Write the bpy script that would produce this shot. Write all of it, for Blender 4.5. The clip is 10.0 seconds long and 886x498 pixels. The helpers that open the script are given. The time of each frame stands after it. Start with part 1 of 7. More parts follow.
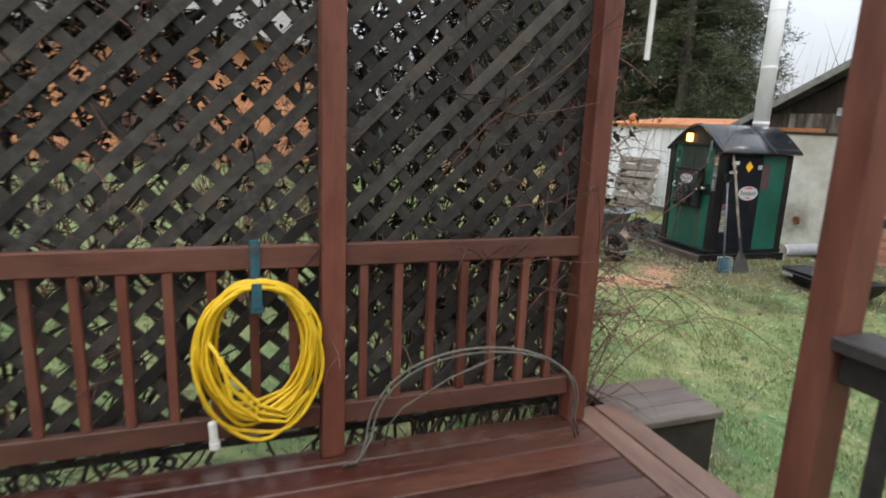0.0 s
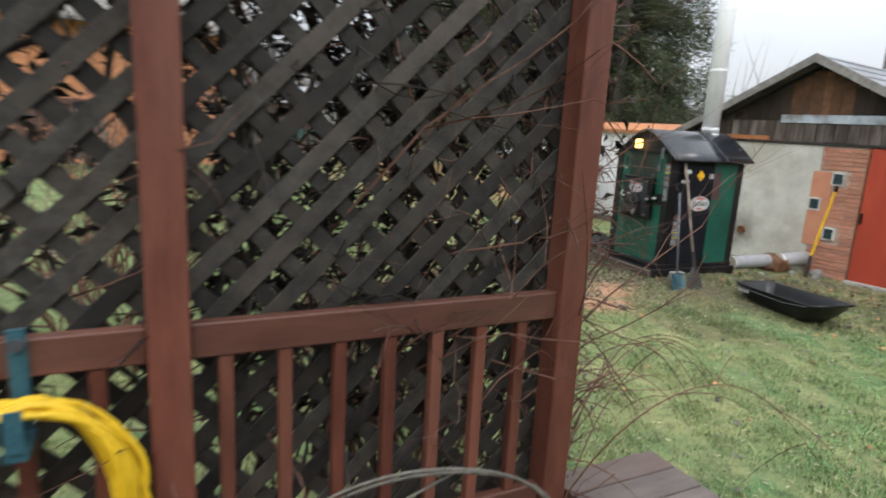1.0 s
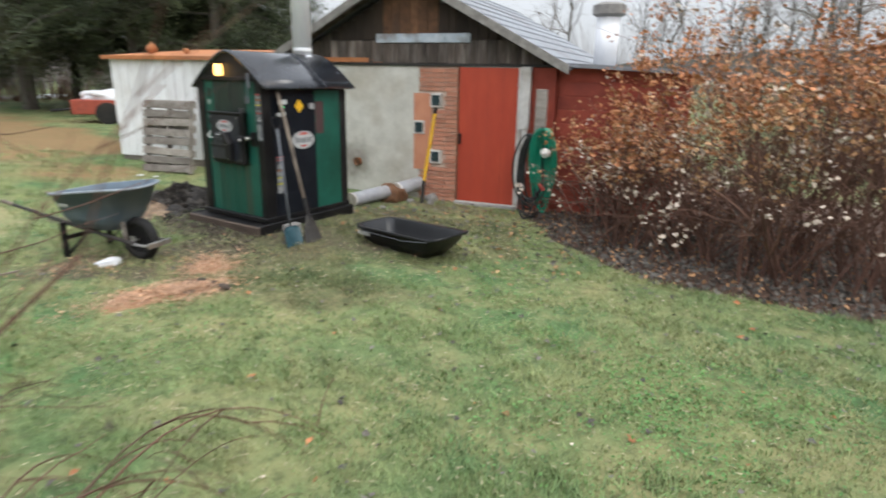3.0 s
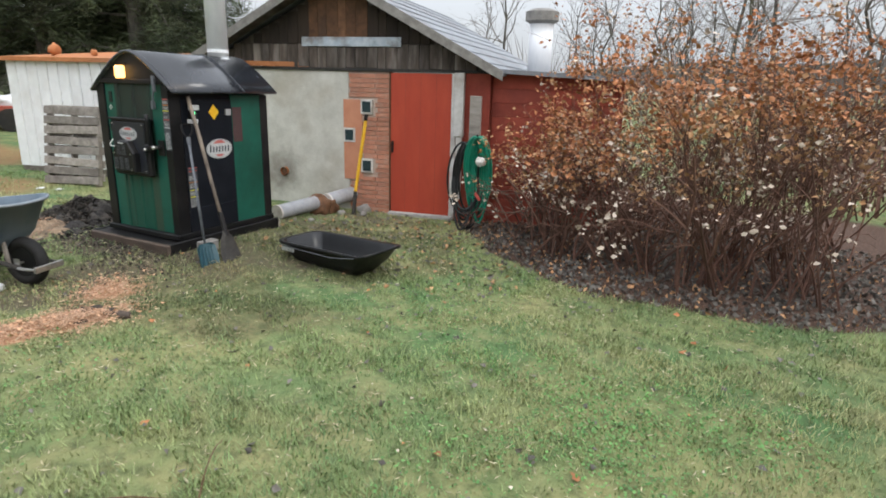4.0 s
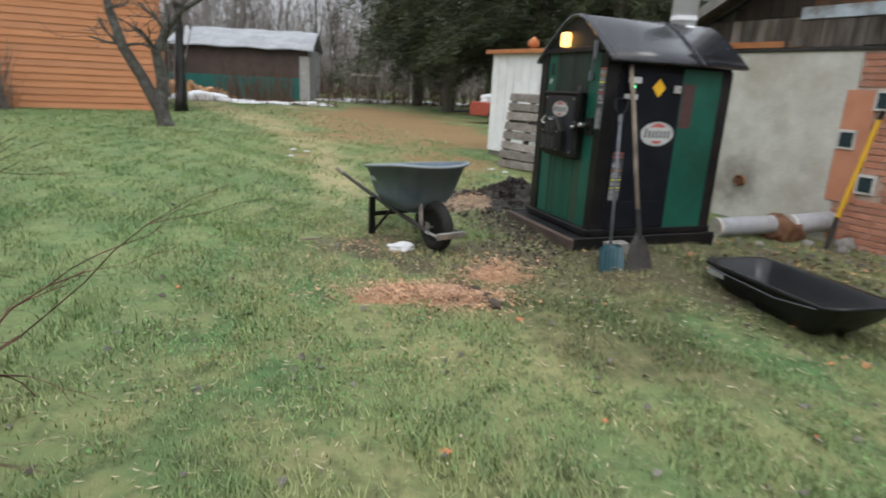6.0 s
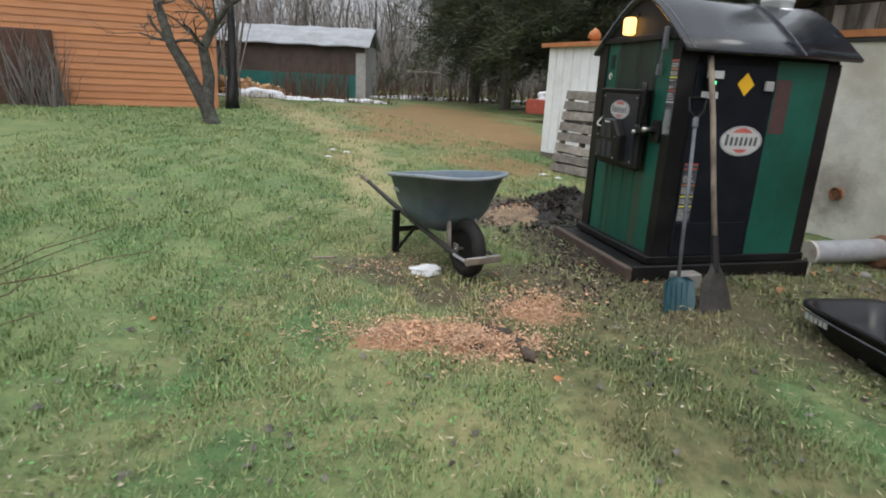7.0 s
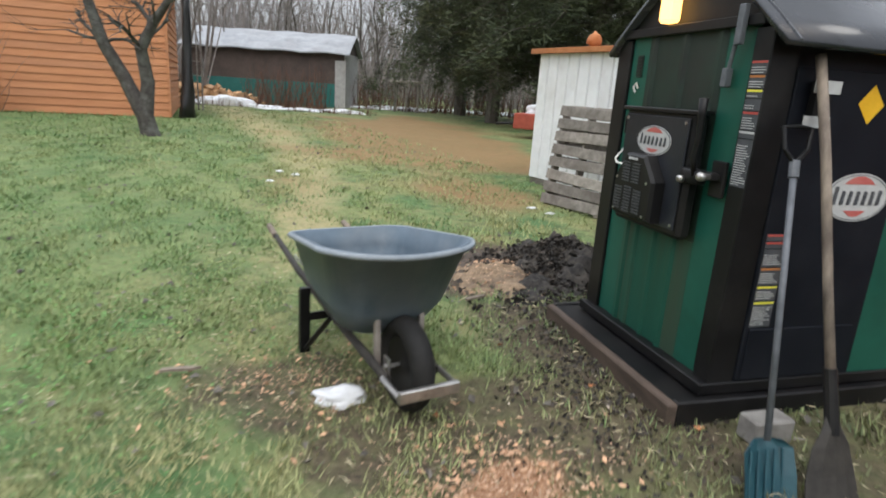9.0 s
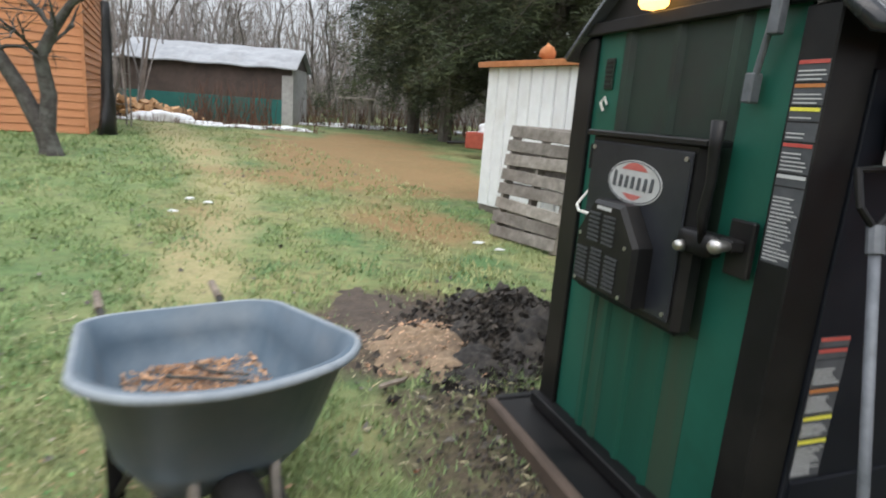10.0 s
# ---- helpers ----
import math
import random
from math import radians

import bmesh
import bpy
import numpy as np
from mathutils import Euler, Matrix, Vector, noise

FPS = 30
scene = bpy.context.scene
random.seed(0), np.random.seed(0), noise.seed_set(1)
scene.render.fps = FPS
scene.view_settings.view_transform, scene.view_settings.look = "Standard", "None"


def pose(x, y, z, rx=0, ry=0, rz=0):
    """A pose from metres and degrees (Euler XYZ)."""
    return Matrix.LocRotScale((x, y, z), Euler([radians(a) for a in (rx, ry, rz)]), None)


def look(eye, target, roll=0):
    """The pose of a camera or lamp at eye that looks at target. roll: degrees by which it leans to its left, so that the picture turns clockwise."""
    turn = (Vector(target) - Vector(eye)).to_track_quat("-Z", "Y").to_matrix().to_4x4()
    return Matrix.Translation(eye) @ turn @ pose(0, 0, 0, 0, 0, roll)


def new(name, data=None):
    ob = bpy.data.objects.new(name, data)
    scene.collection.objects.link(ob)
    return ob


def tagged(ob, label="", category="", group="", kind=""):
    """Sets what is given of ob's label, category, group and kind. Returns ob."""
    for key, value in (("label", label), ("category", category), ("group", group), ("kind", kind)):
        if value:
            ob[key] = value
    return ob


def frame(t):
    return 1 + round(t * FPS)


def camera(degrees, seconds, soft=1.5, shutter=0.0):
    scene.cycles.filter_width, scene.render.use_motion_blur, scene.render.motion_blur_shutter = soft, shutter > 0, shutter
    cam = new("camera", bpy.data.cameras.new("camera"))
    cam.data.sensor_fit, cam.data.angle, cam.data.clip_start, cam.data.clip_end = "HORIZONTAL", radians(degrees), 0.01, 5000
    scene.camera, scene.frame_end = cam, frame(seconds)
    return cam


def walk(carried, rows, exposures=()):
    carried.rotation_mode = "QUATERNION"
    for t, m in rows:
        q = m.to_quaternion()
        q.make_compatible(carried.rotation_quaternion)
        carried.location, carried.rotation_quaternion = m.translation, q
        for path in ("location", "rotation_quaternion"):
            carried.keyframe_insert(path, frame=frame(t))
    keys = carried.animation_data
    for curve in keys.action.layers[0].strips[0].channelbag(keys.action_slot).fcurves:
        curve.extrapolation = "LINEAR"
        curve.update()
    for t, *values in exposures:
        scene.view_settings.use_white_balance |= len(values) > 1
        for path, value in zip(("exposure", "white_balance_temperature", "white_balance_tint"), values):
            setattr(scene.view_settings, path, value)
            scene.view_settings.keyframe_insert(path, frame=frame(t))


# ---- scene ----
cam = camera(73.7, 10.0, soft=1.8, shutter=0.5)
PATH = [
    (0, (0.158, -0.332, 1.841), (0.115, 1.623, 1.422), 2.4),
    (0.3, (0.162, -0.088, 1.867), (0.143, 1.869, 1.452), 2.6),
    (0.5, (0.176, 0.079, 1.85), (0.193, 2.035, 1.433), 3.0),
    (1, (0.195, 0.55, 1.853), (0.367, 2.501, 1.448), 3.2),
    (1.5, (0.359, 0.908, 1.825), (0.795, 2.811, 1.392), 3.1),
    (2, (0.59, 1.246, 1.797), (1.332, 3.042, 1.325), 2.4),
    (2.5, (0.868, 1.494, 1.822), (1.879, 3.137, 1.293), 1.4),
    (3, (1.196, 1.76, 1.767), (2.401, 3.253, 1.203), 1.1),
    (3.2, (1.294, 1.843, 1.766), (2.568, 3.275, 1.195), 0.9),
    (4.3, (1.603, 2.04, 1.696), (2.963, 3.406, 1.163), 1.6),
    (4.5, (1.71, 2.123, 1.612), (2.992, 3.554, 1.058), 1.0),
    (4.9, (1.825, 2.268, 1.578), (2.88, 3.887, 1.061), 1.6),
    (5, (1.858, 2.334, 1.546), (2.825, 4.009, 1.038), 1.7),
    (5.5, (1.99, 2.683, 1.407), (2.534, 4.54, 0.904), 2.0),
    (6, (2.159, 2.967, 1.366), (2.247, 4.893, 0.834), 2.9),
    (6.2, (2.206, 3.127, 1.367), (2.235, 5.048, 0.812), 2.5),
    (7.3, (2.399, 3.864, 1.372), (2.275, 5.785, 0.83), 3.2),
    (7.5, (2.419, 3.976, 1.374), (2.295, 5.899, 0.838), 3.4),
    (8, (2.384, 4.374, 1.335), (2.246, 6.296, 0.799), 4.0),
    (8.5, (2.394, 4.787, 1.34), (2.287, 6.712, 0.812), 3.9),
    (9, (2.502, 5.305, 1.378), (2.436, 7.237, 0.862), 3.8),
    (9.5, (2.551, 5.776, 1.395), (2.546, 7.713, 0.899), 3.7),
    (10, (2.698, 6.253, 1.388), (2.766, 8.2, 0.936), 4.3),
]
walk(cam, [(t, look(eye, target, roll)) for t, eye, target, roll in PATH],
     exposures=[(0.0, 0.85), (2.0, 0.95), (3.2, 0.85), (5.5, 0.70), (6.2, 0.5), (7.5, 0.46), (8.5, 0.6), (10.0, 0.84)])

# ---- world and light: a dull, overcast winter afternoon ----
scene.view_settings.exposure = 0.62
world = bpy.data.worlds.new("overcast_sky")
scene.world = world
world.use_nodes = True
wn, wl = world.node_tree.nodes, world.node_tree.links
wn.clear()
w_out = wn.new("ShaderNodeOutputWorld")
w_bg = wn.new("ShaderNodeBackground")
w_sky = wn.new("ShaderNodeTexSky")
w_sky.sky_type = "NISHITA"
w_sky.sun_disc = False
w_sky.sun_elevation = radians(38)
w_sky.sun_rotation = radians(200)
w_sky.dust_density = 4.0
w_sky.air_density = 1.0
w_sky.ozone_density = 1.0
w_mix = wn.new("ShaderNodeMix")
w_mix.data_type = "RGBA"
w_mix.inputs["Factor"].default_value = 0.80
w_mix.inputs["B"].default_value = (8.6, 9.0, 9.6, 1)
w_tc = wn.new("ShaderNodeTexCoord")
w_noise = wn.new("ShaderNodeTexNoise")
w_noise.inputs["Scale"].default_value = 2.2
w_noise.inputs["Detail"].default_value = 5.0
w_ramp = wn.new("ShaderNodeMapRange")
w_ramp.inputs["From Min"].default_value = 0.3
w_ramp.inputs["From Max"].default_value = 0.7
w_ramp.inputs["To Min"].default_value = 0.088
w_ramp.inputs["To Max"].default_value = 0.12
wl.new(w_tc.outputs["Generated"], w_noise.inputs["Vector"])
wl.new(w_noise.outputs["Fac"], w_ramp.inputs["Value"])
wl.new(w_sky.outputs["Color"], w_mix.inputs["A"])
wl.new(w_mix.outputs["Result"], w_bg.inputs["Color"])
# an overcast sky is brightest overhead and dims towards the horizon
w_xyz = wn.new("ShaderNodeSeparateXYZ")
w_grad = wn.new("ShaderNodeMapRange")
w_grad.inputs["To Min"].default_value = 0.45
w_grad.inputs["To Max"].default_value = 1.65
w_mul = wn.new("ShaderNodeMath")
w_mul.operation = "MULTIPLY"
wl.new(w_tc.outputs["Generated"], w_xyz.inputs["Vector"])
wl.new(w_xyz.outputs["Z"], w_grad.inputs["Value"])
wl.new(w_ramp.outputs["Result"], w_mul.inputs[0])
wl.new(w_grad.outputs["Result"], w_mul.inputs[1])
wl.new(w_mul.outputs["Value"], w_bg.inputs["Strength"])
wl.new(w_bg.outputs["Background"], w_out.inputs["Surface"])
sun = new("sun", bpy.data.lights.new("sun", "SUN"))
sun.data.energy = 0.6
sun.data.angle = radians(25)
sun.data.color = (1.0, 0.96, 0.9)
sun.matrix_world = look((0, 0, 20), (-4, 12, 0))


# ---- materials ----
def node(nt, kind, **values):
    n = nt.nodes.new(kind)
    for key, value in values.items():
        n.inputs[key.replace("_", " ")].default_value = value
    return n


def surf(name, c1, c2, scale=8.0, rough=0.8, metal=0.0, bump=0.2, stretch=(1, 1, 1), stain=None, stain_amount=0.35,
         stain_scale=1.2, vary=0.25, island=False, rough_var=0.12, emit=None, spot=None, spec=0.4, bump_scale=None, coat=0.0):
    """A weathered surface: two tones of grain, larger stains, and a tone that differs from piece to piece."""
    m = bpy.data.materials.new(name)
    m.use_nodes = True
    nt = m.node_tree
    bsdf = nt.nodes["Principled BSDF"]
    tc = nt.nodes.new("ShaderNodeTexCoord")
    mp = nt.nodes.new("ShaderNodeMapping")
    mp.inputs["Scale"].default_value = stretch
    nt.links.new(tc.outputs["Object"], mp.inputs["Vector"])
    info = nt.nodes.new("ShaderNodeObjectInfo")
    shift = nt.nodes.new("ShaderNodeVectorMath")
    shift.operation = "ADD"
    wide = nt.nodes.new("ShaderNodeMath")
    wide.operation = "MULTIPLY"
    wide.inputs[1].default_value = 37.0
    nt.links.new(info.outputs["Random"], wide.inputs[0])
    nt.links.new(mp.outputs["Vector"], shift.inputs[0])
    nt.links.new(wide.outputs[0], shift.inputs[1])
    grain = node(nt, "ShaderNodeTexNoise", Scale=scale, Detail=6.0, Roughness=0.65)
    nt.links.new(shift.outputs[0], grain.inputs["Vector"])
    contrast = node(nt, "ShaderNodeMapRange", From_Min=0.32, From_Max=0.68)
    nt.links.new(grain.outputs["Fac"], contrast.inputs["Value"])
    mix = nt.nodes.new("ShaderNodeMix")
    mix.data_type = "RGBA"
    mix.inputs["A"].default_value = (*c1, 1)
    mix.inputs["B"].default_value = (*c2, 1)
    nt.links.new(contrast.outputs["Result"], mix.inputs["Factor"])
    colour = mix.outputs["Result"]
    if stain:
        big = node(nt, "ShaderNodeTexNoise", Scale=stain_scale, Detail=5.0, Roughness=0.6)
        nt.links.new(shift.outputs[0], big.inputs["Vector"])
        edge = node(nt, "ShaderNodeMapRange", From_Min=0.48, From_Max=0.66, To_Max=stain_amount)
        nt.links.new(big.outputs["Fac"], edge.inputs["Value"])
        over = nt.nodes.new("ShaderNodeMix")
        over.data_type = "RGBA"
        over.inputs["B"].default_value = (*stain, 1)
        nt.links.new(edge.outputs["Result"], over.inputs["Factor"])
        nt.links.new(colour, over.inputs["A"])
        colour = over.outputs["Result"]
    for centre, reach, tint, amount in spot or ():
        # a ragged stain about one place on the surface
        off = nt.nodes.new("ShaderNodeVectorMath")
        off.operation = "DISTANCE"
        off.inputs[1].default_value = centre
        nt.links.new(tc.outputs["Object"], off.inputs[0])
        rag = node(nt, "ShaderNodeTexNoise", Scale=4.5, Detail=6.0, Roughness=0.7)
        nt.links.new(tc.outputs["Object"], rag.inputs["Vector"])
        push = nt.nodes.new("ShaderNodeMath")
        push.operation = "MULTIPLY_ADD"
        push.inputs[1].default_value = 1.5 * reach
        nt.links.new(rag.outputs["Fac"], push.inputs[0])
        nt.links.new(off.outputs["Value"], push.inputs[2])
        fade = node(nt, "ShaderNodeMapRange", From_Min=0.75 * reach, From_Max=1.75 * reach, To_Min=amount, To_Max=0.0)
        nt.links.new(push.outputs[0], fade.inputs["Value"])
        sm = nt.nodes.new("ShaderNodeMix")
        sm.data_type = "RGBA"
        sm.inputs["B"].default_value = (*tint, 1)
        nt.links.new(fade.outputs["Result"], sm.inputs["Factor"])
        nt.links.new(colour, sm.inputs["A"])
        colour = sm.outputs["Result"]
    hsv = nt.nodes.new("ShaderNodeHueSaturation")
    tone = node(nt, "ShaderNodeMapRange", To_Min=1.0 - vary, To_Max=1.0 + vary)
    if island:
        geo = nt.nodes.new("ShaderNodeNewGeometry")
        nt.links.new(geo.outputs["Random Per Island"], tone.inputs["Value"])
    else:
        nt.links.new(info.outputs["Random"], tone.inputs["Value"])
    nt.links.new(tone.outputs["Result"], hsv.inputs["Value"])
    nt.links.new(colour, hsv.inputs["Color"])
    nt.links.new(hsv.outputs["Color"], bsdf.inputs["Base Color"])
    rr = node(nt, "ShaderNodeMapRange", To_Min=max(0.03, rough - rough_var), To_Max=min(1.0, rough + rough_var))
    nt.links.new(grain.outputs["Fac"], rr.inputs["Value"])
    nt.links.new(rr.outputs["Result"], bsdf.inputs["Roughness"])
    bsdf.inputs["Metallic"].default_value = metal
    bsdf.inputs["Specular IOR Level"].default_value = spec
    bsdf.inputs["Coat Weight"].default_value = coat
    if bump:
        b = node(nt, "ShaderNodeBump", Strength=bump, Distance=0.01)
        fine = grain
        if bump_scale:
            fine = node(nt, "ShaderNodeTexNoise", Scale=bump_scale, Detail=4.0)
            nt.links.new(shift.outputs[0], fine.inputs["Vector"])
        nt.links.new(fine.outputs["Fac"], b.inputs["Height"])
        nt.links.new(b.outputs["Normal"], bsdf.inputs["Normal"])
    if emit:
        bsdf.inputs["Emission Color"].default_value = (*emit[0], 1)
        bsdf.inputs["Emission Strength"].default_value = emit[1]
    return m


M = {}
M["red_wood"] = surf("red_stained_wood", (0.085, 0.026, 0.017), (0.165, 0.056, 0.036), 14, 0.55, bump=0.3, stretch=(1, 1, 0.25), stain=(0.24, 0.11, 0.075), stain_amount=0.4, stain_scale=2.5, vary=0.18)
M["red_rail"] = surf("red_stained_rail", (0.075, 0.030, 0.021), (0.15, 0.060, 0.041), 14, 0.55, bump=0.3, stretch=(0.25, 1, 1), stain=(0.12, 0.07, 0.05), stain_amount=0.5, stain_scale=2.0, vary=0.18)
M["deck_board"] = surf("wet_red_deck_board", (0.030, 0.009, 0.0065), (0.074, 0.023, 0.015), 10, 0.26, bump=0.3, stretch=(0.2, 1, 1), stain=(0.13, 0.072, 0.05), stain_amount=0.45, stain_scale=1.6, vary=0.3, spec=0.35)
M["deck_edge"] = surf("worn_deck_trim", (0.085, 0.042, 0.029), (0.18, 0.105, 0.075), 10, 0.42, bump=0.3, stretch=(1, 0.2, 1), stain=(0.06, 0.035, 0.028), stain_amount=0.5, vary=0.2)
M["lattice"] = surf("weathered_dark_lattice", (0.016, 0.0155, 0.014), (0.052, 0.049, 0.043), 18, 0.8, bump=0.4, stretch=(1, 1, 1), stain=(0.075, 0.062, 0.05), stain_amount=0.6, stain_scale=3, vary=0.5)
M["grey_wood"] = surf("grey_weathered_wood", (0.16, 0.145, 0.125), (0.33, 0.30, 0.27), 12, 0.85, bump=0.4, stretch=(1, 0.2, 1), stain=(0.10, 0.08, 0.07), stain_amount=0.6, vary=0.25)
M["step_top"] = surf("dark_worn_step_boards", (0.070, 0.055, 0.048), (0.135, 0.11, 0.097), 12, 0.5, bump=0.3, stretch=(0.3, 1, 1), stain=(0.10, 0.055, 0.042), stain_amount=0.5, vary=0.2)
M["yellow_hose"] = surf("yellow_hose", (0.66, 0.42, 0.012), (0.80, 0.54, 0.03), 30, 0.4, bump=0.05, vary=0.12, island=True)
M["teal_strap"] = surf("teal_strap", (0.02, 0.08, 0.11), (0.04, 0.13, 0.16), 40, 0.6, vary=0.1)
M["white_plastic"] = surf("white_plastic", (0.62, 0.62, 0.58), (0.78, 0.78, 0.74), 20, 0.45, bump=0.05, vary=0.05)
M["wire"] = surf("grey_green_wire", (0.12, 0.12, 0.10), (0.24, 0.23, 0.20), 40, 0.5, metal=0.5, vary=0.1)
M["green_metal"] = surf("green_painted_steel", (0.009, 0.082, 0.058), (0.013, 0.108, 0.076), 5, 0.42, bump=0.04, stain=(0.008, 0.04, 0.026), stain_amount=0.6, stain_scale=1.6, vary=0.05)
M["sooty_green"] = surf("sooty_green_steel", (0.012, 0.022, 0.017), (0.02, 0.042, 0.03), 5, 0.5, bump=0.05, stain=(0.02, 0.02, 0.018), stain_amount=0.7, stain_scale=3, vary=0.05)
M["black_metal"] = surf("black_painted_steel", (0.0048, 0.0048, 0.0054), (0.010, 0.010, 0.0112), 6, 0.45, spec=0.3, bump=0.05, stain=(0.024, 0.022, 0.020), stain_amount=0.5, stain_scale=3, vary=0.05)
M["roof_black"] = surf("wet_black_roof_metal", (0.009, 0.011, 0.015), (0.019, 0.022, 0.029), 4, 0.24, bump=0.06, stain=(0.03, 0.034, 0.043), stain_amount=0.6, stain_scale=2, coat=0.25, vary=0.05, spec=0.5)
M["navy"] = surf("dark_slate_panel", (0.004, 0.0055, 0.0095), (0.0075, 0.0095, 0.0145), 6, 0.5, spec=0.2, bump=0.03, stain=(0.03, 0.032, 0.038), stain_amount=0.25, stain_scale=2.2, vary=0.03)
M["dark_twig"] = surf("near_black_twig", (0.012, 0.010, 0.009), (0.04, 0.033, 0.028), 18, 0.85, bump=0.2, vary=0.4)
M["badge_red"] = surf("badge_faded_red", (0.45, 0.10, 0.09), (0.52, 0.17, 0.15), 20, 0.5, bump=0.0, vary=0.0)
M["badge_grey"] = surf("badge_letter_grey", (0.06, 0.065, 0.075), (0.10, 0.105, 0.115), 20, 0.5, bump=0.0, vary=0.0)
M["galv"] = surf("bright_galvanised_pipe", (0.76, 0.78, 0.81), (0.87, 0.88, 0.90), 9, 0.32, bump=0.05, stain=(0.50, 0.50, 0.50), stain_amount=0.3, stretch=(1, 1, 0.3), vary=0.05, spec=0.6)
M["grey_pipe"] = surf("grey_plastic_pipe", (0.30, 0.32, 0.35), (0.42, 0.44, 0.47), 12, 0.5, bump=0.08, stain=(0.22, 0.18, 0.14), stain_amount=0.5, vary=0.1)
M["steel"] = surf("worn_steel", (0.35, 0.34, 0.33), (0.55, 0.54, 0.52), 30, 0.35, metal=0.9, bump=0.1, vary=0.05)
M["label_white"] = surf("label_white", (0.44, 0.45, 0.45), (0.54, 0.55, 0.55), 20, 0.5, bump=0.0, vary=0.03)
M["label_grey"] = surf("label_grey", (0.05, 0.055, 0.062), (0.085, 0.09, 0.10), 20, 0.5, bump=0.0, vary=0.05)
M["ink"] = surf("dark_ink", (0.02, 0.02, 0.022), (0.035, 0.035, 0.04), 20, 0.6, bump=0.0, vary=0.0)
M["label_orange"] = surf("label_orange", (0.42, 0.15, 0.04), (0.48, 0.19, 0.06), 20, 0.5, bump=0.0, vary=0.0)
M["label_yellow"] = surf("label_yellow", (0.72, 0.68, 0.05), (0.8, 0.75, 0.10), 20, 0.5, bump=0.0, vary=0.0)
M["label_red"] = surf("label_red", (0.42, 0.06, 0.05), (0.50, 0.10, 0.08), 20, 0.5, bump=0.0, vary=0.0)
M["diamond"] = surf("amber_sign", (0.75, 0.42, 0.015), (0.85, 0.50, 0.03), 20, 0.45, bump=0.0, vary=0.0)
M["maroon"] = surf("faded_maroon_label", (0.06, 0.035, 0.035), (0.09, 0.045, 0.045), 20, 0.6, bump=0.0, vary=0.0)
M["lamp"] = surf("lit_lamp_glass", (0.6, 0.38, 0.14), (0.7, 0.45, 0.18), 9, 0.3, bump=0.0, vary=0.0, emit=((1.0, 0.52, 0.14), 2.4))
M["led"] = surf("green_display", (0.02, 0.2, 0.05), (0.02, 0.2, 0.05), 5, 0.4, bump=0.0, vary=0.0, emit=((0.1, 1.0, 0.35), 1.5))
M["skid_wood"] = surf("near_black_timber", (0.012, 0.0098, 0.0082), (0.036, 0.028, 0.022), 14, 0.8, bump=0.4, stretch=(1, 0.2, 1), stain=(0.025, 0.02, 0.017), stain_amount=0.6, vary=0.15)
M["handle_wood"] = surf("worn_ash_handle", (0.11, 0.085, 0.068), (0.29, 0.24, 0.19), 14, 0.7, bump=0.2, stretch=(1, 1, 0.3), stain=(0.05, 0.04, 0.033), stain_amount=0.8, stain_scale=5, vary=0.1)
M["blue_plastic"] = surf("teal_plastic_scoop", (0.015, 0.055, 0.075), (0.025, 0.085, 0.105), 20, 0.4, bump=0.1, vary=0.05)
M["grey_metal"] = surf("grey_painted_tube", (0.08, 0.09, 0.10), (0.14, 0.15, 0.17), 20, 0.45, bump=0.05, vary=0.05)
M["tray"] = surf("slate_blue_poly_tray", (0.066, 0.100, 0.136), (0.112, 0.152, 0.192), 7, 0.46, bump=0.08, stain=(0.17, 0.19, 0.205), stain_amount=0.55, stain_scale=2.5, vary=0.03)
M["rubber"] = surf("black_rubber", (0.006, 0.006, 0.006), (0.016, 0.0155, 0.015), 16, 0.75, bump=0.3, stain=(0.06, 0.05, 0.04), stain_amount=0.4, vary=0.05)
M["dark_frame"] = surf("dark_painted_wood", (0.02, 0.019, 0.018), (0.05, 0.045, 0.04), 16, 0.7, bump=0.2, vary=0.1)
M["sled"] = surf("black_poly_sled", (0.005, 0.0055, 0.0065), (0.010, 0.0105, 0.012), 8, 0.36, bump=0.1, stain=(0.05, 0.05, 0.05), stain_amount=0.3, vary=0.05)
M["white_wall"] = surf("pale_stucco", (0.47, 0.465, 0.415), (0.62, 0.615, 0.56), 5, 0.85, bump=0.4, stain=(0.36, 0.32, 0.245), stain_amount=0.55, stain_scale=1.3, vary=0.03, bump_scale=40, spot=(((9.75, 5.62, 0.50), 0.38, (0.10, 0.075, 0.055), 0.8), ((9.75, 6.2, 0.15), 0.5, (0.17, 0.14, 0.105), 0.7), ((9.75, 4.8, 0.05), 0.4, (0.22, 0.18, 0.13), 0.6)))
M["brick"] = surf("salmon_brick", (0.40, 0.17, 0.105), (0.52, 0.25, 0.17), 20, 0.85, bump=0.4, stain=(0.42, 0.30, 0.24), stain_amount=0.4, stain_scale=5, vary=0.18)
M["mortar"] = surf("pale_mortar", (0.42, 0.32, 0.26), (0.55, 0.44, 0.37), 30, 0.9, bump=0.4, vary=0.03)
M["salmon"] = surf("salmon_board", (0.52, 0.22, 0.13), (0.60, 0.28, 0.17), 6, 0.8, bump=0.15, stain=(0.42, 0.18, 0.11), stain_amount=0.4, vary=0.05)
M["red_door"] = surf("orange_red_painted_door", (0.40, 0.05, 0.024), (0.50, 0.076, 0.036), 5, 0.6, bump=0.12, stretch=(1, 1, 0.3), stain=(0.36, 0.055, 0.03), stain_amount=0.5, stain_scale=1.5, vary=0.03)
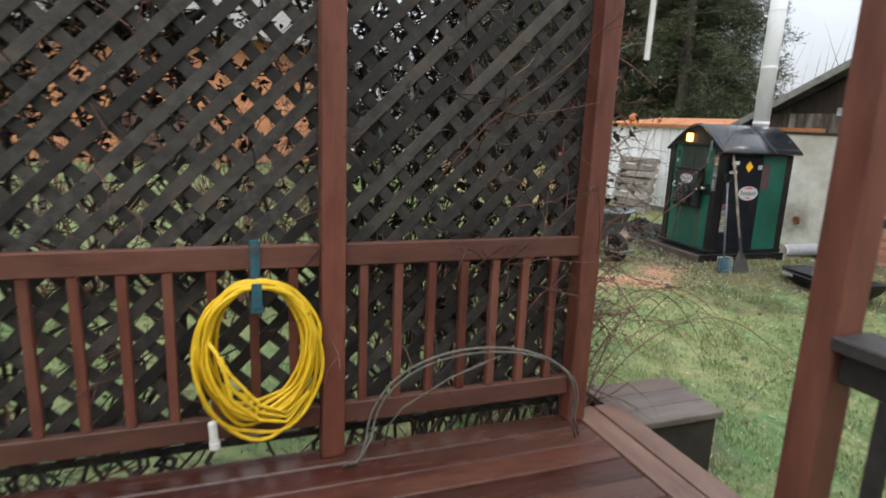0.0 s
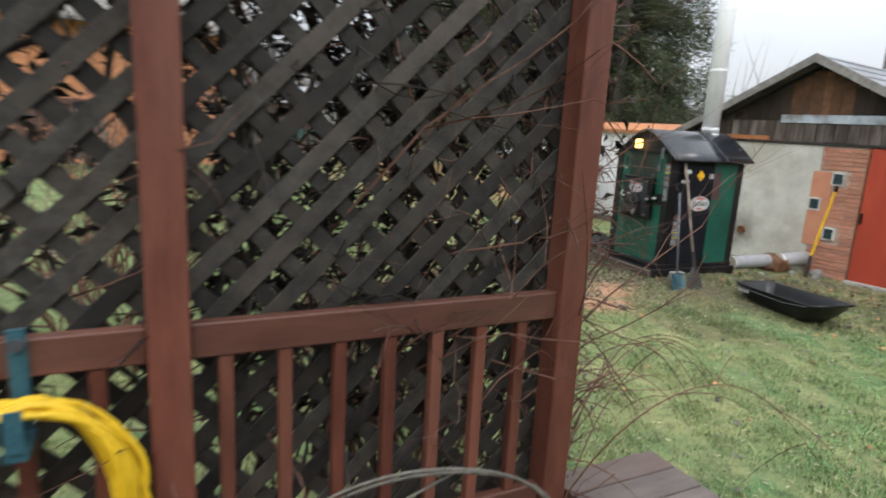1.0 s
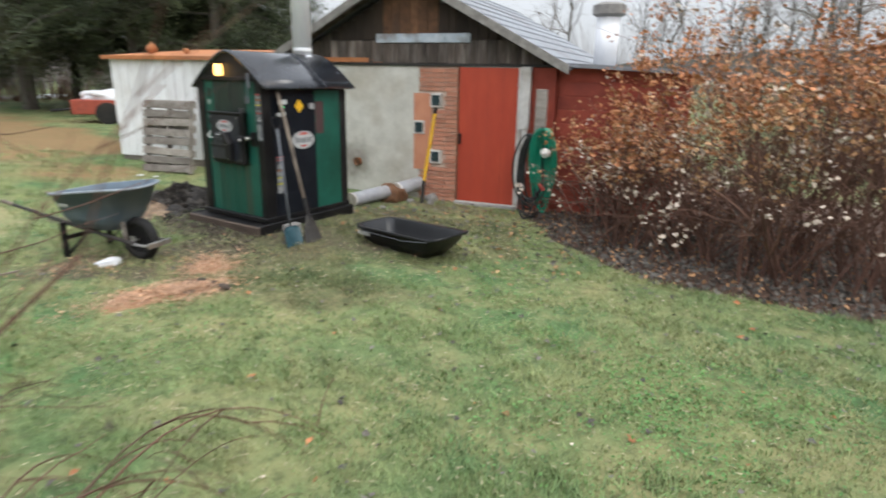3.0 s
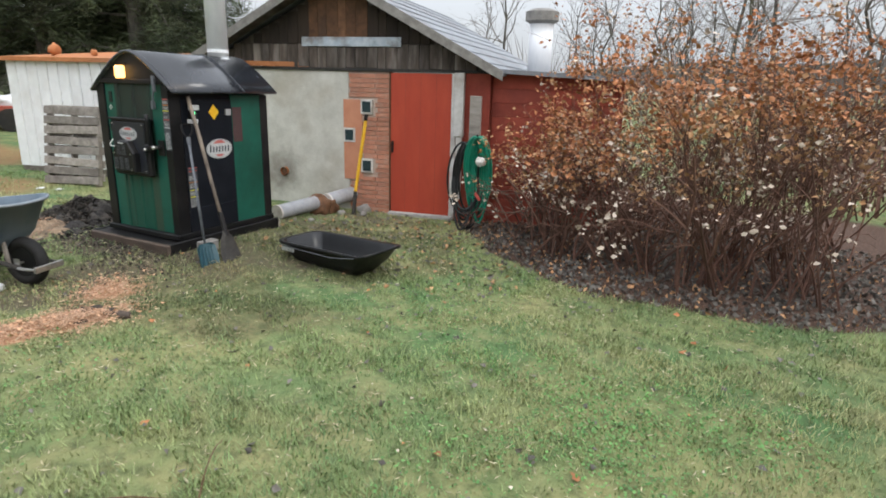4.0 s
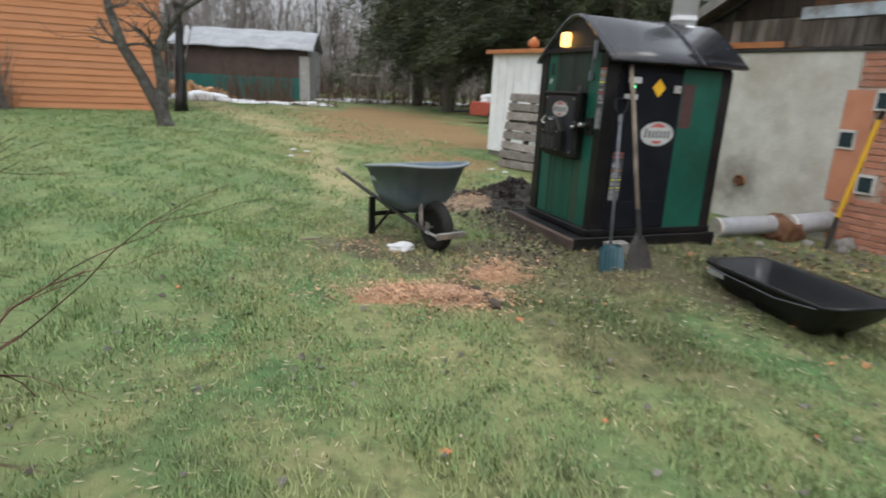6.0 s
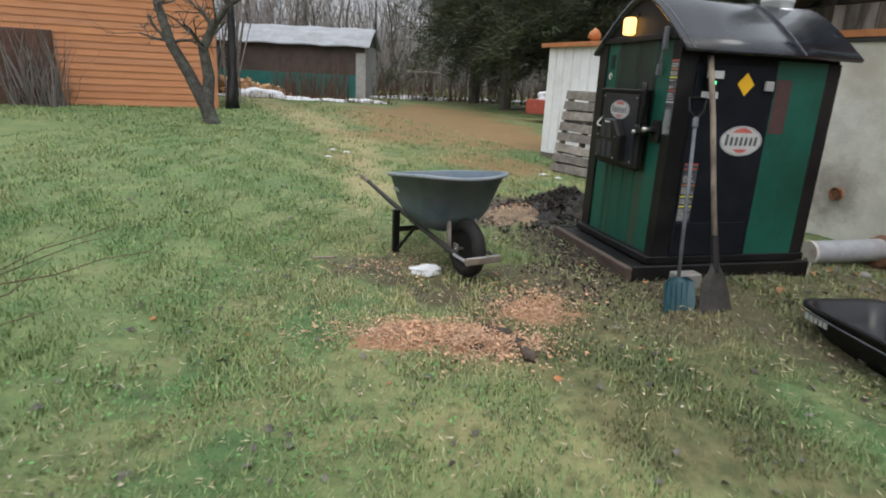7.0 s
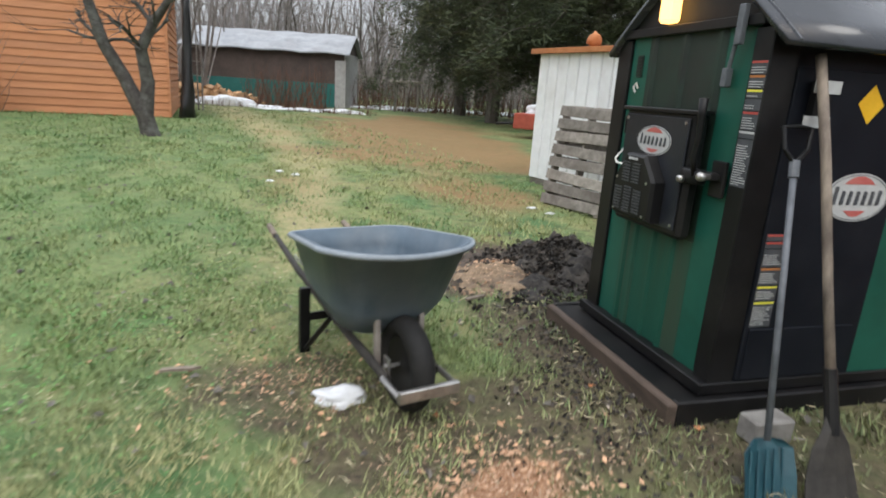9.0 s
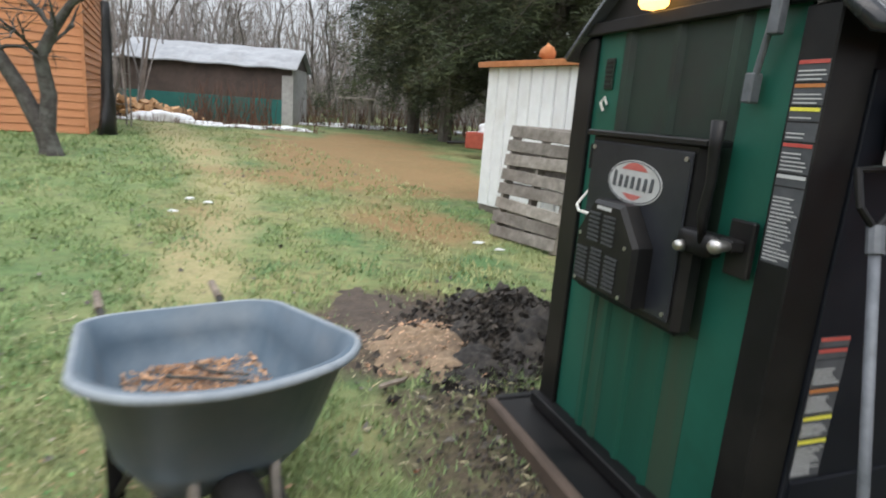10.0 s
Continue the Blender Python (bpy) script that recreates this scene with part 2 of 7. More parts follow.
M["red_wall"] = surf("barn_red_boards", (0.26, 0.045, 0.028), (0.36, 0.075, 0.045), 8, 0.75, bump=0.25, stain=(0.17, 0.04, 0.03), stain_amount=0.6, vary=0.15)
M["gable_wood"] = surf("bare_gable_boards", (0.030, 0.023, 0.019), (0.12, 0.096, 0.08), 9, 0.85, bump=0.5, stretch=(1, 1, 0.2), stain=(0.28, 0.25, 0.225), stain_amount=0.75, stain_scale=3.2, vary=0.4)
M["gable_dark"] = surf("dark_brown_gable_boards", (0.016, 0.012, 0.010), (0.045, 0.033, 0.026), 9, 0.85, bump=0.4, stretch=(1, 1, 0.2), stain=(0.075, 0.05, 0.035), stain_amount=0.5, stain_scale=2.2, vary=0.3)
M["gable_rust"] = surf("rusty_brown_boards", (0.085, 0.042, 0.022), (0.20, 0.10, 0.052), 9, 0.8, bump=0.3, stain=(0.08, 0.05, 0.035), stain_amount=0.6, vary=0.2)
M["roof_metal"] = surf("dull_tin_roof", (0.17, 0.185, 0.205), (0.27, 0.29, 0.315), 6, 0.5, bump=0.1, stain=(0.13, 0.11, 0.105), stain_amount=0.55, stain_scale=1.2, vary=0.08)
M["fascia"] = surf("grey_fascia", (0.15, 0.14, 0.13), (0.27, 0.26, 0.24), 10, 0.8, bump=0.3, vary=0.1)
M["blue_sign"] = surf("pale_blue_flaked_sign", (0.30, 0.38, 0.46), (0.55, 0.60, 0.64), 9, 0.6, bump=0.2, stain=(0.16, 0.13, 0.11), stain_amount=0.8, stain_scale=4, vary=0.05)
M["glass_dark"] = surf("dark_block_glass", (0.02, 0.035, 0.04), (0.05, 0.08, 0.085), 10, 0.12, bump=0.05, vary=0.1, spec=0.6)
M["white_trim"] = surf("worn_white_paint", (0.55, 0.54, 0.51), (0.70, 0.69, 0.66), 12, 0.7, bump=0.2, stain=(0.32, 0.27, 0.22), stain_amount=0.6, stain_scale=4, vary=0.08)
M["concrete"] = surf("grey_concrete", (0.30, 0.29, 0.27), (0.42, 0.41, 0.39), 14, 0.9, bump=0.4, vary=0.05)
M["green_hose"] = surf("green_garden_hose", (0.005, 0.16, 0.095), (0.012, 0.22, 0.14), 30, 0.35, bump=0.05, vary=0.15, island=True)
M["black_hose"] = surf("black_hose", (0.010, 0.012, 0.012), (0.022, 0.024, 0.024), 30, 0.45, bump=0.05, vary=0.1, island=True)
M["yellow_handle"] = surf("yellow_handle", (0.72, 0.40, 0.02), (0.80, 0.48, 0.04), 20, 0.45, bump=0.03, vary=0.02)
M["white_metal"] = surf("white_sheet_metal", (0.72, 0.74, 0.76), (0.82, 0.84, 0.86), 5, 0.5, bump=0.04, stain=(0.48, 0.46, 0.42), stain_amount=0.35, vary=0.03)
M["rust_roof"] = surf("rusty_orange_roof", (0.36, 0.13, 0.045), (0.52, 0.22, 0.09), 6, 0.75, bump=0.2, stain=(0.26, 0.13, 0.08), stain_amount=0.5, vary=0.05)
M["orange_board"] = surf("orange_stained_clapboard", (0.46, 0.19, 0.085), (0.55, 0.245, 0.115), 7, 0.65, bump=0.2, stretch=(0.2, 1, 1), stain=(0.40, 0.20, 0.12), stain_amount=0.35, stain_scale=0.8, vary=0.08)
M["brown_panel"] = surf("dark_brown_boards", (0.06, 0.032, 0.024), (0.11, 0.06, 0.045), 7, 0.8, bump=0.2, vary=0.2)
M["tarp_silver"] = surf("dull_silver_tarp", (0.25, 0.265, 0.285), (0.36, 0.375, 0.40), 2.5, 0.55, bump=0.3, stain=(0.20, 0.20, 0.20), stain_amount=0.5, vary=0.03)
M["tarp_brown"] = surf("brown_tarp", (0.055, 0.040, 0.036), (0.095, 0.070, 0.062), 2.5, 0.7, bump=0.3, stain=(0.04, 0.03, 0.03), stain_amount=0.5, vary=0.05)
M["tarp_teal"] = surf("teal_tarp", (0.012, 0.10, 0.095), (0.025, 0.14, 0.13), 3, 0.6, bump=0.3, vary=0.05)
M["tarp_black"] = surf("black_tarp", (0.010, 0.010, 0.011), (0.03, 0.03, 0.032), 3, 0.45, bump=0.4, vary=0.05)
M["tractor_red"] = surf("faded_red_machine_paint", (0.24, 0.045, 0.028), (0.34, 0.075, 0.045), 8, 0.55, bump=0.1, vary=0.05)
M["snow"] = surf("old_snow", (0.66, 0.68, 0.71), (0.80, 0.82, 0.84), 14, 0.7, bump=0.5, stain=(0.46, 0.44, 0.42), stain_amount=0.4, stain_scale=3, vary=0.05)
M["firewood"] = surf("split_firewood", (0.36, 0.20, 0.10), (0.55, 0.36, 0.20), 9, 0.85, bump=0.4, vary=0.35)
M["bark"] = surf("grey_bark", (0.045, 0.038, 0.033), (0.115, 0.10, 0.088), 12, 0.9, bump=0.7, stretch=(1, 1, 0.35), stain=(0.15, 0.16, 0.13), stain_amount=0.4, stain_scale=3, vary=0.2)
M["apple_bark"] = surf("lichened_dark_bark", (0.035, 0.030, 0.027), (0.085, 0.078, 0.07), 12, 0.9, bump=0.7, stain=(0.16, 0.17, 0.15), stain_amount=0.5, stain_scale=5, vary=0.05)
M["twig"] = surf("brown_twigs", (0.075, 0.036, 0.026), (0.165, 0.088, 0.062), 10, 0.85, bump=0.1, vary=0.35, island=True)
# twigs paled towards grey: distance haze is put into the colour
M["hazed_twig"] = surf("hazed_grey_brown_twigs", (0.135, 0.12, 0.112), (0.24, 0.215, 0.205), 3, 0.9, bump=0.0, vary=0.3, island=True)
M["cane"] = surf("reddish_rose_cane", (0.085, 0.040, 0.028), (0.17, 0.085, 0.055), 18, 0.6, bump=0.2, stain=(0.09, 0.10, 0.045), stain_amount=0.5, vary=0.25)
M["needles"] = surf("dark_pine_needles", (0.018, 0.029, 0.015), (0.085, 0.108, 0.048), 0.8, 0.7, bump=0.0, stain=(0.10, 0.072, 0.04), stain_amount=0.35, stain_scale=0.5, vary=0.5, island=True)
M["dry_leaf"] = surf("tan_dry_leaves", (0.30, 0.145, 0.06), (0.50, 0.30, 0.16), 14, 0.75, bump=0.1, vary=0.45, island=True)
M["pale_leaf"] = surf("pale_curled_leaves", (0.42, 0.33, 0.25), (0.60, 0.52, 0.44), 14, 0.75, bump=0.1, vary=0.3, island=True)
M["orange_leaf"] = surf("orange_brown_leaves", (0.30, 0.11, 0.045), (0.48, 0.21, 0.09), 14, 0.7, bump=0.1, vary=0.4, island=True)
M["grey_leaf"] = surf("withered_grey_leaves", (0.085, 0.075, 0.065), (0.17, 0.155, 0.135), 14, 0.8, bump=0.1, vary=0.4, island=True)
M["grass"] = surf("winter_grass_blades", (0.10, 0.20, 0.078), (0.29, 0.345, 0.14), 1.1, 0.65, bump=0.0, stain=(0.42, 0.37, 0.19), stain_amount=0.7, stain_scale=0.5, vary=0.38, island=True)
M["chip"] = surf("fresh_wood_chips", (0.42, 0.225, 0.125), (0.62, 0.40, 0.25), 20, 0.85, bump=0.2, vary=0.35, island=True)
M["sawdust"] = surf("tan_sawdust_heap", (0.17, 0.118, 0.078), (0.33, 0.24, 0.155), 34, 0.95, bump=0.8, stain=(0.085, 0.062, 0.048), stain_amount=0.6, stain_scale=5, vary=0.05)
M["ash"] = surf("charcoal_and_ash", (0.010, 0.0095, 0.009), (0.078, 0.068, 0.060), 24, 0.85, bump=0.8, stain=(0.15, 0.125, 0.10), stain_amount=0.6, stain_scale=6, vary=0.5, island=True)
M["green_stained"] = surf("creosote_stained_green_steel", (0.009, 0.072, 0.049), (0.012, 0.092, 0.063), 5, 0.45, bump=0.04, stretch=(1, 2.2, 0.22), stain=(0.058, 0.055, 0.036), stain_amount=0.55, stain_scale=3.0, vary=0.05)
M["skid_front"] = surf("weathered_brown_board", (0.045, 0.032, 0.025), (0.115, 0.083, 0.064), 14, 0.8, bump=0.4, stretch=(1, 0.2, 1), stain=(0.035, 0.028, 0.024), stain_amount=0.6, vary=0.1)
M["straw"] = surf("dead_straw", (0.36, 0.31, 0.19), (0.52, 0.46, 0.32), 10, 0.8, bump=0.0, vary=0.4, island=True)
M["soil"] = surf("dark_trodden_soil", (0.040, 0.031, 0.025), (0.105, 0.080, 0.062), 22, 0.9, bump=0.8, stain=(0.15, 0.115, 0.085), stain_amount=0.4, stain_scale=5, vary=0.1)
# lighter copy of navy: the gloss on the door plate is put into the colour
M["lit_slate"] = surf("glossy_lit_slate_plate", (0.013, 0.015, 0.021), (0.023, 0.026, 0.034), 7, 0.36, spec=0.35, bump=0.05, stain=(0.045, 0.047, 0.052), stain_amount=0.4, stain_scale=3, vary=0.03)
M["lush_grass"] = surf("green_grass_blades", (0.090, 0.185, 0.066), (0.235, 0.32, 0.125), 1.4, 0.65, bump=0.0, stain=(0.36, 0.34, 0.16), stain_amount=0.55, stain_scale=0.7, vary=0.4, island=True)
# damp blades, coloured darker to stand in for shade by the boiler
M["damp_shade_grass"] = surf("damp_shaded_grass_blades", (0.062, 0.105, 0.040), (0.20, 0.215, 0.09), 1.6, 0.6, bump=0.0, stain=(0.25, 0.195, 0.105), stain_amount=0.7, stain_scale=0.9, vary=0.5, island=True)
M["sawdust_grain"] = surf("fine_sawdust", (0.40, 0.235, 0.145), (0.62, 0.43, 0.30), 30, 0.95, bump=0.0, vary=0.35, island=True)
M["grey_sheet"] = surf("dull_grey_corrugated_sheet", (0.30, 0.30, 0.30), (0.42, 0.42, 0.415), 5, 0.6, bump=0.1, stain=(0.22, 0.19, 0.17), stain_amount=0.4, vary=0.05)
M["stone"] = surf("grey_stone", (0.16, 0.15, 0.14), (0.30, 0.29, 0.27), 12, 0.9, bump=0.5, vary=0.2)


# ---- mesh helpers ----
class Geo:
    """Loose lists of points and faces that become one mesh."""

    def __init__(self):
        self.v, self.f = [], []

    def add(self, verts, faces):
        k = len(self.v)
        self.v.extend(tuple(p) for p in verts)
        self.f.extend(tuple(i + k for i in f) for f in faces)
        return self

    def box(self, x0, x1, y0, y1, z0, z1, m=None):
        vs = [Vector((x, y, z)) for z in (z0, z1) for y in (y0, y1) for x in (x0, x1)]
        if m:
            vs = [m @ p for p in vs]
        return self.add(vs, [(0, 2, 3, 1), (4, 5, 7, 6), (0, 1, 5, 4), (2, 6, 7, 3), (0, 4, 6, 2), (1, 3, 7, 5)])

    def cbox(self, x0, x1, y0, y1, z0, z1, c=0.004, m=None):
        """A box with chamfered edges."""
        bm = bmesh.new()
        bmesh.ops.create_cube(bm, size=1.0)
        for p in bm.verts:
            p.co = ((x0 + x1) / 2 + p.co.x * (x1 - x0), (y0 + y1) / 2 + p.co.y * (y1 - y0), (z0 + z1) / 2 + p.co.z * (z1 - z0))
        bmesh.ops.bevel(bm, geom=list(bm.edges), offset=c, segments=1, profile=0.5, affect="EDGES")
        bm.verts.index_update()
        vs = [(m @ p.co if m else p.co.copy()) for p in bm.verts]
        fs = [tuple(p.index for p in f.verts) for f in bm.faces]
        bm.free()
        return self.add(vs, fs)

    def tube(self, pts, radii, n=6, cap=True):
        pts = [Vector(p) for p in pts]
        if isinstance(radii, (int, float)):
            radii = [radii] * len(pts)
        k = len(self.v)
        side = None
        for i, p in enumerate(pts):
            d = (pts[min(i + 1, len(pts) - 1)] - pts[max(i - 1, 0)])
            d = d.normalized() if d.length > 1e-9 else Vector((0, 0, 1))
            if side is None:
                side = d.orthogonal().normalized()
            else:
                side = side - d * side.dot(d)
                side = side.normalized() if side.length > 1e-6 else d.orthogonal().normalized()
            up = d.cross(side)
            for j in range(n):
                a = 2 * math.pi * j / n
                self.v.append(tuple(p + (side * math.cos(a) + up * math.sin(a)) * radii[i]))
        for i in range(len(pts) - 1):
            for j in range(n):
                a, b = k + i * n + j, k + i * n + (j + 1) % n
                self.f.append((a, b, b + n, a + n))
        if cap:
            self.f.append(tuple(k + j for j in reversed(range(n))))
            self.f.append(tuple(k + (len(pts) - 1) * n + j for j in range(n)))
        return self

    def prism(self, outline, lift):
        """A flat outline (3D points) pushed by the vector lift into a solid."""
        n = len(outline)
        o = [Vector(p) for p in outline]
        lift = Vector(lift)
        vs = o + [p + lift for p in o]
        return self.add(vs, [tuple(reversed(range(n))), tuple(range(n, 2 * n))] + [(i, (i + 1) % n, n + (i + 1) % n, n + i) for i in range(n)])

    def loft(self, rings, close_ends=True):
        """Rings with the same number of points, joined one to the next."""
        n, k = len(rings[0]), len(self.v)
        for r in rings:
            self.v.extend(tuple(p) for p in r)
        for i in range(len(rings) - 1):
            for j in range(n):
                a, b = k + i * n + j, k + i * n + (j + 1) % n
                self.f.append((a, b, b + n, a + n))
        if close_ends:
            self.f.append(tuple(k + j for j in reversed(range(n))))
            self.f.append(tuple(k + (len(rings) - 1) * n + j for j in range(n)))
        return self

    def mesh(self, name, smooth=False):
        me = bpy.data.meshes.new(name)
        me.from_pydata(self.v, [], self.f)
        if smooth:
            me.polygons.foreach_set("use_smooth", [True] * len(me.polygons))
        me.update()
        return me


def part(name, geo, material, parent=None, label="", smooth=False, m=None):
    """One mesh object, under a thing or a part if given."""
    me = geo if isinstance(geo, bpy.types.Mesh) else geo.mesh(name, smooth)
    if not me.materials:
        me.materials.append(M[material])
    ob = new(name, me)
    if parent:
        ob.parent = parent
    if m:
        ob.matrix_local = m
    if label:
        tagged(ob, label=label)
    return ob


def thing(name, m, label, category, group="", kind=""):
    ob = new(name)
    ob.empty_display_size = 0.1
    ob.matrix_world = m
    return tagged(ob, label=label, category=category, group=group, kind=kind)


def fast_mesh(name, verts, tris):
    """A large mesh from numpy arrays of points and triangles."""
    me = bpy.data.meshes.new(name)
    me.vertices.add(len(verts))
    me.vertices.foreach_set("co", np.asarray(verts, dtype=np.float32).ravel())
    me.loops.add(tris.size)
    me.loops.foreach_set("vertex_index", tris.astype(np.int32).ravel())
    me.polygons.add(len(tris))
    me.polygons.foreach_set("loop_start", np.arange(0, tris.size, 3, dtype=np.int32))
    me.update(calc_edges=True)
    return me


def leaf_mesh(name, centres, sizes, rng, narrow=0.55, curl=0.3, updown=None, flat=False):
    """Many small folded leaves, two triangles each, at the given centres."""
    n = len(centres)
    d = rng.normal(size=(n, 3))
    if updown is not None:
        d[:, 2] = d[:, 2] * 0.4 + updown
    d /= np.linalg.norm(d, axis=1)[:, None]
    if flat:
        d[:, 2] *= 0.2
        d /= np.linalg.norm(d, axis=1)[:, None]
    s = np.cross(d, rng.normal(size=(n, 3)) * ((0.25, 0.25, 1.0) if flat else 1.0))
    s /= np.linalg.norm(s, axis=1)[:, None] + 1e-9
    nrm = np.cross(d, s)
    L = np.asarray(sizes)[:, None]
    a = centres - d * L * 0.5
    b = centres + d * L * 0.5
    c1 = centres + s * L * narrow * 0.5 + nrm * L * curl * 0.3
    c2 = centres - s * L * narrow * 0.5 + nrm * L * curl * 0.3
    verts = np.stack([a, c1, b, c2], axis=1).reshape(-1, 3)
    i = np.arange(n)[:, None] * 4
    tris = np.concatenate([i + np.array([[0, 1, 2]]), i + np.array([[0, 2, 3]])], axis=1).reshape(-1, 3)
    return fast_mesh(name, verts, tris)


def smooth01(x):
    x = np.clip(x, 0, 1)
    return x * x * (3 - 2 * x)


def ground_z(x, y):
    """Height of the lawn: level by the deck, rising gently to the back, level again by the workshop."""
    x, y = np.asarray(x, float), np.asarray(y, float)
    k = smooth01((x - 4.0) / 3.0) * (1 - smooth01((y - 10) / 5))
    pad = 0.085 * np.exp(-(((x - 3.85) / 1.15) ** 2 + ((y - 8.15) / 1.25) ** 2) ** 2)
    return 0.025 * np.clip(np.minimum(y, 18.0) - 4.0, 0, None) * (1 - k) + pad


def gz(x, y):
    return float(ground_z(x, y))


def turn(x, y, z, deg):
    return Matrix.Translation((x, y, z)) @ Matrix.Rotation(radians(deg), 4, "Z")


# ---- ground: one sheet to the horizon ----
gx = np.concatenate([np.linspace(-900, -40, 18)[:-1], np.linspace(-40, -6, 35)[:-1], np.linspace(-6, 10, 190)[:-1], np.linspace(10, 40, 30)[:-1], np.linspace(40, 900, 18)])
gy = np.concatenate([np.linspace(-900, -30, 16)[:-1], np.linspace(-30, 1, 24)[:-1], np.linspace(1, 15, 170)[:-1], np.linspace(15, 45, 80)[:-1], np.linspace(45, 100, 24)[:-1], np.linspace(100, 900, 14)])
XX, YY = np.meshgrid(gx, gy)


def wobble(x, y, f, seed):
    r = np.random.default_rng(seed)
    out = np.zeros_like(x)
    for k in range(7):
        a, ph, fr = r.uniform(0, 6.28), r.uniform(0, 6.28), f * r.uniform(0.5, 2.2)
        out += np.sin((x * np.cos(a) + y * np.sin(a)) * fr + ph)
    return out / 7.0


def blob(x, y, cx, cy, rx, ry, deg, seed=1, rough=0.45):
    """1 inside a ragged oval, 0 outside."""
    a = radians(deg)
    u = ((x - cx) * np.cos(a) + (y - cy) * np.sin(a)) / rx
    v = (-(x - cx) * np.sin(a) + (y - cy) * np.cos(a)) / ry
    return smooth01((1.15 - np.hypot(u, v) + rough * wobble(x, y, 4.0 / max(0.3, min(rx, ry)), seed)) / 0.5)


def bed_mask(x, y):
    """The leaf-littered bed under the shrubs by the workshop."""
    edge = np.interp(y, [2.0, 3.0, 4.5, 5.7, 6.5, 7.4], [7.4, 6.25, 5.75, 5.95, 6.35, 6.9]) + 0.12 * wobble(x, y, 5, 3)
    return smooth01((x - edge) / 0.25) * smooth01((7.6 - y) / 0.4) * smooth01((y - 1.6) / 0.6) * smooth01((12 - x) / 1.0)


def needle_mask(x, y):
    return 0.85 * blob(x, y, 0.9, 20.0, 8.5, 2.7, 100, 7, 0.6)


def path_mid(y):
    return np.interp(y, [3, 7, 10.4, 14.7, 22, 30], [1.0, 1.7, 1.15, -0.12, -4.0, -8])


def lush_mask(x, y):
    """Greener, thicker turf on the house side of the trodden path."""
    return 0.62 * smooth01((path_mid(y) - 0.25 - x + 0.5 * wobble(x, y, 1.6, 19)) / 0.9) * smooth01((y - 3.5) / 2.0)


def path_mask(x, y):
    mid = path_mid(y) + 0.15 * wobble(x, y, 2.0, 9)
    return smooth01(1.25 - np.abs(x - mid) / np.interp(y, [7, 12, 22], [0.25, 0.45, 1.0])) * smooth01((y - 8.0) / 2.5) * 0.72


def dirt_shade_mask(x, y):
    d = 0.95 * blob(x, y, 2.75, 9.5, 1.0, 0.75, 10, 11)
    d = np.maximum(d, 0.82 * blob(x, y, 3.14, 8.05, 0.52, 1.1, 20, 12))
    d = np.maximum(d, 0.80 * blob(x, y, 2.72, 7.35, 0.85, 0.55, 30, 13))
    d = np.maximum(d, 0.76 * blob(x, y, 1.85, 7.55, 0.6, 0.36, 0, 14))
    d = np.maximum(d, 0.6 * blob(x, y, 1.2, 2.9, 0.9, 0.7, 20, 16))
    # this patch darkens the turf for shade as well as mud
    d = np.maximum(d, 0.62 * blob(x, y, 4.3, 7.25, 1.6, 0.7, 10, 17))
    return np.maximum(d, 0.7 * blob(x, y, 5.6, 8.3, 1.3, 0.6, -35, 15))


def damp_shade_mask(x, y):
    """Wet, thin, muddy turf before the boiler and the workshop, also darkened to stand for shade."""
    return 0.68 * blob(x, y, 4.25, 6.75, 2.0, 1.25, 8, 18, 0.9)


def chip_mask(x, y):
    return np.maximum(blob(x, y, 2.22, 6.55, 0.50, 0.20, 12, 21, 0.6), 0.7 * blob(x, y, 2.75, 7.0, 0.40, 0.22, 30, 22, 0.6))


ZZ = ground_z(XX, YY) + 0.012 * wobble(XX, YY, 3.0, 30) + 0.008 * wobble(XX, YY, 9.0, 31) + 0.012 * chip_mask(XX, YY)
nx, ny = len(gx), len(gy)
ii = (np.arange(ny - 1)[:, None] * nx + np.arange(nx - 1)[None, :]).ravel()
g_tris = np.concatenate([np.stack([ii, ii + 1, ii + nx + 1], 1), np.stack([ii, ii + nx + 1, ii + nx], 1)])
g_me = fast_mesh("ground", np.stack([XX.ravel(), YY.ravel(), ZZ.ravel()], 1), g_tris)
g_me.polygons.foreach_set("use_smooth", [True] * len(g_me.polygons))
# damp and dirt also carry painted shade on the turf by the boiler
for key, mask in (("bed", bed_mask), ("needle_litter", needle_mask), ("track", path_mask), ("lush", lush_mask), ("damp", damp_shade_mask), ("dirt", dirt_shade_mask), ("chips", chip_mask)):
    at = g_me.attributes.new(key, "FLOAT", "POINT")
    at.data.foreach_set("value", np.clip(mask(XX, YY), 0, 1).astype(np.float32).ravel())


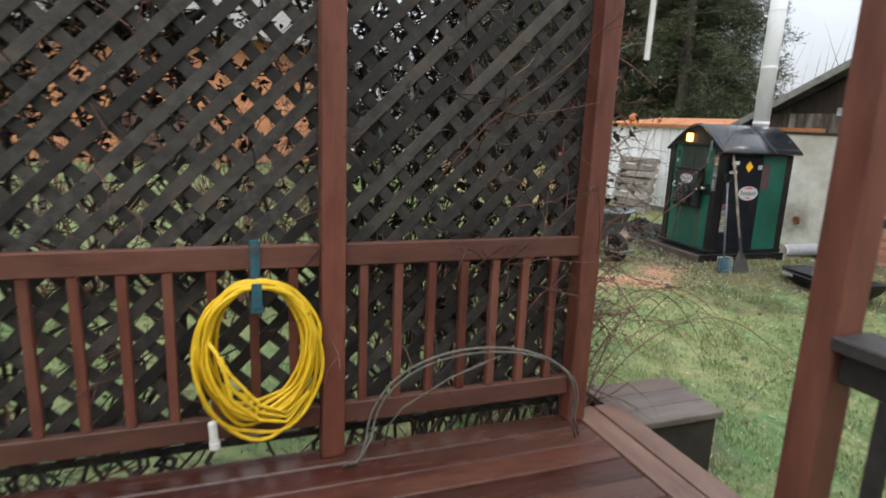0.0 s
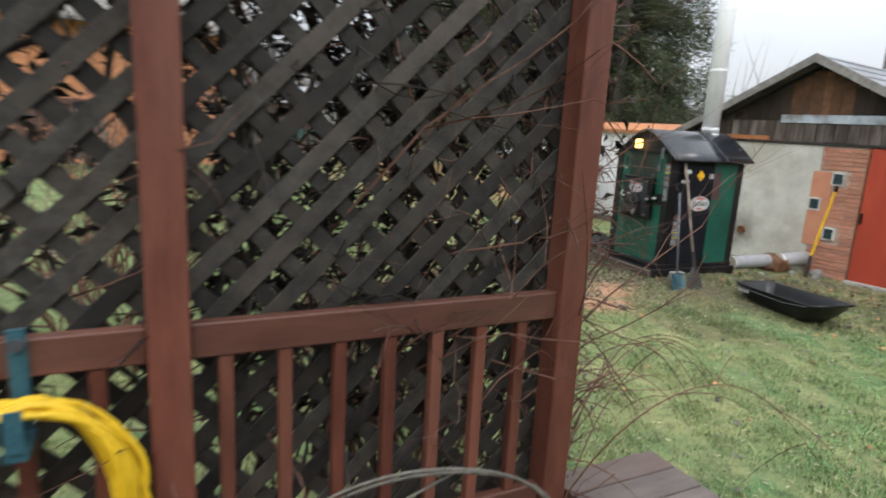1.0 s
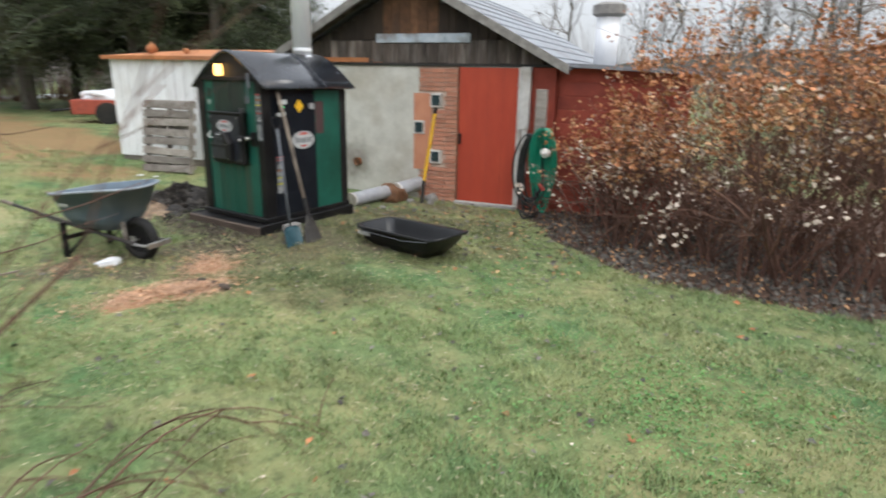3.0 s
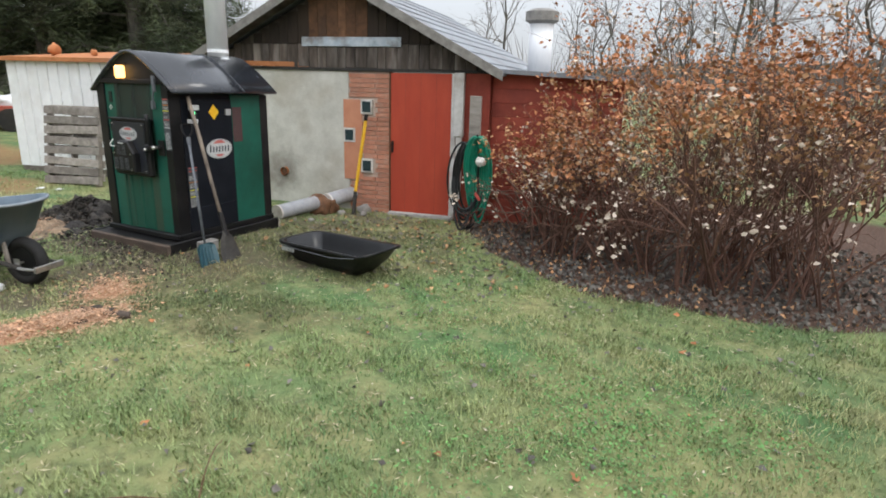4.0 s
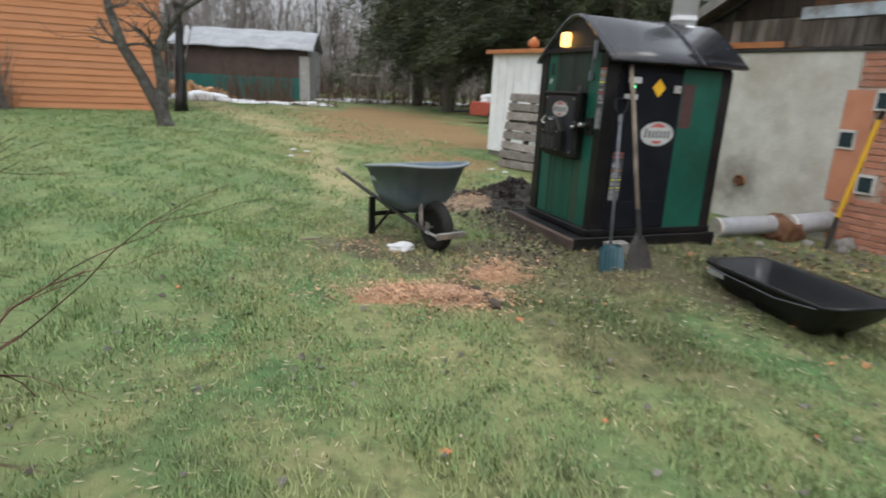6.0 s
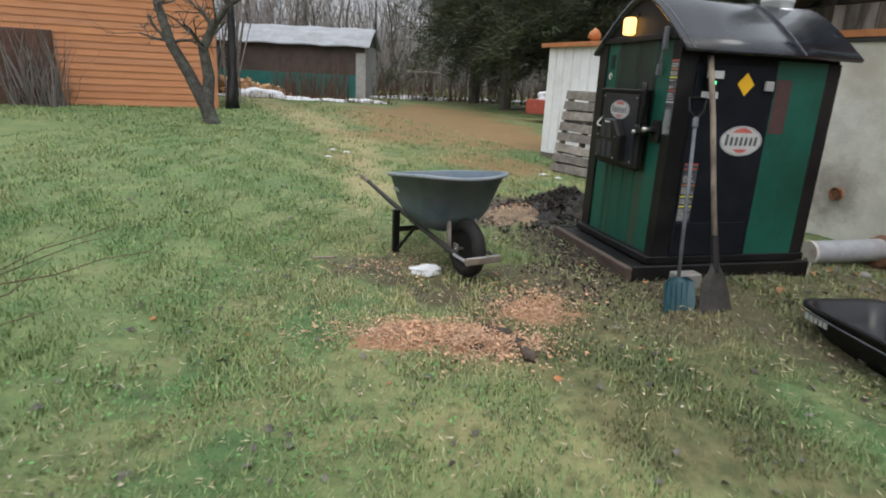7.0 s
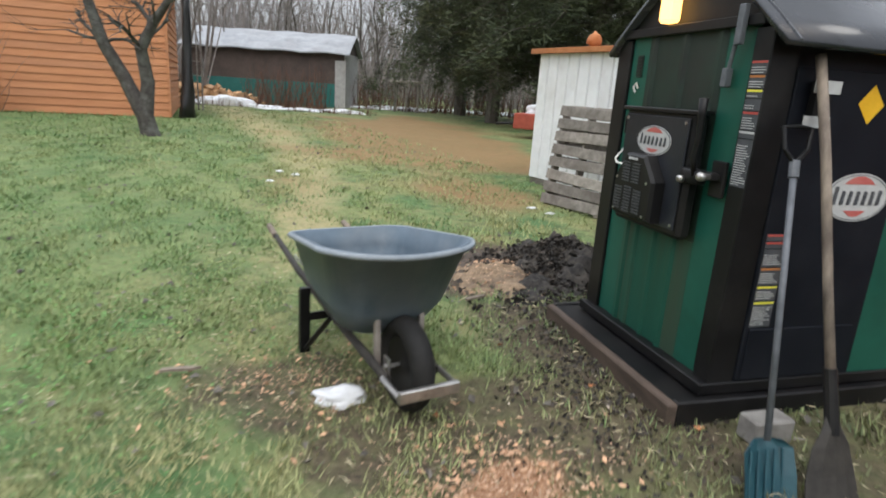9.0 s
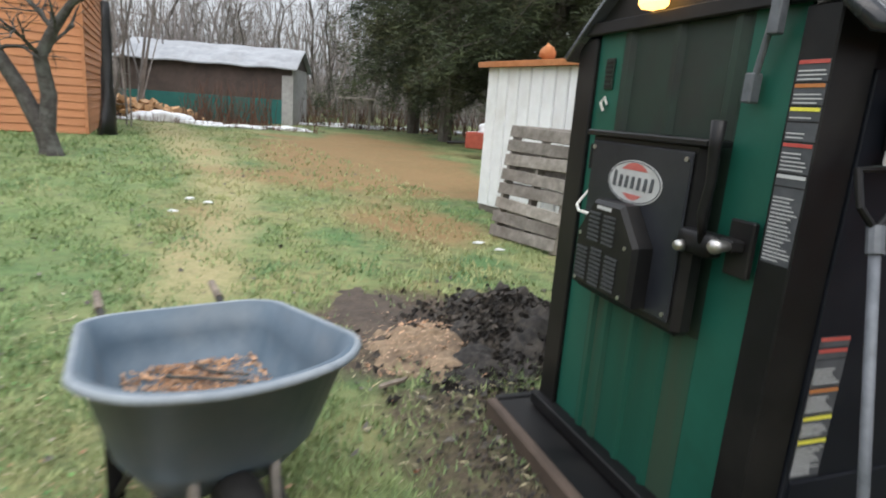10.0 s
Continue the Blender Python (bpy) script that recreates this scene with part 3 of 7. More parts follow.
def ground_material():
    m = bpy.data.materials.new("lawn_and_soil")
    m.use_nodes = True
    nt = m.node_tree
    bsdf = nt.nodes["Principled BSDF"]
    tc = nt.nodes.new("ShaderNodeTexCoord")

    def noise_of(scale, detail=5.0):
        n = node(nt, "ShaderNodeTexNoise", Scale=scale, Detail=detail, Roughness=0.62)
        nt.links.new(tc.outputs["Object"], n.inputs["Vector"])
        return n.outputs["Fac"]

    def ramp(value, lo, hi, top=1.0):
        r = node(nt, "ShaderNodeMapRange", From_Min=lo, From_Max=hi, To_Max=top)
        nt.links.new(value, r.inputs["Value"])
        return r.outputs["Result"]

    def mix(fac, a, b):
        n = nt.nodes.new("ShaderNodeMix")
        n.data_type = "RGBA"
        nt.links.new(fac, n.inputs["Factor"])
        for key, c in (("A", a), ("B", b)):
            if isinstance(c, tuple):
                n.inputs[key].default_value = (*c, 1)
            else:
                nt.links.new(c, n.inputs[key])
        return n.outputs["Result"]

    def masked(key, spread=0.5, lo=0.35, hi=0.65):
        a = nt.nodes.new("ShaderNodeAttribute")
        a.attribute_name = key
        n = node(nt, "ShaderNodeTexNoise", Scale=7.0, Detail=8.0, Roughness=0.75)
        nt.links.new(tc.outputs["Object"], n.inputs["Vector"])
        s = nt.nodes.new("ShaderNodeMath")
        s.operation = "MULTIPLY_ADD"
        nt.links.new(n.outputs["Fac"], s.inputs[0])
        s.inputs[1].default_value = spread * 2
        s.inputs[2].default_value = -spread
        t = nt.nodes.new("ShaderNodeMath")
        t.operation = "ADD"
        nt.links.new(s.outputs[0], t.inputs[0])
        nt.links.new(a.outputs["Fac"], t.inputs[1])
        return ramp(t.outputs[0], lo, hi)

    lawn = mix(ramp(noise_of(0.55), 0.38, 0.62), (0.085, 0.162, 0.060), (0.235, 0.245, 0.105))
    lawn = mix(ramp(noise_of(2.2), 0.45, 0.7, 0.6), lawn, (0.29, 0.255, 0.125))
    lawn = mix(ramp(noise_of(9, 8), 0.48, 0.68, 0.75), lawn, (0.050, 0.066, 0.028))
    lawn = mix(ramp(noise_of(34, 4), 0.62, 0.76, 0.6), lawn, (0.44, 0.40, 0.27))
    fine = noise_of(40, 6)
    needle = mix(ramp(fine, 0.35, 0.65), (0.19, 0.105, 0.05), (0.31, 0.185, 0.09))
    track = mix(ramp(fine, 0.35, 0.65), (0.30, 0.26, 0.13), (0.44, 0.37, 0.21))
    dirt = mix(ramp(fine, 0.35, 0.65), (0.040, 0.031, 0.024), (0.128, 0.094, 0.068))
    bed = mix(ramp(fine, 0.38, 0.62), (0.040, 0.024, 0.018), (0.135, 0.082, 0.058))
    chips = mix(ramp(noise_of(70, 3), 0.35, 0.65), (0.26, 0.13, 0.07), (0.50, 0.30, 0.18))
    lush = mix(ramp(noise_of(1.8, 7), 0.36, 0.64), (0.088, 0.155, 0.058), (0.205, 0.272, 0.110))
    lush = mix(ramp(noise_of(12, 8), 0.5, 0.7, 0.6), lush, (0.055, 0.072, 0.032))
    lawn = mix(masked("lush", 0.45, 0.2, 0.9), lawn, lush)
    col = mix(masked("track", 0.6, 0.1, 1.0), lawn, track)
    col = mix(masked("needle_litter", 0.55, 0.1, 1.05), col, needle)
    # muddy turf tone with some shade put into the colour
    damp = mix(ramp(noise_of(11, 7), 0.4, 0.62), (0.070, 0.078, 0.034), (0.165, 0.145, 0.072))
    col = mix(masked("damp", 0.5, 0.2, 0.85), col, damp)
    col = mix(masked("dirt", 0.6, 0.2, 0.95), col, dirt)
    col = mix(masked("bed", 0.3), col, bed)
    col = mix(masked("chips", 0.5), col, chips)
    nt.links.new(col, bsdf.inputs["Base Color"])
    bsdf.inputs["Roughness"].default_value = 0.85
    bsdf.inputs["Specular IOR Level"].default_value = 0.25
    b = node(nt, "ShaderNodeBump", Strength=0.9, Distance=0.02)
    nt.links.new(noise_of(28, 8), b.inputs["Height"])
    nt.links.new(b.outputs["Normal"], bsdf.inputs["Normal"])
    return m


M["ground"] = ground_material()
ground = part("ground", g_me, "ground")
tagged(ground, "damp winter lawn with bare earth, sawdust and leaf litter", "ground", kind="structure")


def scatter(n, x0, x1, y0, y1, seed, keep=None):
    r = np.random.default_rng(seed)
    x, y = r.uniform(x0, x1, n), r.uniform(y0, y1, n)
    if keep is not None:
        ok = r.uniform(size=n) < keep(x, y)
        x, y = x[ok], y[ok]
    return x, y, r


def off_deck(x, y):
    a = radians(21.5)
    u = (x + 0.33) * np.cos(a) + (y - 1.94) * np.sin(a)
    v = -(x + 0.33) * np.sin(a) + (y - 1.94) * np.cos(a)
    return ~((u < 1.55) & (v < 0.1))


def grass_keep(x, y):
    bare = np.maximum.reduce([bed_mask(x, y), dirt_shade_mask(x, y) * 0.85, chip_mask(x, y) * 0.93, path_mask(x, y) * 0.6, needle_mask(x, y) * 0.6])
    u = (x - 3.535) * np.cos(radians(18)) + (y - 7.53) * np.sin(radians(18))
    v = -(x - 3.535) * np.sin(radians(18)) + (y - 7.53) * np.cos(radians(18))
    boiler = (u > -0.1) & (u < 1.3) & (v > -0.05) & (v < 1.1)
    clump = 0.5 + 0.5 * wobble(x, y, 7.0, 44) * 2.6
    return np.clip((1 - bare) * np.clip(clump, 0.08, 1), 0, 1) * (~boiler) * off_deck(x, y) * (x * 0.875 + y * 0.485 < 9.6)


def grass_patch(name, n, box, seed, length, width, label, mat="grass", keep=None):
    x, y, r = scatter(n, *box, seed, keep or (lambda x, y: grass_keep(x, y) * (1 - 0.9 * np.minimum(1, 1.5 * damp_shade_mask(x, y))) * (1 - lush_mask(x, y))))
    k = len(x)
    z = ground_z(x, y) - 0.004
    h = length * r.uniform(0.5, 1.35, k) * (1 + 0.35 * wobble(x, y, 2.0, 45))
    a = r.uniform(0, 6.283, k)
    lean = r.uniform(0.2, 1.2, k) * h
    wx, wy = -np.sin(a) * width * 0.5, np.cos(a) * width * 0.5
    base = np.stack([x, y, z], 1)
    side = np.stack([wx, wy, np.zeros(k)], 1)
    tip = base + np.stack([np.cos(a) * lean, np.sin(a) * lean, h], 1)
    verts = np.stack([base - side, base + side, tip], 1).reshape(-1, 3)
    tris = np.arange(3 * k).reshape(-1, 3)
    ob = part(name, fast_mesh(name, verts, tris), mat)
    return tagged(ob, label, "grass", kind="stuff")


grass_patch("grass", 300000, (0.2, 7.0, 2.2, 9.0), 51, 0.036, 0.0075, "short damp winter grass with yellowed patches")
grass_patch("grass", 120000, (1.6, 6.6, 5.6, 8.6), 55, 0.034, 0.0075, "thin damp grass on the muddy ground by the boiler, darkened for shade", "damp_shade_grass",
            lambda x, y: grass_keep(x, y) * np.minimum(1, 1.5 * damp_shade_mask(x, y)))
grass_patch("grass", 130000, (0.2, 6.4, 2.6, 9.0), 56, 0.056, 0.0065, "longer tufts standing out of the winter lawn", "grass",
            lambda x, y: grass_keep(x, y) * (1 - 0.8 * damp_shade_mask(x, y)) * np.clip((wobble(x, y, 15.0, 47) - 0.12) * 6, 0, 1))
grass_patch("grass", 110000, (-4.0, 3.8, 8.0, 15.0), 52, 0.042, 0.011, "short green lawn grass beyond the wheelbarrow")
grass_patch("grass", 60000, (-4.0, 0.8, 2.6, 9.0), 53, 0.042, 0.010, "short green lawn grass behind the deck screen")
grass_patch("grass", 60000, (-12.0, 4.5, 14.5, 27.0), 54, 0.06, 0.02, "rough grass towards the far sheds")


for n, box, seed, tall, wide in ((70000, (-4.0, 2.0, 4.0, 9.0), 57, 0.042, 0.008), (90000, (-5.0, 1.6, 8.0, 15.0), 58, 0.045, 0.011), (40000, (-14.0, 0.0, 14.5, 22.0), 59, 0.06, 0.02)):
    grass_patch("grass", n, box, seed, tall, wide, "thick green grass on the house side of the path", "lush_grass", lambda x, y: grass_keep(x, y) * lush_mask(x, y))


# ---- deck with rail, lattice screen and step (u along the rail, v away from the house) ----
DECK = turn(-0.33, 1.94, 0, 21.5)
DZ = 0.45
deck = thing("deck", DECK, "wet red-stained wooden deck with a worn edge board", "deck", kind="structure")
board_mesh = Geo().cbox(-2.4, 0, -0.068, 0.068, -0.034, 0, 0.004).mesh("deck_board")
for k in range(23):
    part("deck_board", board_mesh, "deck_board", deck, m=Matrix.Translation((1.20, -0.03 - 0.143 * k, DZ + 0.0015 * ((k * 7) % 3 - 1))))
trim_mesh = Geo().cbox(-0.066, 0.066, -1.55, 0.06, -0.034, 0, 0.004).mesh("edge_board")
part("edge_board", trim_mesh, "deck_edge", deck, m=Matrix.Translation((1.272, 0, DZ + 0.004)))
part("edge_board", trim_mesh, "deck_edge", deck, m=Matrix.Translation((1.412, 0, DZ + 0.003)))
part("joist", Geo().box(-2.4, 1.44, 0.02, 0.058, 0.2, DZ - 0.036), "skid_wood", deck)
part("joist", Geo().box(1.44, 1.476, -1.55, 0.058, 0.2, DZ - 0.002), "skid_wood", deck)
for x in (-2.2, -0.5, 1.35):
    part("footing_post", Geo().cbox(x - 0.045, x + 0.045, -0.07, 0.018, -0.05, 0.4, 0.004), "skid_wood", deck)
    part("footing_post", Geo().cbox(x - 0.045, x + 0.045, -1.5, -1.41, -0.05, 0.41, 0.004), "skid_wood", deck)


def post(u, v, top, label):
    t = thing("deck_post", DECK @ Matrix.Translation((u, v, DZ)), label, "post", "deck posts")
    part("shaft", Geo().cbox(-0.047, 0.047, -0.047, 0.047, 0.0, top, 0.005), "red_wood", t)
    return t


# unseen house mass added behind the deck to cut the sky light
back = thing("unseen_house", DECK, "unseen plain pale-sided house added behind the deck to block sky light", "house", kind="structure")
part("wall", Geo().box(-6.0, 5.0, -10.0, -3.9, -0.3, 2.9), "white_wall", back)
part("roof", Geo().prism([(-6.3, -3.6, 2.9), (-6.3, -6.9, 4.2), (-6.3, -10.3, 2.9), (-6.3, -10.3, 2.8), (-6.3, -6.9, 4.1), (-6.3, -3.6, 2.8)], (11.6, 0, 0)), "dark_frame", back)
post(0, 0, 2.35, "red-stained square wooden post standing on the deck")
post(1.175, 0, 2.35, "red-stained wooden corner post beside the deck opening")
post(1.07, -1.28, 2.35, "red-stained wooden post at the far side of the deck opening")
post(-2.2, 0, 2.35, "red-stained square wooden post at the end of the screen")


def railing(name, u0, u1, spans, label):
    t = thing(name, DECK @ Matrix.Translation((0, 0, DZ)), label, "railing", "deck railings")
    part("top_rail", Geo().cbox(u0, u1, -0.022, 0.018, 0.818, 0.907, 0.004), "red_rail", t)
    part("bottom_rail", Geo().cbox(u0, u1, -0.020, 0.018, 0.135, 0.225, 0.004), "red_rail", t)
    me = Geo().cbox(-0.018, 0.018, -0.016, 0.018, 0.2255, 0.8175, 0.003).mesh("baluster")
    for u in spans:
        part("baluster", me, "red_wood", t, m=Matrix.Translation((u, 0, 0)))
    return t


railing("railing", 0.048, 1.127, [0.127 + 0.147 * k for k in range(7)], "red-brown deck railing with square balusters between two posts")
railing("railing", -2.152, -0.048, [-0.152 - 0.149 * k for k in range(13)], "red-brown deck railing with square balusters and a hose hung on it")
side_rail = thing("railing", DECK @ turn(1.07, -1.328, DZ, -90), "dark weathered side railing with a flat cap", "railing", "deck railings")
part("cap", Geo().cbox(0.0, 1.6, -0.07, 0.07, 0.88, 0.918, 0.005), "dark_frame", side_rail)
part("top_rail", Geo().cbox(0.0, 1.6, -0.019, 0.019, 0.79, 0.879, 0.004), "dark_frame", side_rail)
part("bottom_rail", Geo().cbox(0.0, 1.6, -0.019, 0.019, 0.10, 0.19, 0.004), "dark_frame", side_rail)
for k in range(10):
    part("baluster", Geo().cbox(-0.018, 0.018, -0.017, 0.017, 0.1905, 0.7895, 0.003), "dark_frame", side_rail, m=Matrix.Translation((0.12 + 0.15 * k, 0, 0)))


def lattice(u0, u1, z0, z1, label):
    """Two crossed layers of thin slats, each slat cut to the panel."""
    t = thing("lattice_screen", DECK @ Matrix.Translation((0, 0.062, 0)), label, "lattice", "lattice screens")
    step, half = 0.1055 * math.sqrt(2), 0.0235
    for layer, sign in ((0, 1), (1, -1)):
        k = -40
        while k < 80:
            c = u0 + k * step + (0.03 if layer else 0.0)
            k += 1
            lo, hi = (max(u0, c), min(u1, c + (z1 - z0))) if sign > 0 else (max(u0, c - (z1 - z0)), min(u1, c))
            if hi - lo < 0.06:
                continue
            za, zb = (z0 + (lo - c), z0 + (hi - c)) if sign > 0 else (z0 + (c - lo), z0 + (c - hi))
            mid, length = Vector(((lo + hi) / 2, 0.011 * layer, (za + zb) / 2)), math.hypot(hi - lo, zb - za)
            slat = Geo().cbox(-length / 2, length / 2, -0.0045, 0.0045, -half, half, 0.0015)
            part("slat", slat, "lattice", t, m=Matrix.Translation(mid) @ Matrix.Rotation(-sign * math.pi / 4, 4, "Y"))
    part("frame_strip", Geo().cbox(u0, u1, 0.018, 0.036, z0 - 0.03, z0, 0.002), "lattice", t)
    return t


lattice(0.03, 1.15, 0.52, 2.75, "dark weathered diagonal wooden lattice behind the deck railing")
lattice(-2.2, -0.03, 0.52, 2.75, "dark weathered diagonal lattice screen overgrown with vines")

step = thing("step_box", DECK @ Matrix.Translation((1.78, 0.12, 0)), "grey-topped boxed wooden step against the deck edge", "step")
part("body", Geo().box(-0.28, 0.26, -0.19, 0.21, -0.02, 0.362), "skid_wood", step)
for k in range(3):
    part("tread_board", Geo().cbox(-0.30, 0.285, -0.215 + 0.152 * k, -0.215 + 0.152 * k + 0.147, 0.363, 0.40, 0.004), "step_top", step)

# yellow hose coil on its strap
coil = thing("hose_coil", DECK @ Matrix.Translation((-0.294, -0.085, 0.93)), "coiled bright yellow hose hung from the railing by a teal strap", "hose")
g = Geo()
rc = random.Random(4)
for k in range(15):
    rx, rz, dx = rc.uniform(0.165, 0.235), rc.uniform(0.23, 0.315), rc.uniform(-0.012, 0.012)
    depth = rc.uniform(-0.045, 0.04)
    pts = []
    for i in range(41):
        a = 2 * math.pi * i / 40
        x, z = math.sin(a) * rx, math.cos(a) * rz
        z += 0.30 - rz
        pts.append((x * (1 + 0.06 * math.sin(a * 2 + k)) + dx, depth * (0.4 + 0.6 * math.sin(a / 2)) + 0.012 * math.sin(3 * a + k), z + 0.01 * math.sin(5 * a + k)))
    part("loop", Geo().tube(pts, 0.0078, 6, cap=False), "yellow_hose", coil, smooth=True)
for k in range(3):
    g.tube([(-0.17 + 0.02 * k, -0.04, 0.1 - 0.03 * k), (-0.10, -0.05, -0.03 - 0.05 * k), (0.0, -0.055, -0.16 - 0.03 * k), (0.10, -0.04, -0.21 - 0.02 * k), (0.19, -0.02, -0.14)], 0.0078, 6)
part("loose_end", g, "yellow_hose", coil, smooth=True)
part("strap", Geo().cbox(-0.018, 0.018, 0.052, 0.058, 0.22, 0.455, 0.002).cbox(-0.022, 0.022, -0.05, 0.058, 0.20, 0.223, 0.002).cbox(-0.018, 0.018, -0.055, -0.05, 0.22, 0.315, 0.002), "teal_strap", coil, "teal hanging strap")
part("button", Geo().tube([(0, 0.052, 0.42), (0, 0.040, 0.42)], 0.014, 12), "label_grey", coil, "grey button")
part("hose_end", Geo().tube([(-0.17, -0.03, -0.22), (-0.165, -0.03, -0.31)], 0.016, 10).tube([(-0.165, -0.03, -0.30), (-0.164, -0.03, -0.325)], 0.02, 10), "white_plastic", coil, "white plastic hose end")

hoop = thing("wire_hoop", DECK @ Matrix.Translation((0.58, -0.16, DZ)), "bent grey wire garden hoop standing on the deck", "wire hoop")
for off, top, wob in ((0.0, 0.47, 0.0), (0.03, 0.44, 0.02)):
    pts = [(-0.53 - 0.03, -0.01, 0.03), (-0.55, 0.02, 0.012), (-0.51, 0.02, 0.012), (-0.49, 0.0, 0.05)]
    for i in range(25):
        a = math.pi * i / 24
        pts.append((-0.46 * math.cos(a) + 0.06 * math.sin(a) + off, 0.03 * math.sin(2 * a) + wob + 0.04 * math.cos(a), 0.10 + (top - 0.1) * math.sin(a) ** 0.8))
    pts.append((0.50 + off, wob - 0.03, 0.004))
    part("wire", Geo().tube(pts, 0.0055, 6), "wire", hoop, smooth=True)
part("wire", Geo().tube([(-0.36, 0.12, 0.02), (-0.35, 0.1, 0.12), (-0.30, 0.05, 0.22), (-0.1, 0.03, 0.34), (0.15, 0.02, 0.43)], 0.0045, 6), "wire", hoop, smooth=True)

beam = part("deck_beam", Geo().cbox(-2.2, 1.12, -1.33, -1.23, DZ + 2.351, DZ + 2.49, 0.005), "red_rail", m=DECK)
tagged(beam, "red-stained beam across the top of the deck posts", "beam", kind="structure")
chime = thing("wind_chime", DECK @ Matrix.Translation((0.365, -1.335, 1.97)), "pale wind chime tube hanging from the deck beam", "wind chime")
part("cord", Geo().tube([(0.0, 0, 0.86), (0.0, 0, 0.12)], 0.0012, 4), "ink", chime)
part("tube", Geo().tube([(0.0, 0, 0.12), (-0.002, 0, 0.0)], 0.005, 8), "white_plastic", chime)

# ---- outdoor wood boiler (u to the back, v across the front) ----
BOIL = turn(3.535, 7.53, 0, 18)
BW, BL, B0, BE = 0.99, 1.19, 0.29, 1.585
BF = BE + 0.095  # top of the front sheets, under the gable
boiler = thing("wood_boiler", BOIL, "green and black outdoor wood boiler with a lit lamp", "boiler")
part("casing", Geo().box(0.012, BL, 0.012, BW - 0.012, B0 + 0.02, BE + 0.06), "navy", boiler)
# front face: ribbed green sheets, black corners
part("front_sheet", Geo().box(0.0, 0.0115, 0.086, 0.235, B0 + 0.02, BF), "green_metal", boiler)
part("lower_sheet", Geo().box(0.0, 0.0115, 0.236, 0.75, B0 + 0.02, 0.83), "green_stained", boiler, "green sheet streaked with creosote")
for y in (0.36, 0.50, 0.64, 0.72):
    ribs = Geo().prism([(0.0, y - 0.02, B0 + 0.02), (-0.012, y - 0.008, B0 + 0.02), (-0.012, y + 0.008, B0 + 0.02), (0.0, y + 0.02, B0 + 0.02)], (0, 0, 0.52))
    part("rib", ribs, "green_stained", boiler)
part("front_sheet", Geo().box(0.0, 0.0115, 0.751, 0.885, B0 + 0.02, BF), "green_metal", boiler)
part("upper_sheet", Geo().box(0.0, 0.0115, 0.236, 0.75, 0.831, BF), "sooty_green", boiler, "sooty upper sheet")
for y in (0.27, 0.49, 0.71):
    up = Geo().prism([(0.0, y - 0.025, 1.37), (-0.014, y - 0.01, 1.37), (-0.014, y + 0.01, 1.37), (0.0, y + 0.025, 1.37)], (0, 0, BF - 1.37))
    part("rib", up, "sooty_green", boiler)
part("corner_trim", Geo().cbox(-0.016, 0.11, -0.004, 0.085, B0, BE + 0.085, 0.004), "black_metal", boiler)
part("corner_trim", Geo().cbox(-0.016, 0.11, 0.886, BW + 0.004, B0, BE + 0.085, 0.004), "black_metal", boiler)
part("corner_trim", Geo().cbox(BL - 0.10, BL + 0.006, -0.006, 0.04, B0, BE, 0.004), "black_metal", boiler)
part("corner_trim", Geo().cbox(BL - 0.10, BL + 0.006, BW - 0.04, BW + 0.006, B0, BE, 0.004), "black_metal", boiler)
part("base_rail", Geo().cbox(-0.05, BL + 0.02, -0.012, BW + 0.012, B0 - 0.03, B0 + 0.019, 0.004), "black_metal", boiler)
part("header_rail", Geo().cbox(-0.032, -0.0085, 0.04, 0.95, BF - 0.004, BF + 0.036, 0.004), "black_metal", boiler)
# side panels
part("green_panel", Geo().box(0.70, BL - 0.101, -0.003, 0.011, B0 + 0.02, BE), "green_metal", boiler)
part("side_panel", Geo().cbox(0.111, 0.699, -0.010, 0.011, B0 + 0.02, BE - 0.04, 0.003), "navy", boiler, "dark slate-blue side panel")
part("green_panel", Geo().box(0.1, BL - 0.101, BW - 0.011, BW + 0.003, B0 + 0.02, BE), "green_metal", boiler)
part("lower_flap", Geo().cbox(0.13, 0.66, -0.016, -0.0105, B0 + 0.03, B0 + 0.25, 0.003), "navy", boiler)
# barrel roof with overhang
prof = []
for f, h in ((0, 0), (0.1, 0.27), (0.2, 0.52), (0.3, 0.745), (0.38, 0.89), (0.44, 0.965), (0.5, 1.0), (0.56, 0.965), (0.62, 0.89), (0.7, 0.745), (0.8, 0.52), (0.9, 0.27), (1, 0)):
    prof.append((-0.105 + 1.15 * f, BE + 0.03 + 0.355 * h))
n = len(prof)
roof = Geo()
inner = [(0.5 + (y - 0.5) * 0.975, z - 0.018) for y, z in prof]
vs = [(x, y, z) for x in (-0.045, BL + 0.06) for y, z in prof] + [(x, y, z) for x in (-0.045, BL + 0.06) for y, z in inner]
fs = []
for i in range(n - 1):
    fs += [(i, n + i, n + i + 1, i + 1), (2 * n + i, 2 * n + i + 1, 3 * n + i + 1, 3 * n + i), (i, i + 1, 2 * n + i + 1, 2 * n + i), (n + i, 3 * n + i, 3 * n + i + 1, n + i + 1)]
fs += [(0, 2 * n, 3 * n, n), (n - 1, 2 * n - 1, 4 * n - 1, 3 * n - 1)]
part("roof", roof.add(vs, fs), "roof_black", boiler, "wet black barrel roof", smooth=True)
for x in (0.0, 0.80):
    seam = [(x, y, z + 0.002) for y, z in prof]
    part("roof_seam", Geo().tube(seam, 0.006, 5), "roof_black", boiler)
gable = [(0.012, 0.5 + (y - 0.5) * 0.97, max(z - 0.019, BF)) for y, z in prof[1:-1]]
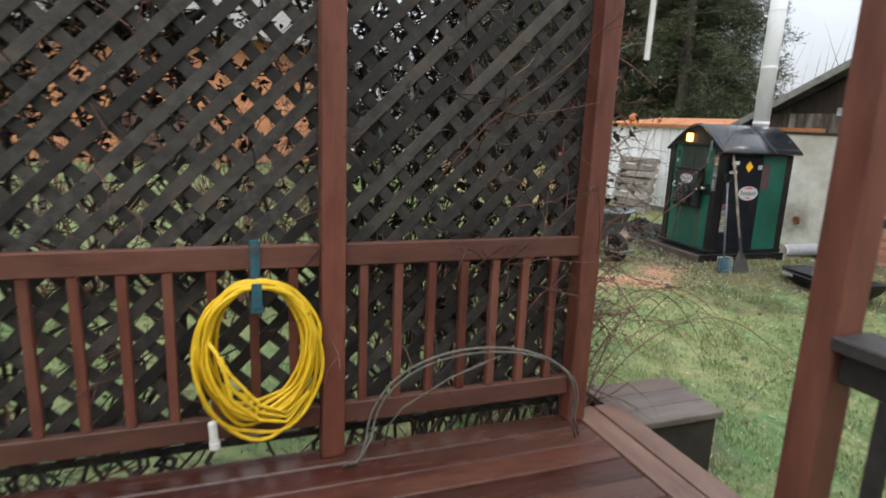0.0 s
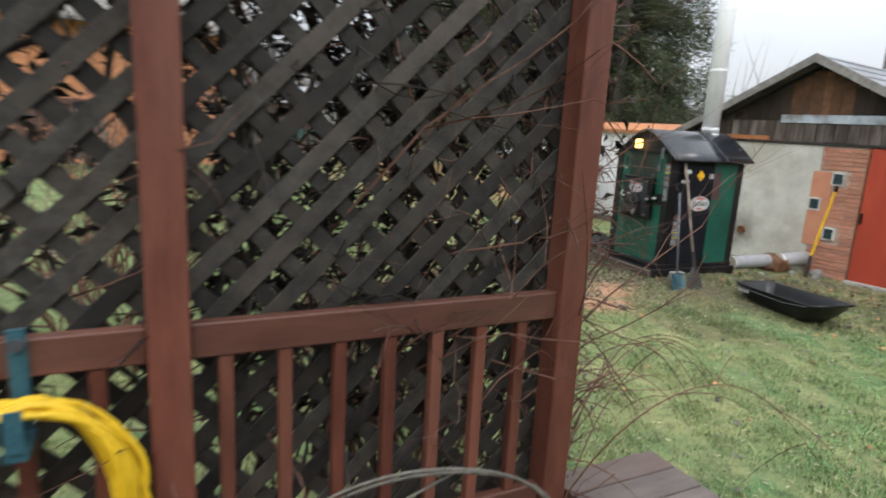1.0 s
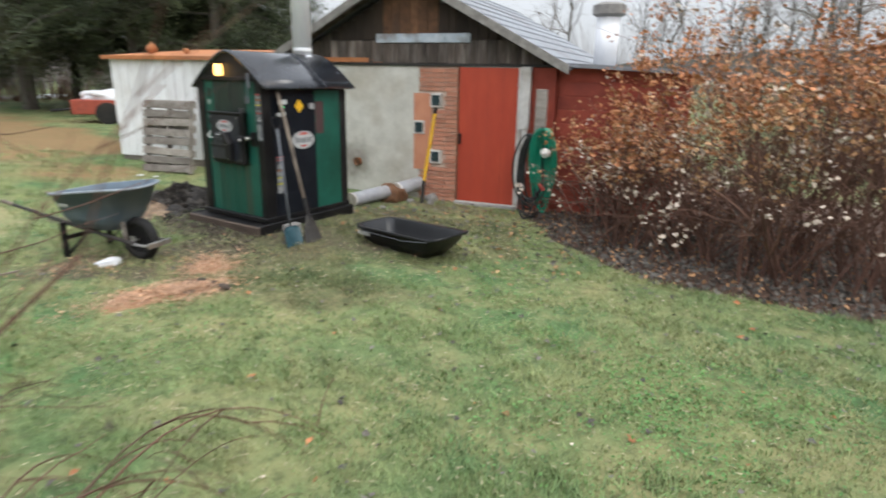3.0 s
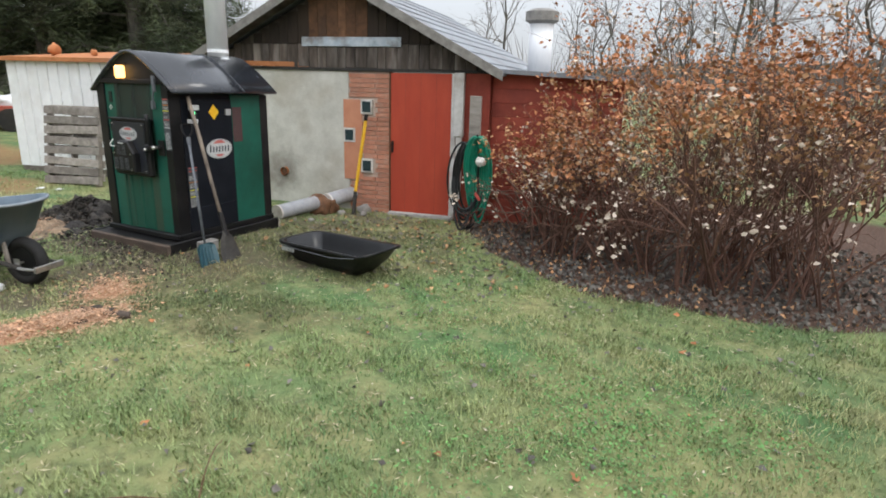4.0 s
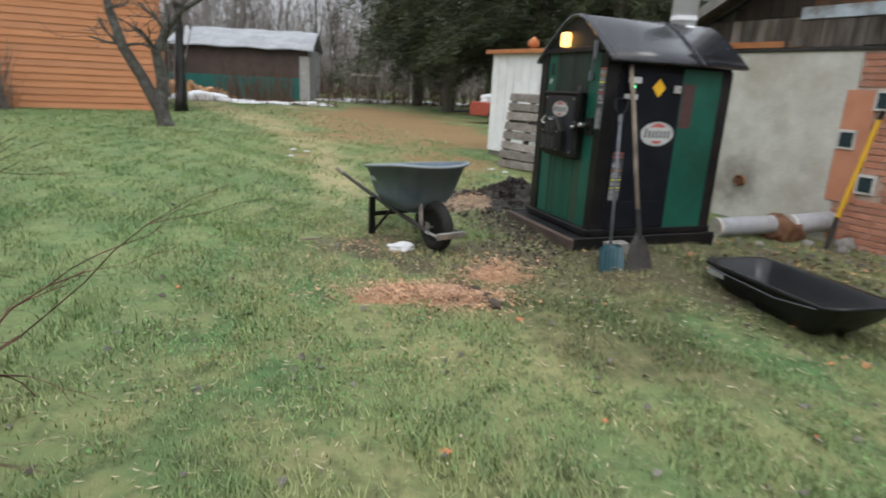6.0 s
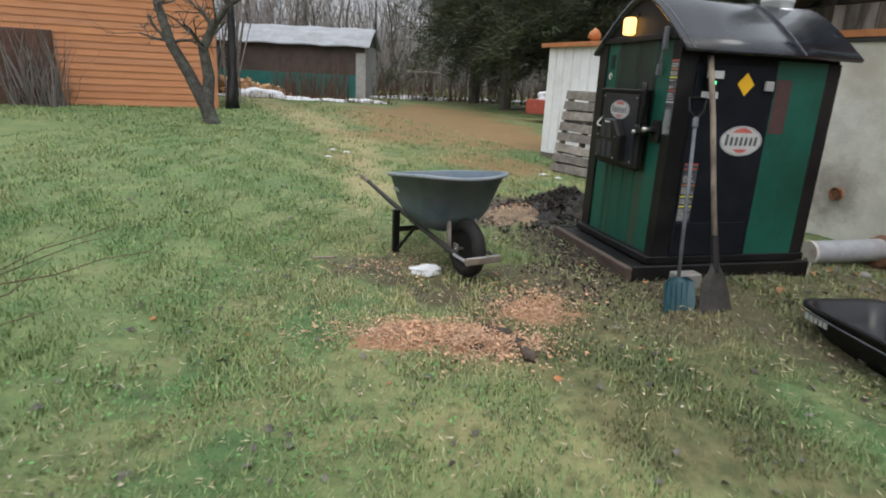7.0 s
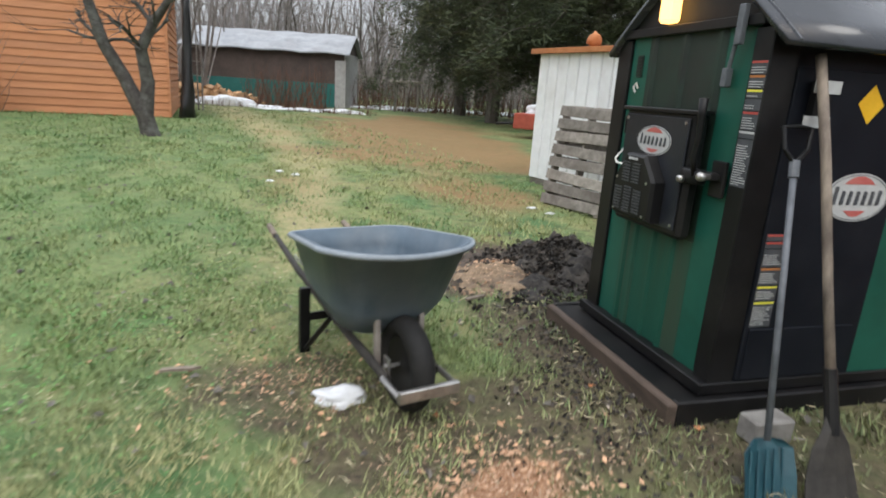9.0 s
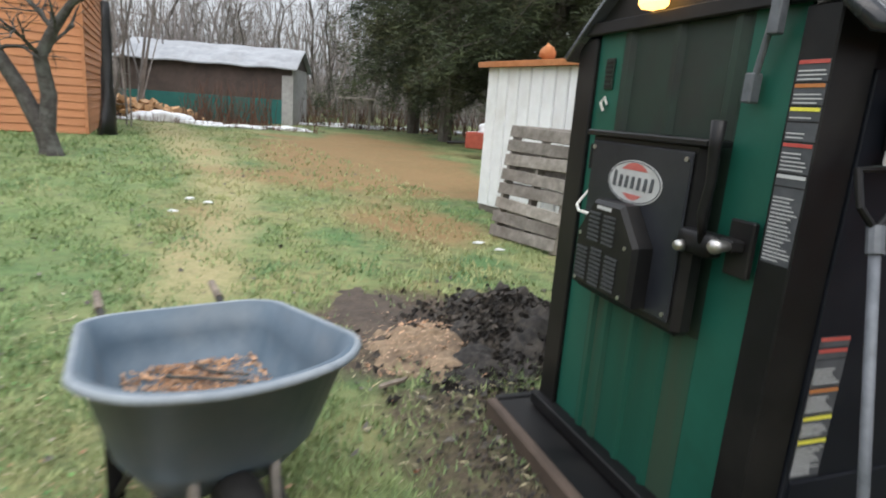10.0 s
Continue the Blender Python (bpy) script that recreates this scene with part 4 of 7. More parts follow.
part("front_gable", Geo().prism([(p[0] - 0.02, p[1], p[2]) for p in gable], (0.018, 0, 0)), "black_metal", boiler)
part("rear_gable", Geo().prism([(BL - 0.01, p[1], p[2]) for p in gable], (0.018, 0, 0)), "black_metal", boiler)
lampo = part("lamp", Geo().cbox(-0.072, -0.009, 0.54, 0.622, 1.722, 1.835, 0.012), "lamp", boiler, "glowing warm lamp under the gable")
part("lamp_base", Geo().cbox(-0.02, -0.0085, 0.525, 0.635, 1.841, 1.865, 0.003), "black_metal", lampo)
# firebox door
fd = part("firebox_door", Geo().cbox(-0.085, -0.018, 0.235, 0.74, 0.84, 1.365, 0.018), "black_metal", boiler, "heavy black firebox door")
part("door_plate", Geo().cbox(-0.094, -0.0855, 0.262, 0.715, 0.875, 1.335, 0.004), "lit_slate", fd, "slate-coloured plate, lightened for its gloss")
part("door_lip", Geo().cbox(-0.10, -0.018, 0.215, 0.75, 1.350, 1.368, 0.004), "black_metal", fd)
blower = Geo().loft([[(x, 0.505 + (y - 0.53) * k, 1.015 + (z - 1.015) * k) for y, z in ((0.68, 0.885), (0.68, 1.06), (0.605, 1.165), (0.465, 1.165), (0.38, 1.06), (0.38, 0.885))] for x, k in ((-0.0945, 1.0), (-0.142, 1.0), (-0.155, 0.92))])
bl = part("blower_cover", blower, "black_metal", fd, "louvred black blower cover")
slot = Geo().prism([(-0.004, -0.028, -0.003), (-0.004, 0.028, -0.003), (-0.004, 0.028, 0.003), (-0.004, -0.028, 0.003)], (0.0035, 0, 0)).mesh("vent_slot")
for cy, z0, cnt in ((0.605, 0.912, 8), (0.53, 0.907, 9), (0.455, 0.912, 8), (0.56, 1.042, 7), (0.485, 1.042, 7)):
    for k in range(cnt):
        part("vent_slot", slot, "label_grey", bl, m=Matrix.Translation((-0.1555, cy, z0 + 0.0135 * k)))
part("model_plate", Geo().box(-0.1575, -0.1555, 0.485, 0.555, 1.139, 1.149), "label_white", bl)
for y, z in ((0.63, 0.905), (0.63, 1.05), (0.40, 0.905), (0.40, 1.05)):
    part("screw", Geo().tube([(-0.150, y, z), (-0.158, y, z)], 0.006, 8), "steel", bl)
for y in (0.28, 0.70):
    for z in (0.895, 1.315):
        part("screw", Geo().tube([(-0.0942, y, z), (-0.099, y, z)], 0.007, 8), "steel", fd)
hd = part("latch_handle", Geo().tube([(-0.10, 0.178, 1.12), (-0.118, 0.176, 1.19), (-0.112, 0.170, 1.27), (-0.118, 0.170, 1.35), (-0.122, 0.167, 1.415)], [0.010, 0.012, 0.013, 0.015, 0.019], 10).cbox(-0.108, -0.06, 0.145, 0.262, 1.085, 1.145, 0.008), "black_metal", fd, "curved black latch handle", smooth=True)
part("knob", Geo().tube([(-0.080, 0.115, 1.125), (-0.122, 0.115, 1.125), (-0.134, 0.115, 1.125)], [0.011, 0.019, 0.012], 12), "steel", hd, "bright steel knob", smooth=True)
part("bolt", Geo().tube([(-0.105, 0.235, 1.10), (-0.128, 0.235, 1.10)], [0.016, 0.013], 10), "steel", hd, "small steel bolt", smooth=True)
part("latch_plate", Geo().cbox(-0.036, -0.017, 0.090, 0.165, 1.045, 1.185, 0.004).cbox(-0.080, -0.036, 0.105, 0.19, 1.11, 1.14, 0.005), "black_metal", fd)
for z in (0.93, 1.28):
    part("hinge", Geo().tube([(-0.06, 0.755, z - 0.04), (-0.06, 0.755, z + 0.04)], 0.014, 8), "black_metal", fd)
part("hook_wire", Geo().tube([(-0.10, 0.675, 1.10), (-0.12, 0.71, 1.105), (-0.11, 0.742, 1.12), (-0.07, 0.742, 1.17)], 0.005, 6), "white_plastic", fd, "bent pale wire hook")


def badge(cx, cy, cz, rx, rz, axis, parent):
    """An oval badge: pale oval, red bands above and below, a dark plain bar across the middle."""
    def oval(rx2, rz2, off, lo=-1.0, hi=1.0):
        pts = []
        for i in range(28):
            a = 2 * math.pi * i / 28
            x, z = math.cos(a) * rx2, max(lo, min(hi, math.sin(a))) * rz2
            pts.append((cx + x, cy - off, cz + z) if axis == "side" else (cx - off, cy + x, cz + z))
        return pts
    d = (0, -0.0012, 0) if axis == "side" else (-0.0012, 0, 0)
    b = part("badge", Geo().prism(oval(rx, rz, 0.0), d), "label_white", parent, "oval badge in pale grey and red with a dark bar")
    part("badge_band", Geo().prism(oval(rx * 0.60, rz * 0.88, 0.0016, 0.62, 1.0), d), "badge_red", b)
    part("badge_band", Geo().prism(oval(rx * 0.45, rz * 0.80, 0.0016, -1.0, -0.68), d), "badge_red", b)
    part("badge_rim", Geo().tube(oval(rx * 0.95, rz * 0.93, 0.002) + oval(rx * 0.95, rz * 0.93, 0.002)[:1], 0.0016, 4, cap=False), "badge_grey", b)
    w = rx * 0.80
    for k in range(7):
        tall = (0.44, 0.27, 0.27, 0.27, 0.27, 0.27, 0.32)[k]
        x0, x1 = -w + 2 * w * (k + 0.12) / 7, -w + 2 * w * (k + 0.74) / 7
        cut = [(x0, -0.30), (x1 - 0.004, -0.30), (x1, tall - 0.06), (x1 - 0.004, tall), (x0 + 0.006, tall)]
        if axis != "side":
            cut = [(-x, z) for x, z in cut]
        pts = [(cx + x, cy - 0.0034, cz + rz * z) if axis == "side" else (cx - 0.0034, cy + x, cz + rz * z) for x, z in cut]
        part("badge_bar", Geo().prism(pts, d), "badge_grey", b)


badge(-0.0945, 0.482, 1.228, 0.125, 0.064, "front", fd)
badge(0.515, -0.0105, 1.078, 0.16, 0.096, "side", boiler)
r2 = 0.062
part("warning_diamond", Geo().prism([(0.475, -0.0105, 1.43 - r2 * 1.15), (0.475 + r2, -0.0105, 1.43), (0.475, -0.0105, 1.43 + r2 * 1.15), (0.475 - r2, -0.0105, 1.43)], (0, -0.0012, 0)), "diamond", boiler, "amber diamond sign")
part("meter_box", Geo().cbox(0.61, 0.675, -0.03, -0.0105, 1.395, 1.455, 0.004), "grey_pipe", boiler, "small pale grey junction box")
part("faded_label", Geo().cbox(0.71, 0.83, -0.0055, -0.0035, 1.13, 1.47, 0.0005), "maroon", boiler, "faded maroon label")
ctl = part("controller", Geo().cbox(0.175, 0.245, -0.05, -0.0105, 1.37, 1.50, 0.006), "black_metal", boiler, "small controller with a green display")
part("display", Geo().box(0.20, 0.225, -0.0525, -0.0505, 1.42, 1.44), "led", ctl)
part("notice", Geo().cbox(0.15, 0.27, -0.0545, -0.0525, 1.455, 1.50, 0.0005), "label_white", ctl)
part("notice", Geo().cbox(0.13, 0.25, -0.0545, -0.0525, 1.335, 1.375, 0.0005), "label_white", ctl)


def label_stack(parent, x0, x1, z_top, rows, face):
    """A strip of safety labels: coloured heads, grey bodies, lines of unreadable print as bars."""
    z = z_top
    for head, h in rows:
        def plate(a, b, lo, hi, off):
            if face == "front":
                return Geo().box(off - 0.001, off, a, b, lo, hi)
            return Geo().box(a, b, off - 0.001, off, lo, hi)
        base = -0.0162 if face == "front" else -0.0102
        lab = part("safety_label", plate(x0, x1, z - h + 0.004, z, base), "label_grey", parent)
        if head:
            part("label_head", plate(x0 + 0.002, x1 - 0.002, z - 0.009, z - 0.001, base - 0.0015), head, lab)
        bars = Geo()
        zz = z - 0.022
        rr = random.Random(int(h * 1e4))
        while zz > z - h + 0.010:
            w = (x1 - x0) * rr.uniform(0.55, 0.92)
            if face == "front":
                bars.box(base - 0.0022, base - 0.0014, x1 - 0.004 - w, x1 - 0.004, zz - 0.003, zz)
            else:
                bars.box(x0 + 0.004, x0 + 0.004 + w, base - 0.0022, base - 0.0014, zz - 0.003, zz)
            zz -= 0.009
        if bars.f:
            part("print", bars, "label_white", lab)
        z -= h


label_stack(boiler, -0.001, 0.076, 1.555, [("label_red", 0.05), ("label_orange", 0.05), ("label_yellow", 0.034), (None, 0.044), ("label_red", 0.07), ("label_white", 0.03), (None, 0.18)], "front")
label_stack(boiler, 0.125, 0.225, 0.93, [("label_red", 0.03), ("label_red", 0.03), (None, 0.075), ("label_orange", 0.075), ("label_yellow", 0.065), ("label_yellow", 0.11)], "side")
arm = part("roof_prop", Geo().tube([(-0.030, 0.180, 1.50), (-0.040, 0.145, 1.66)], 0.008, 8).cbox(-0.045, -0.0125, 0.168, 0.196, 1.46, 1.53, 0.004), "grey_metal", boiler, "grey hinged prop rod")
part("prop_bracket", Geo().cbox(-0.058, -0.0325, 0.115, 0.145, 1.61, 1.75, 0.003), "grey_metal", arm)
part("door_ring", Geo().tube([(-0.010, 0.812, 1.43), (-0.016, 0.822, 1.455), (-0.010, 0.812, 1.475), (-0.006, 0.80, 1.45)], 0.005, 6), "white_plastic", boiler)
gr = part("grille", Geo().cbox(-0.008, -0.0005, 0.785, 0.83, 1.50, 1.60, 0.002), "sooty_green", boiler)
for k in range(6):
    part("grille_bar", Geo().box(-0.011, -0.0085, 0.789, 0.826, 1.508 + 0.015 * k, 1.514 + 0.015 * k), "black_metal", gr)
part("skid", Geo().cbox(-0.21, -0.165, -0.05, 1.08, 0.10, 0.252, 0.008), "skid_front", boiler, "damp timber skid board")
part("skid", Geo().cbox(-0.169, BL + 0.05, -0.05, -0.01, 0.07, 0.258, 0.006), "black_metal", boiler)
part("skid", Geo().cbox(-0.169, BL + 0.05, 1.05, 1.09, 0.09, 0.258, 0.006), "black_metal", boiler)
part("platform", Geo().box(-0.169, BL + 0.03, -0.009, 1.049, 0.20, 0.25), "black_metal", boiler)
chim = part("chimney", Geo().tube([(1.03, 0.48, 1.90), (1.03, 0.48, 4.9)], 0.105, 20), "galv", boiler, "tall bright galvanised stovepipe chimney", smooth=True)
for z in (2.0, 2.75, 3.5, 4.25):
    part("pipe_band", Geo().tube([(1.03, 0.48, z), (1.03, 0.48, z + 0.03)], 0.109, 20), "galv", chim)
part("flashing", Geo().tube([(1.03, 0.48, 1.86), (1.03, 0.48, 1.95)], [0.17, 0.115], 20), "galv", chim)

# ---- workshop: a away from the yard, b along its front wall ----
SHED = turn(0, 0, 0, 29)
A0 = 9.75
shed = thing("workshop", SHED, "small workshop with stucco and brick front, red door and tin roof", "shed")
part("front_wall", Geo().box(A0, A0 + 0.15, 4.56, 6.85, -0.2, 1.92), "white_wall", shed, "pale stained stucco wall")
part("front_wall", Geo().box(A0, A0 + 0.15, 2.62, 3.045, -0.2, 1.92), "red_wall", shed)
part("brick_backing", Geo().box(A0 + 0.01, A0 + 0.15, 3.965, 4.559, -0.2, 1.92), "mortar", shed)
part("salmon_panel", Geo().box(A0 - 0.012, A0 - 0.001, 4.36, 4.63, 0.45, 1.52), "salmon", shed)
thimble = part("flue_thimble", Geo().tube([(A0 - 0.03, 5.57, 0.49), (A0 + 0.002, 5.57, 0.49)], 0.062, 16, cap=False).tube([(A0 - 0.03, 5.57, 0.49), (A0 + 0.002, 5.57, 0.49)], 0.048, 16, cap=False), "rust_roof", shed, "rusty flue stub low in the wall")
part("plug", Geo().tube([(A0 - 0.015, 5.57, 0.49), (A0 - 0.002, 5.57, 0.49)], 0.047, 16), "gable_rust", thimble)
part("side_wall", Geo().box(A0 + 0.151, A0 + 5.0, 6.70, 6.85, -0.2, 1.92), "white_wall", shed)
part("side_wall", Geo().box(A0 + 0.151, A0 + 5.0, 2.62, 2.77, -0.2, 1.92), "red_wall", shed)
part("back_wall", Geo().box(A0 + 4.85, A0 + 5.0, 2.771, 6.699, -0.2, 1.92), "red_wall", shed)
AP, HB = 4.735, 2.115
gb = Geo().prism([(A0 + 0.05, AP - HB, 1.921), (A0 + 0.05, AP + HB, 1.921), (A0 + 0.05, AP, 3.0)], (0.08, 0, 0))
part("gable_backing", gb, "gable_wood", shed)
rb = random.Random(3)
b = AP - HB + 0.06
while b < AP + HB - 0.05:
    w = rb.uniform(0.11, 0.17)
    hmid = 1.925 + (HB - abs(b + w / 2 - AP)) / HB * 1.06
    lowtop = min(hmid - 0.02, 2.22)
    if lowtop > 1.97:
        part("gable_board", Geo().cbox(A0 - 0.006 - rb.uniform(0, 0.006), A0 + 0.0495, b, b + w - 0.006, 1.925 + rb.uniform(-0.02, 0.01), lowtop, 0.003), "gable_wood", shed)
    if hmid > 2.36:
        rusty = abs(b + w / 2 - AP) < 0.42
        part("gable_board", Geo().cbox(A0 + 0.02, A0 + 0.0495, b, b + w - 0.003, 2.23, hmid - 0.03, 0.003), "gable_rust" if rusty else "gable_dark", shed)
    b += w
sign = part("faded_sign", Geo().cbox(A0 - 0.03, A0 - 0.012, 3.80, 5.22, 2.19, 2.31, 0.006), "blue_sign", shed, "flaked pale blue board across the gable")
part("beam", Geo().cbox(A0 - 0.025, A0 - 0.001, 2.62, 6.85, 1.885, 1.922, 0.004), "dark_frame", shed)
for s, lab in ((1, "roof_slope"), (-1, "roof_slope")):
    out = [(A0 - 0.28, AP, 3.075), (A0 - 0.28, AP + s * 2.30, 1.86), (A0 - 0.28, AP + s * 2.30, 1.91), (A0 - 0.28, AP, 3.13)]
    if s < 0:
        out.reverse()
    part(lab, Geo().prism(out, (5.6, 0, 0)), "roof_metal", shed, "dull tin roof slope")
    bg = Geo().prism([(A0 - 0.305, AP, 3.02), (A0 - 0.305, AP + s * 2.32, 1.80), (A0 - 0.305, AP + s * 2.32, 1.915), (A0 - 0.305, AP, 3.14)], (0.024, 0, 0))
    part("bargeboard", bg, "fascia", shed, "grey worn bargeboard")
    for k in range(9):
        q = 0.25 * k + 0.12
        part("roof_rib", Geo().tube([(A0 - 0.27, AP + s * q, 3.135 - q * 0.5305), (A0 + 5.3, AP + s * q, 3.135 - q * 0.5305)], 0.009, 5), "roof_metal", shed)
    part("soffit", Geo().prism([(A0 - 0.28, AP + s * 0.02, 3.05), (A0 - 0.28, AP + s * 2.28, 1.855), (A0 - 0.28, AP + s * 2.28, 1.859), (A0 - 0.28, AP + s * 0.02, 3.06)], (0.279, 0, 0)), "gable_wood", shed)
# door
door = part("door", Geo().cbox(A0 - 0.012, A0 + 0.04, 3.11, 3.945, 0.0, 1.875, 0.004), "red_door", shed, "orange-red painted plank door, closed")
for y in (3.32, 3.53, 3.74):
    part("groove", Geo().box(A0 - 0.0135, A0 - 0.0125, y - 0.002, y + 0.002, 0.01, 1.865), "red_wall", door)
part("door_handle", Geo().cbox(A0 - 0.05, A0 - 0.013, 3.90, 3.925, 0.85, 1.0, 0.004), "black_metal", door)
part("door_frame", Geo().cbox(A0 - 0.025, A0 + 0.05, 3.946, 3.964, -0.02, 1.88, 0.003), "gable_rust", shed)
part("door_frame", Geo().cbox(A0 - 0.035, A0 + 0.05, 3.046, 3.109, -0.02, 1.88, 0.003), "white_trim", shed, "flaking white door post")
part("sill", Geo().cbox(A0 - 0.10, A0 - 0.0125, 3.05, 3.96, -0.12, 0.05, 0.012), "concrete", shed, "pale concrete door sill")
part("downspout", Geo().cbox(A0 - 0.11, A0 - 0.04, 2.93, 3.06, 1.10, 1.89, 0.008).cbox(A0 - 0.10, A0 - 0.045, 2.945, 3.02, 0.3, 1.10, 0.006), "white_trim", shed, "worn white downspout board")
part("prop_board", Geo().cbox(A0 - 0.30, A0 - 0.24, 2.66, 2.80, 0.35, 1.62, 0.006), "grey_wood", shed, "grey weathered upright board")
for z, y in ((1.43, 4.29), (1.05, 4.545), (0.645, 4.29)):
    blk = part("glass_block", Geo().cbox(A0 - 0.022, A0 + 0.02, y - 0.085, y + 0.085, z - 0.095, z + 0.095, 0.004), "white_trim", shed, "small glass-block window")
    part("pane", Geo().cbox(A0 - 0.028, A0 - 0.0225, y - 0.06, y + 0.06, z - 0.07, z + 0.07, 0.002), "glass_dark", blk)
# lean-to beyond the door
part("lean_to_wall", Geo().box(A0 + 0.1, A0 + 3.0, 1.0, 2.615, -0.2, 1.86), "red_wall", shed, "barn-red boarded lean-to")
lean_me = Geo().cbox(A0 + 0.078, A0 + 0.098, 1.0, 2.6, 0, 0.17, 0.003).mesh("lean_board")
for k in range(11):
    part("lean_board", lean_me, "red_wall", shed, m=Matrix.Translation((0, 0, 0.02 + 0.1745 * k - 0.05)))
part("lean_to_roof", Geo().prism([(A0 - 0.1, 0.9, 1.82), (A0 - 0.1, 2.62, 1.90), (A0 - 0.1, 2.62, 1.95), (A0 - 0.1, 0.9, 1.87)], (3.6, 0, 0)), "roof_metal", shed)
vent = part("vent_pipe", Geo().tube([(A0 + 1.6, 2.25, 1.9), (A0 + 1.6, 2.25, 2.62)], 0.17, 18), "galv", shed, "short wide galvanised vent pipe", smooth=True)
part("vent_cap", Geo().tube([(A0 + 1.6, 2.25, 2.62), (A0 + 1.6, 2.25, 2.66), (A0 + 1.6, 2.25, 2.78), (A0 + 1.6, 2.25, 2.82)], [0.17, 0.24, 0.24, 0.15], 18), "fascia", vent)
flue = part("flue", Geo().tube([(A0 + 2.2, AP + 0.05, 3.0), (A0 + 2.2, AP + 0.05, 4.1)], 0.09, 12), "fascia", shed, "grey ridge flue")
part("flue_cap", Geo().cbox(A0 + 2.05, A0 + 2.35, AP - 0.10, AP + 0.20, 4.1, 4.3, 0.02), "fascia", flue)
# brick courses, in baskets of upright and level bricks
lay = Geo().cbox(-0.012, 0.0, -0.098, 0.098, -0.027, 0.027, 0.003).mesh("brick_level")
for row in range(31):
    z = 0.0 + 0.062 * row + 0.03
    if z > 1.87:
        break
    for j, y in enumerate((4.068, 4.27, 4.46)):
        y2 = y + (0.0 if row % 2 else -0.03)
        if any(abs(z - wz) < 0.125 and abs(y2 - wy) < 0.185 for wz, wy in ((1.43, 4.29), (0.645, 4.29))):
            continue
        if y > 4.4 and 0.42 < z < 1.55:
            continue
        part("brick", lay, "brick", shed, m=Matrix.Translation((A0 + 0.009, min(y2, 4.45), z)))


M["tray_rim"] = surf("scuffed_pale_rim", (0.20, 0.235, 0.27), (0.30, 0.335, 0.365), 14, 0.5, bump=0.1, stain=(0.12, 0.13, 0.14), stain_amount=0.5, vary=0.03)
# ---- wheelbarrow (x towards the wheel, y to its left, origin under the wheel) ----
WB = turn(2.33, 7.54, gz(2.33, 7.54), -58.2)
barrow = thing("wheelbarrow", WB, "slate-blue poly wheelbarrow with dark wooden frame and black wheel", "wheelbarrow")


def rounded(x0, x1, w0, w1, z0, z1, r, cy=-0.04, n=6):
    """A ring with round corners: x0..x1 long, w0 wide at the back, w1 at the front, rising from z0 to z1."""
    pts = []
    for cxx, w, sx, sy, a0 in ((x1, w1, 1, 1, 0), (x0, w0, -1, 1, 90), (x0, w0, -1, -1, 180), (x1, w1, 1, -1, 270)):
        px, py = cxx - sx * r, sy * (w / 2 - r)
        for k in range(n + 1):
            a = radians(a0 + 90 * k / n)
            x, y = px + math.cos(a) * r, py + math.sin(a) * r
            pts.append((x, y))
    for k in range(1, 8):
        pts.append((x1, -(w1 / 2 - r) + 2 * (w1 / 2 - r) * k / 8))
    ring = []
    for x, y in pts:
        f = min(1.0, (x - x0) / (x1 - x0))
        bow = 0.075 * (1 - (2 * y / w1) ** 2) if x > x1 - r * 1.01 else 0
        ring.append((x + bow * (1 if z1 > 0.5 else 0.75 if z1 > 0.426 else 0.4), y + cy, z0 + (z1 - z0) * f - 0.25 * bow))
    return ring


rim_out = rounded(-0.74, 0.020, 0.60, 0.66, 0.60, 0.705, 0.13)
rim_in = rounded(-0.722, 0.004, 0.555, 0.615, 0.602, 0.707, 0.115)
lip = rounded(-0.74, 0.020, 0.60, 0.66, 0.578, 0.683, 0.13)
wall_t = rounded(-0.722, 0.004, 0.57, 0.625, 0.585, 0.69, 0.118)
mid_o = rounded(-0.672, -0.085, 0.48, 0.51, 0.41, 0.43, 0.11)
bot_o = rounded(-0.60, -0.17, 0.36, 0.38, 0.30, 0.30, 0.09)
bot_i = rounded(-0.672, -0.13, 0.46, 0.47, 0.425, 0.425, 0.085)
mid_i = rounded(-0.700, -0.062, 0.51, 0.55, 0.515, 0.55, 0.11)
part("tray", Geo().loft([bot_o, mid_o, wall_t, lip, rim_out, rim_in, mid_i, bot_i]), "tray", barrow, "slate-blue plastic tray", smooth=True)
part("rim", Geo().tube([(p[0], p[1], p[2] - 0.008) for p in rim_out + rim_out[:1]], 0.012, 6, cap=False), "tray_rim", barrow, "paler rolled rim", smooth=True)
part("tray_label", Geo().prism([(-0.565, -0.3235, 0.505), (-0.465, -0.3255, 0.505), (-0.465, -0.3365, 0.535), (-0.565, -0.3345, 0.535)], (0, -0.004, 0)), "label_white", barrow, "small pale sticker")
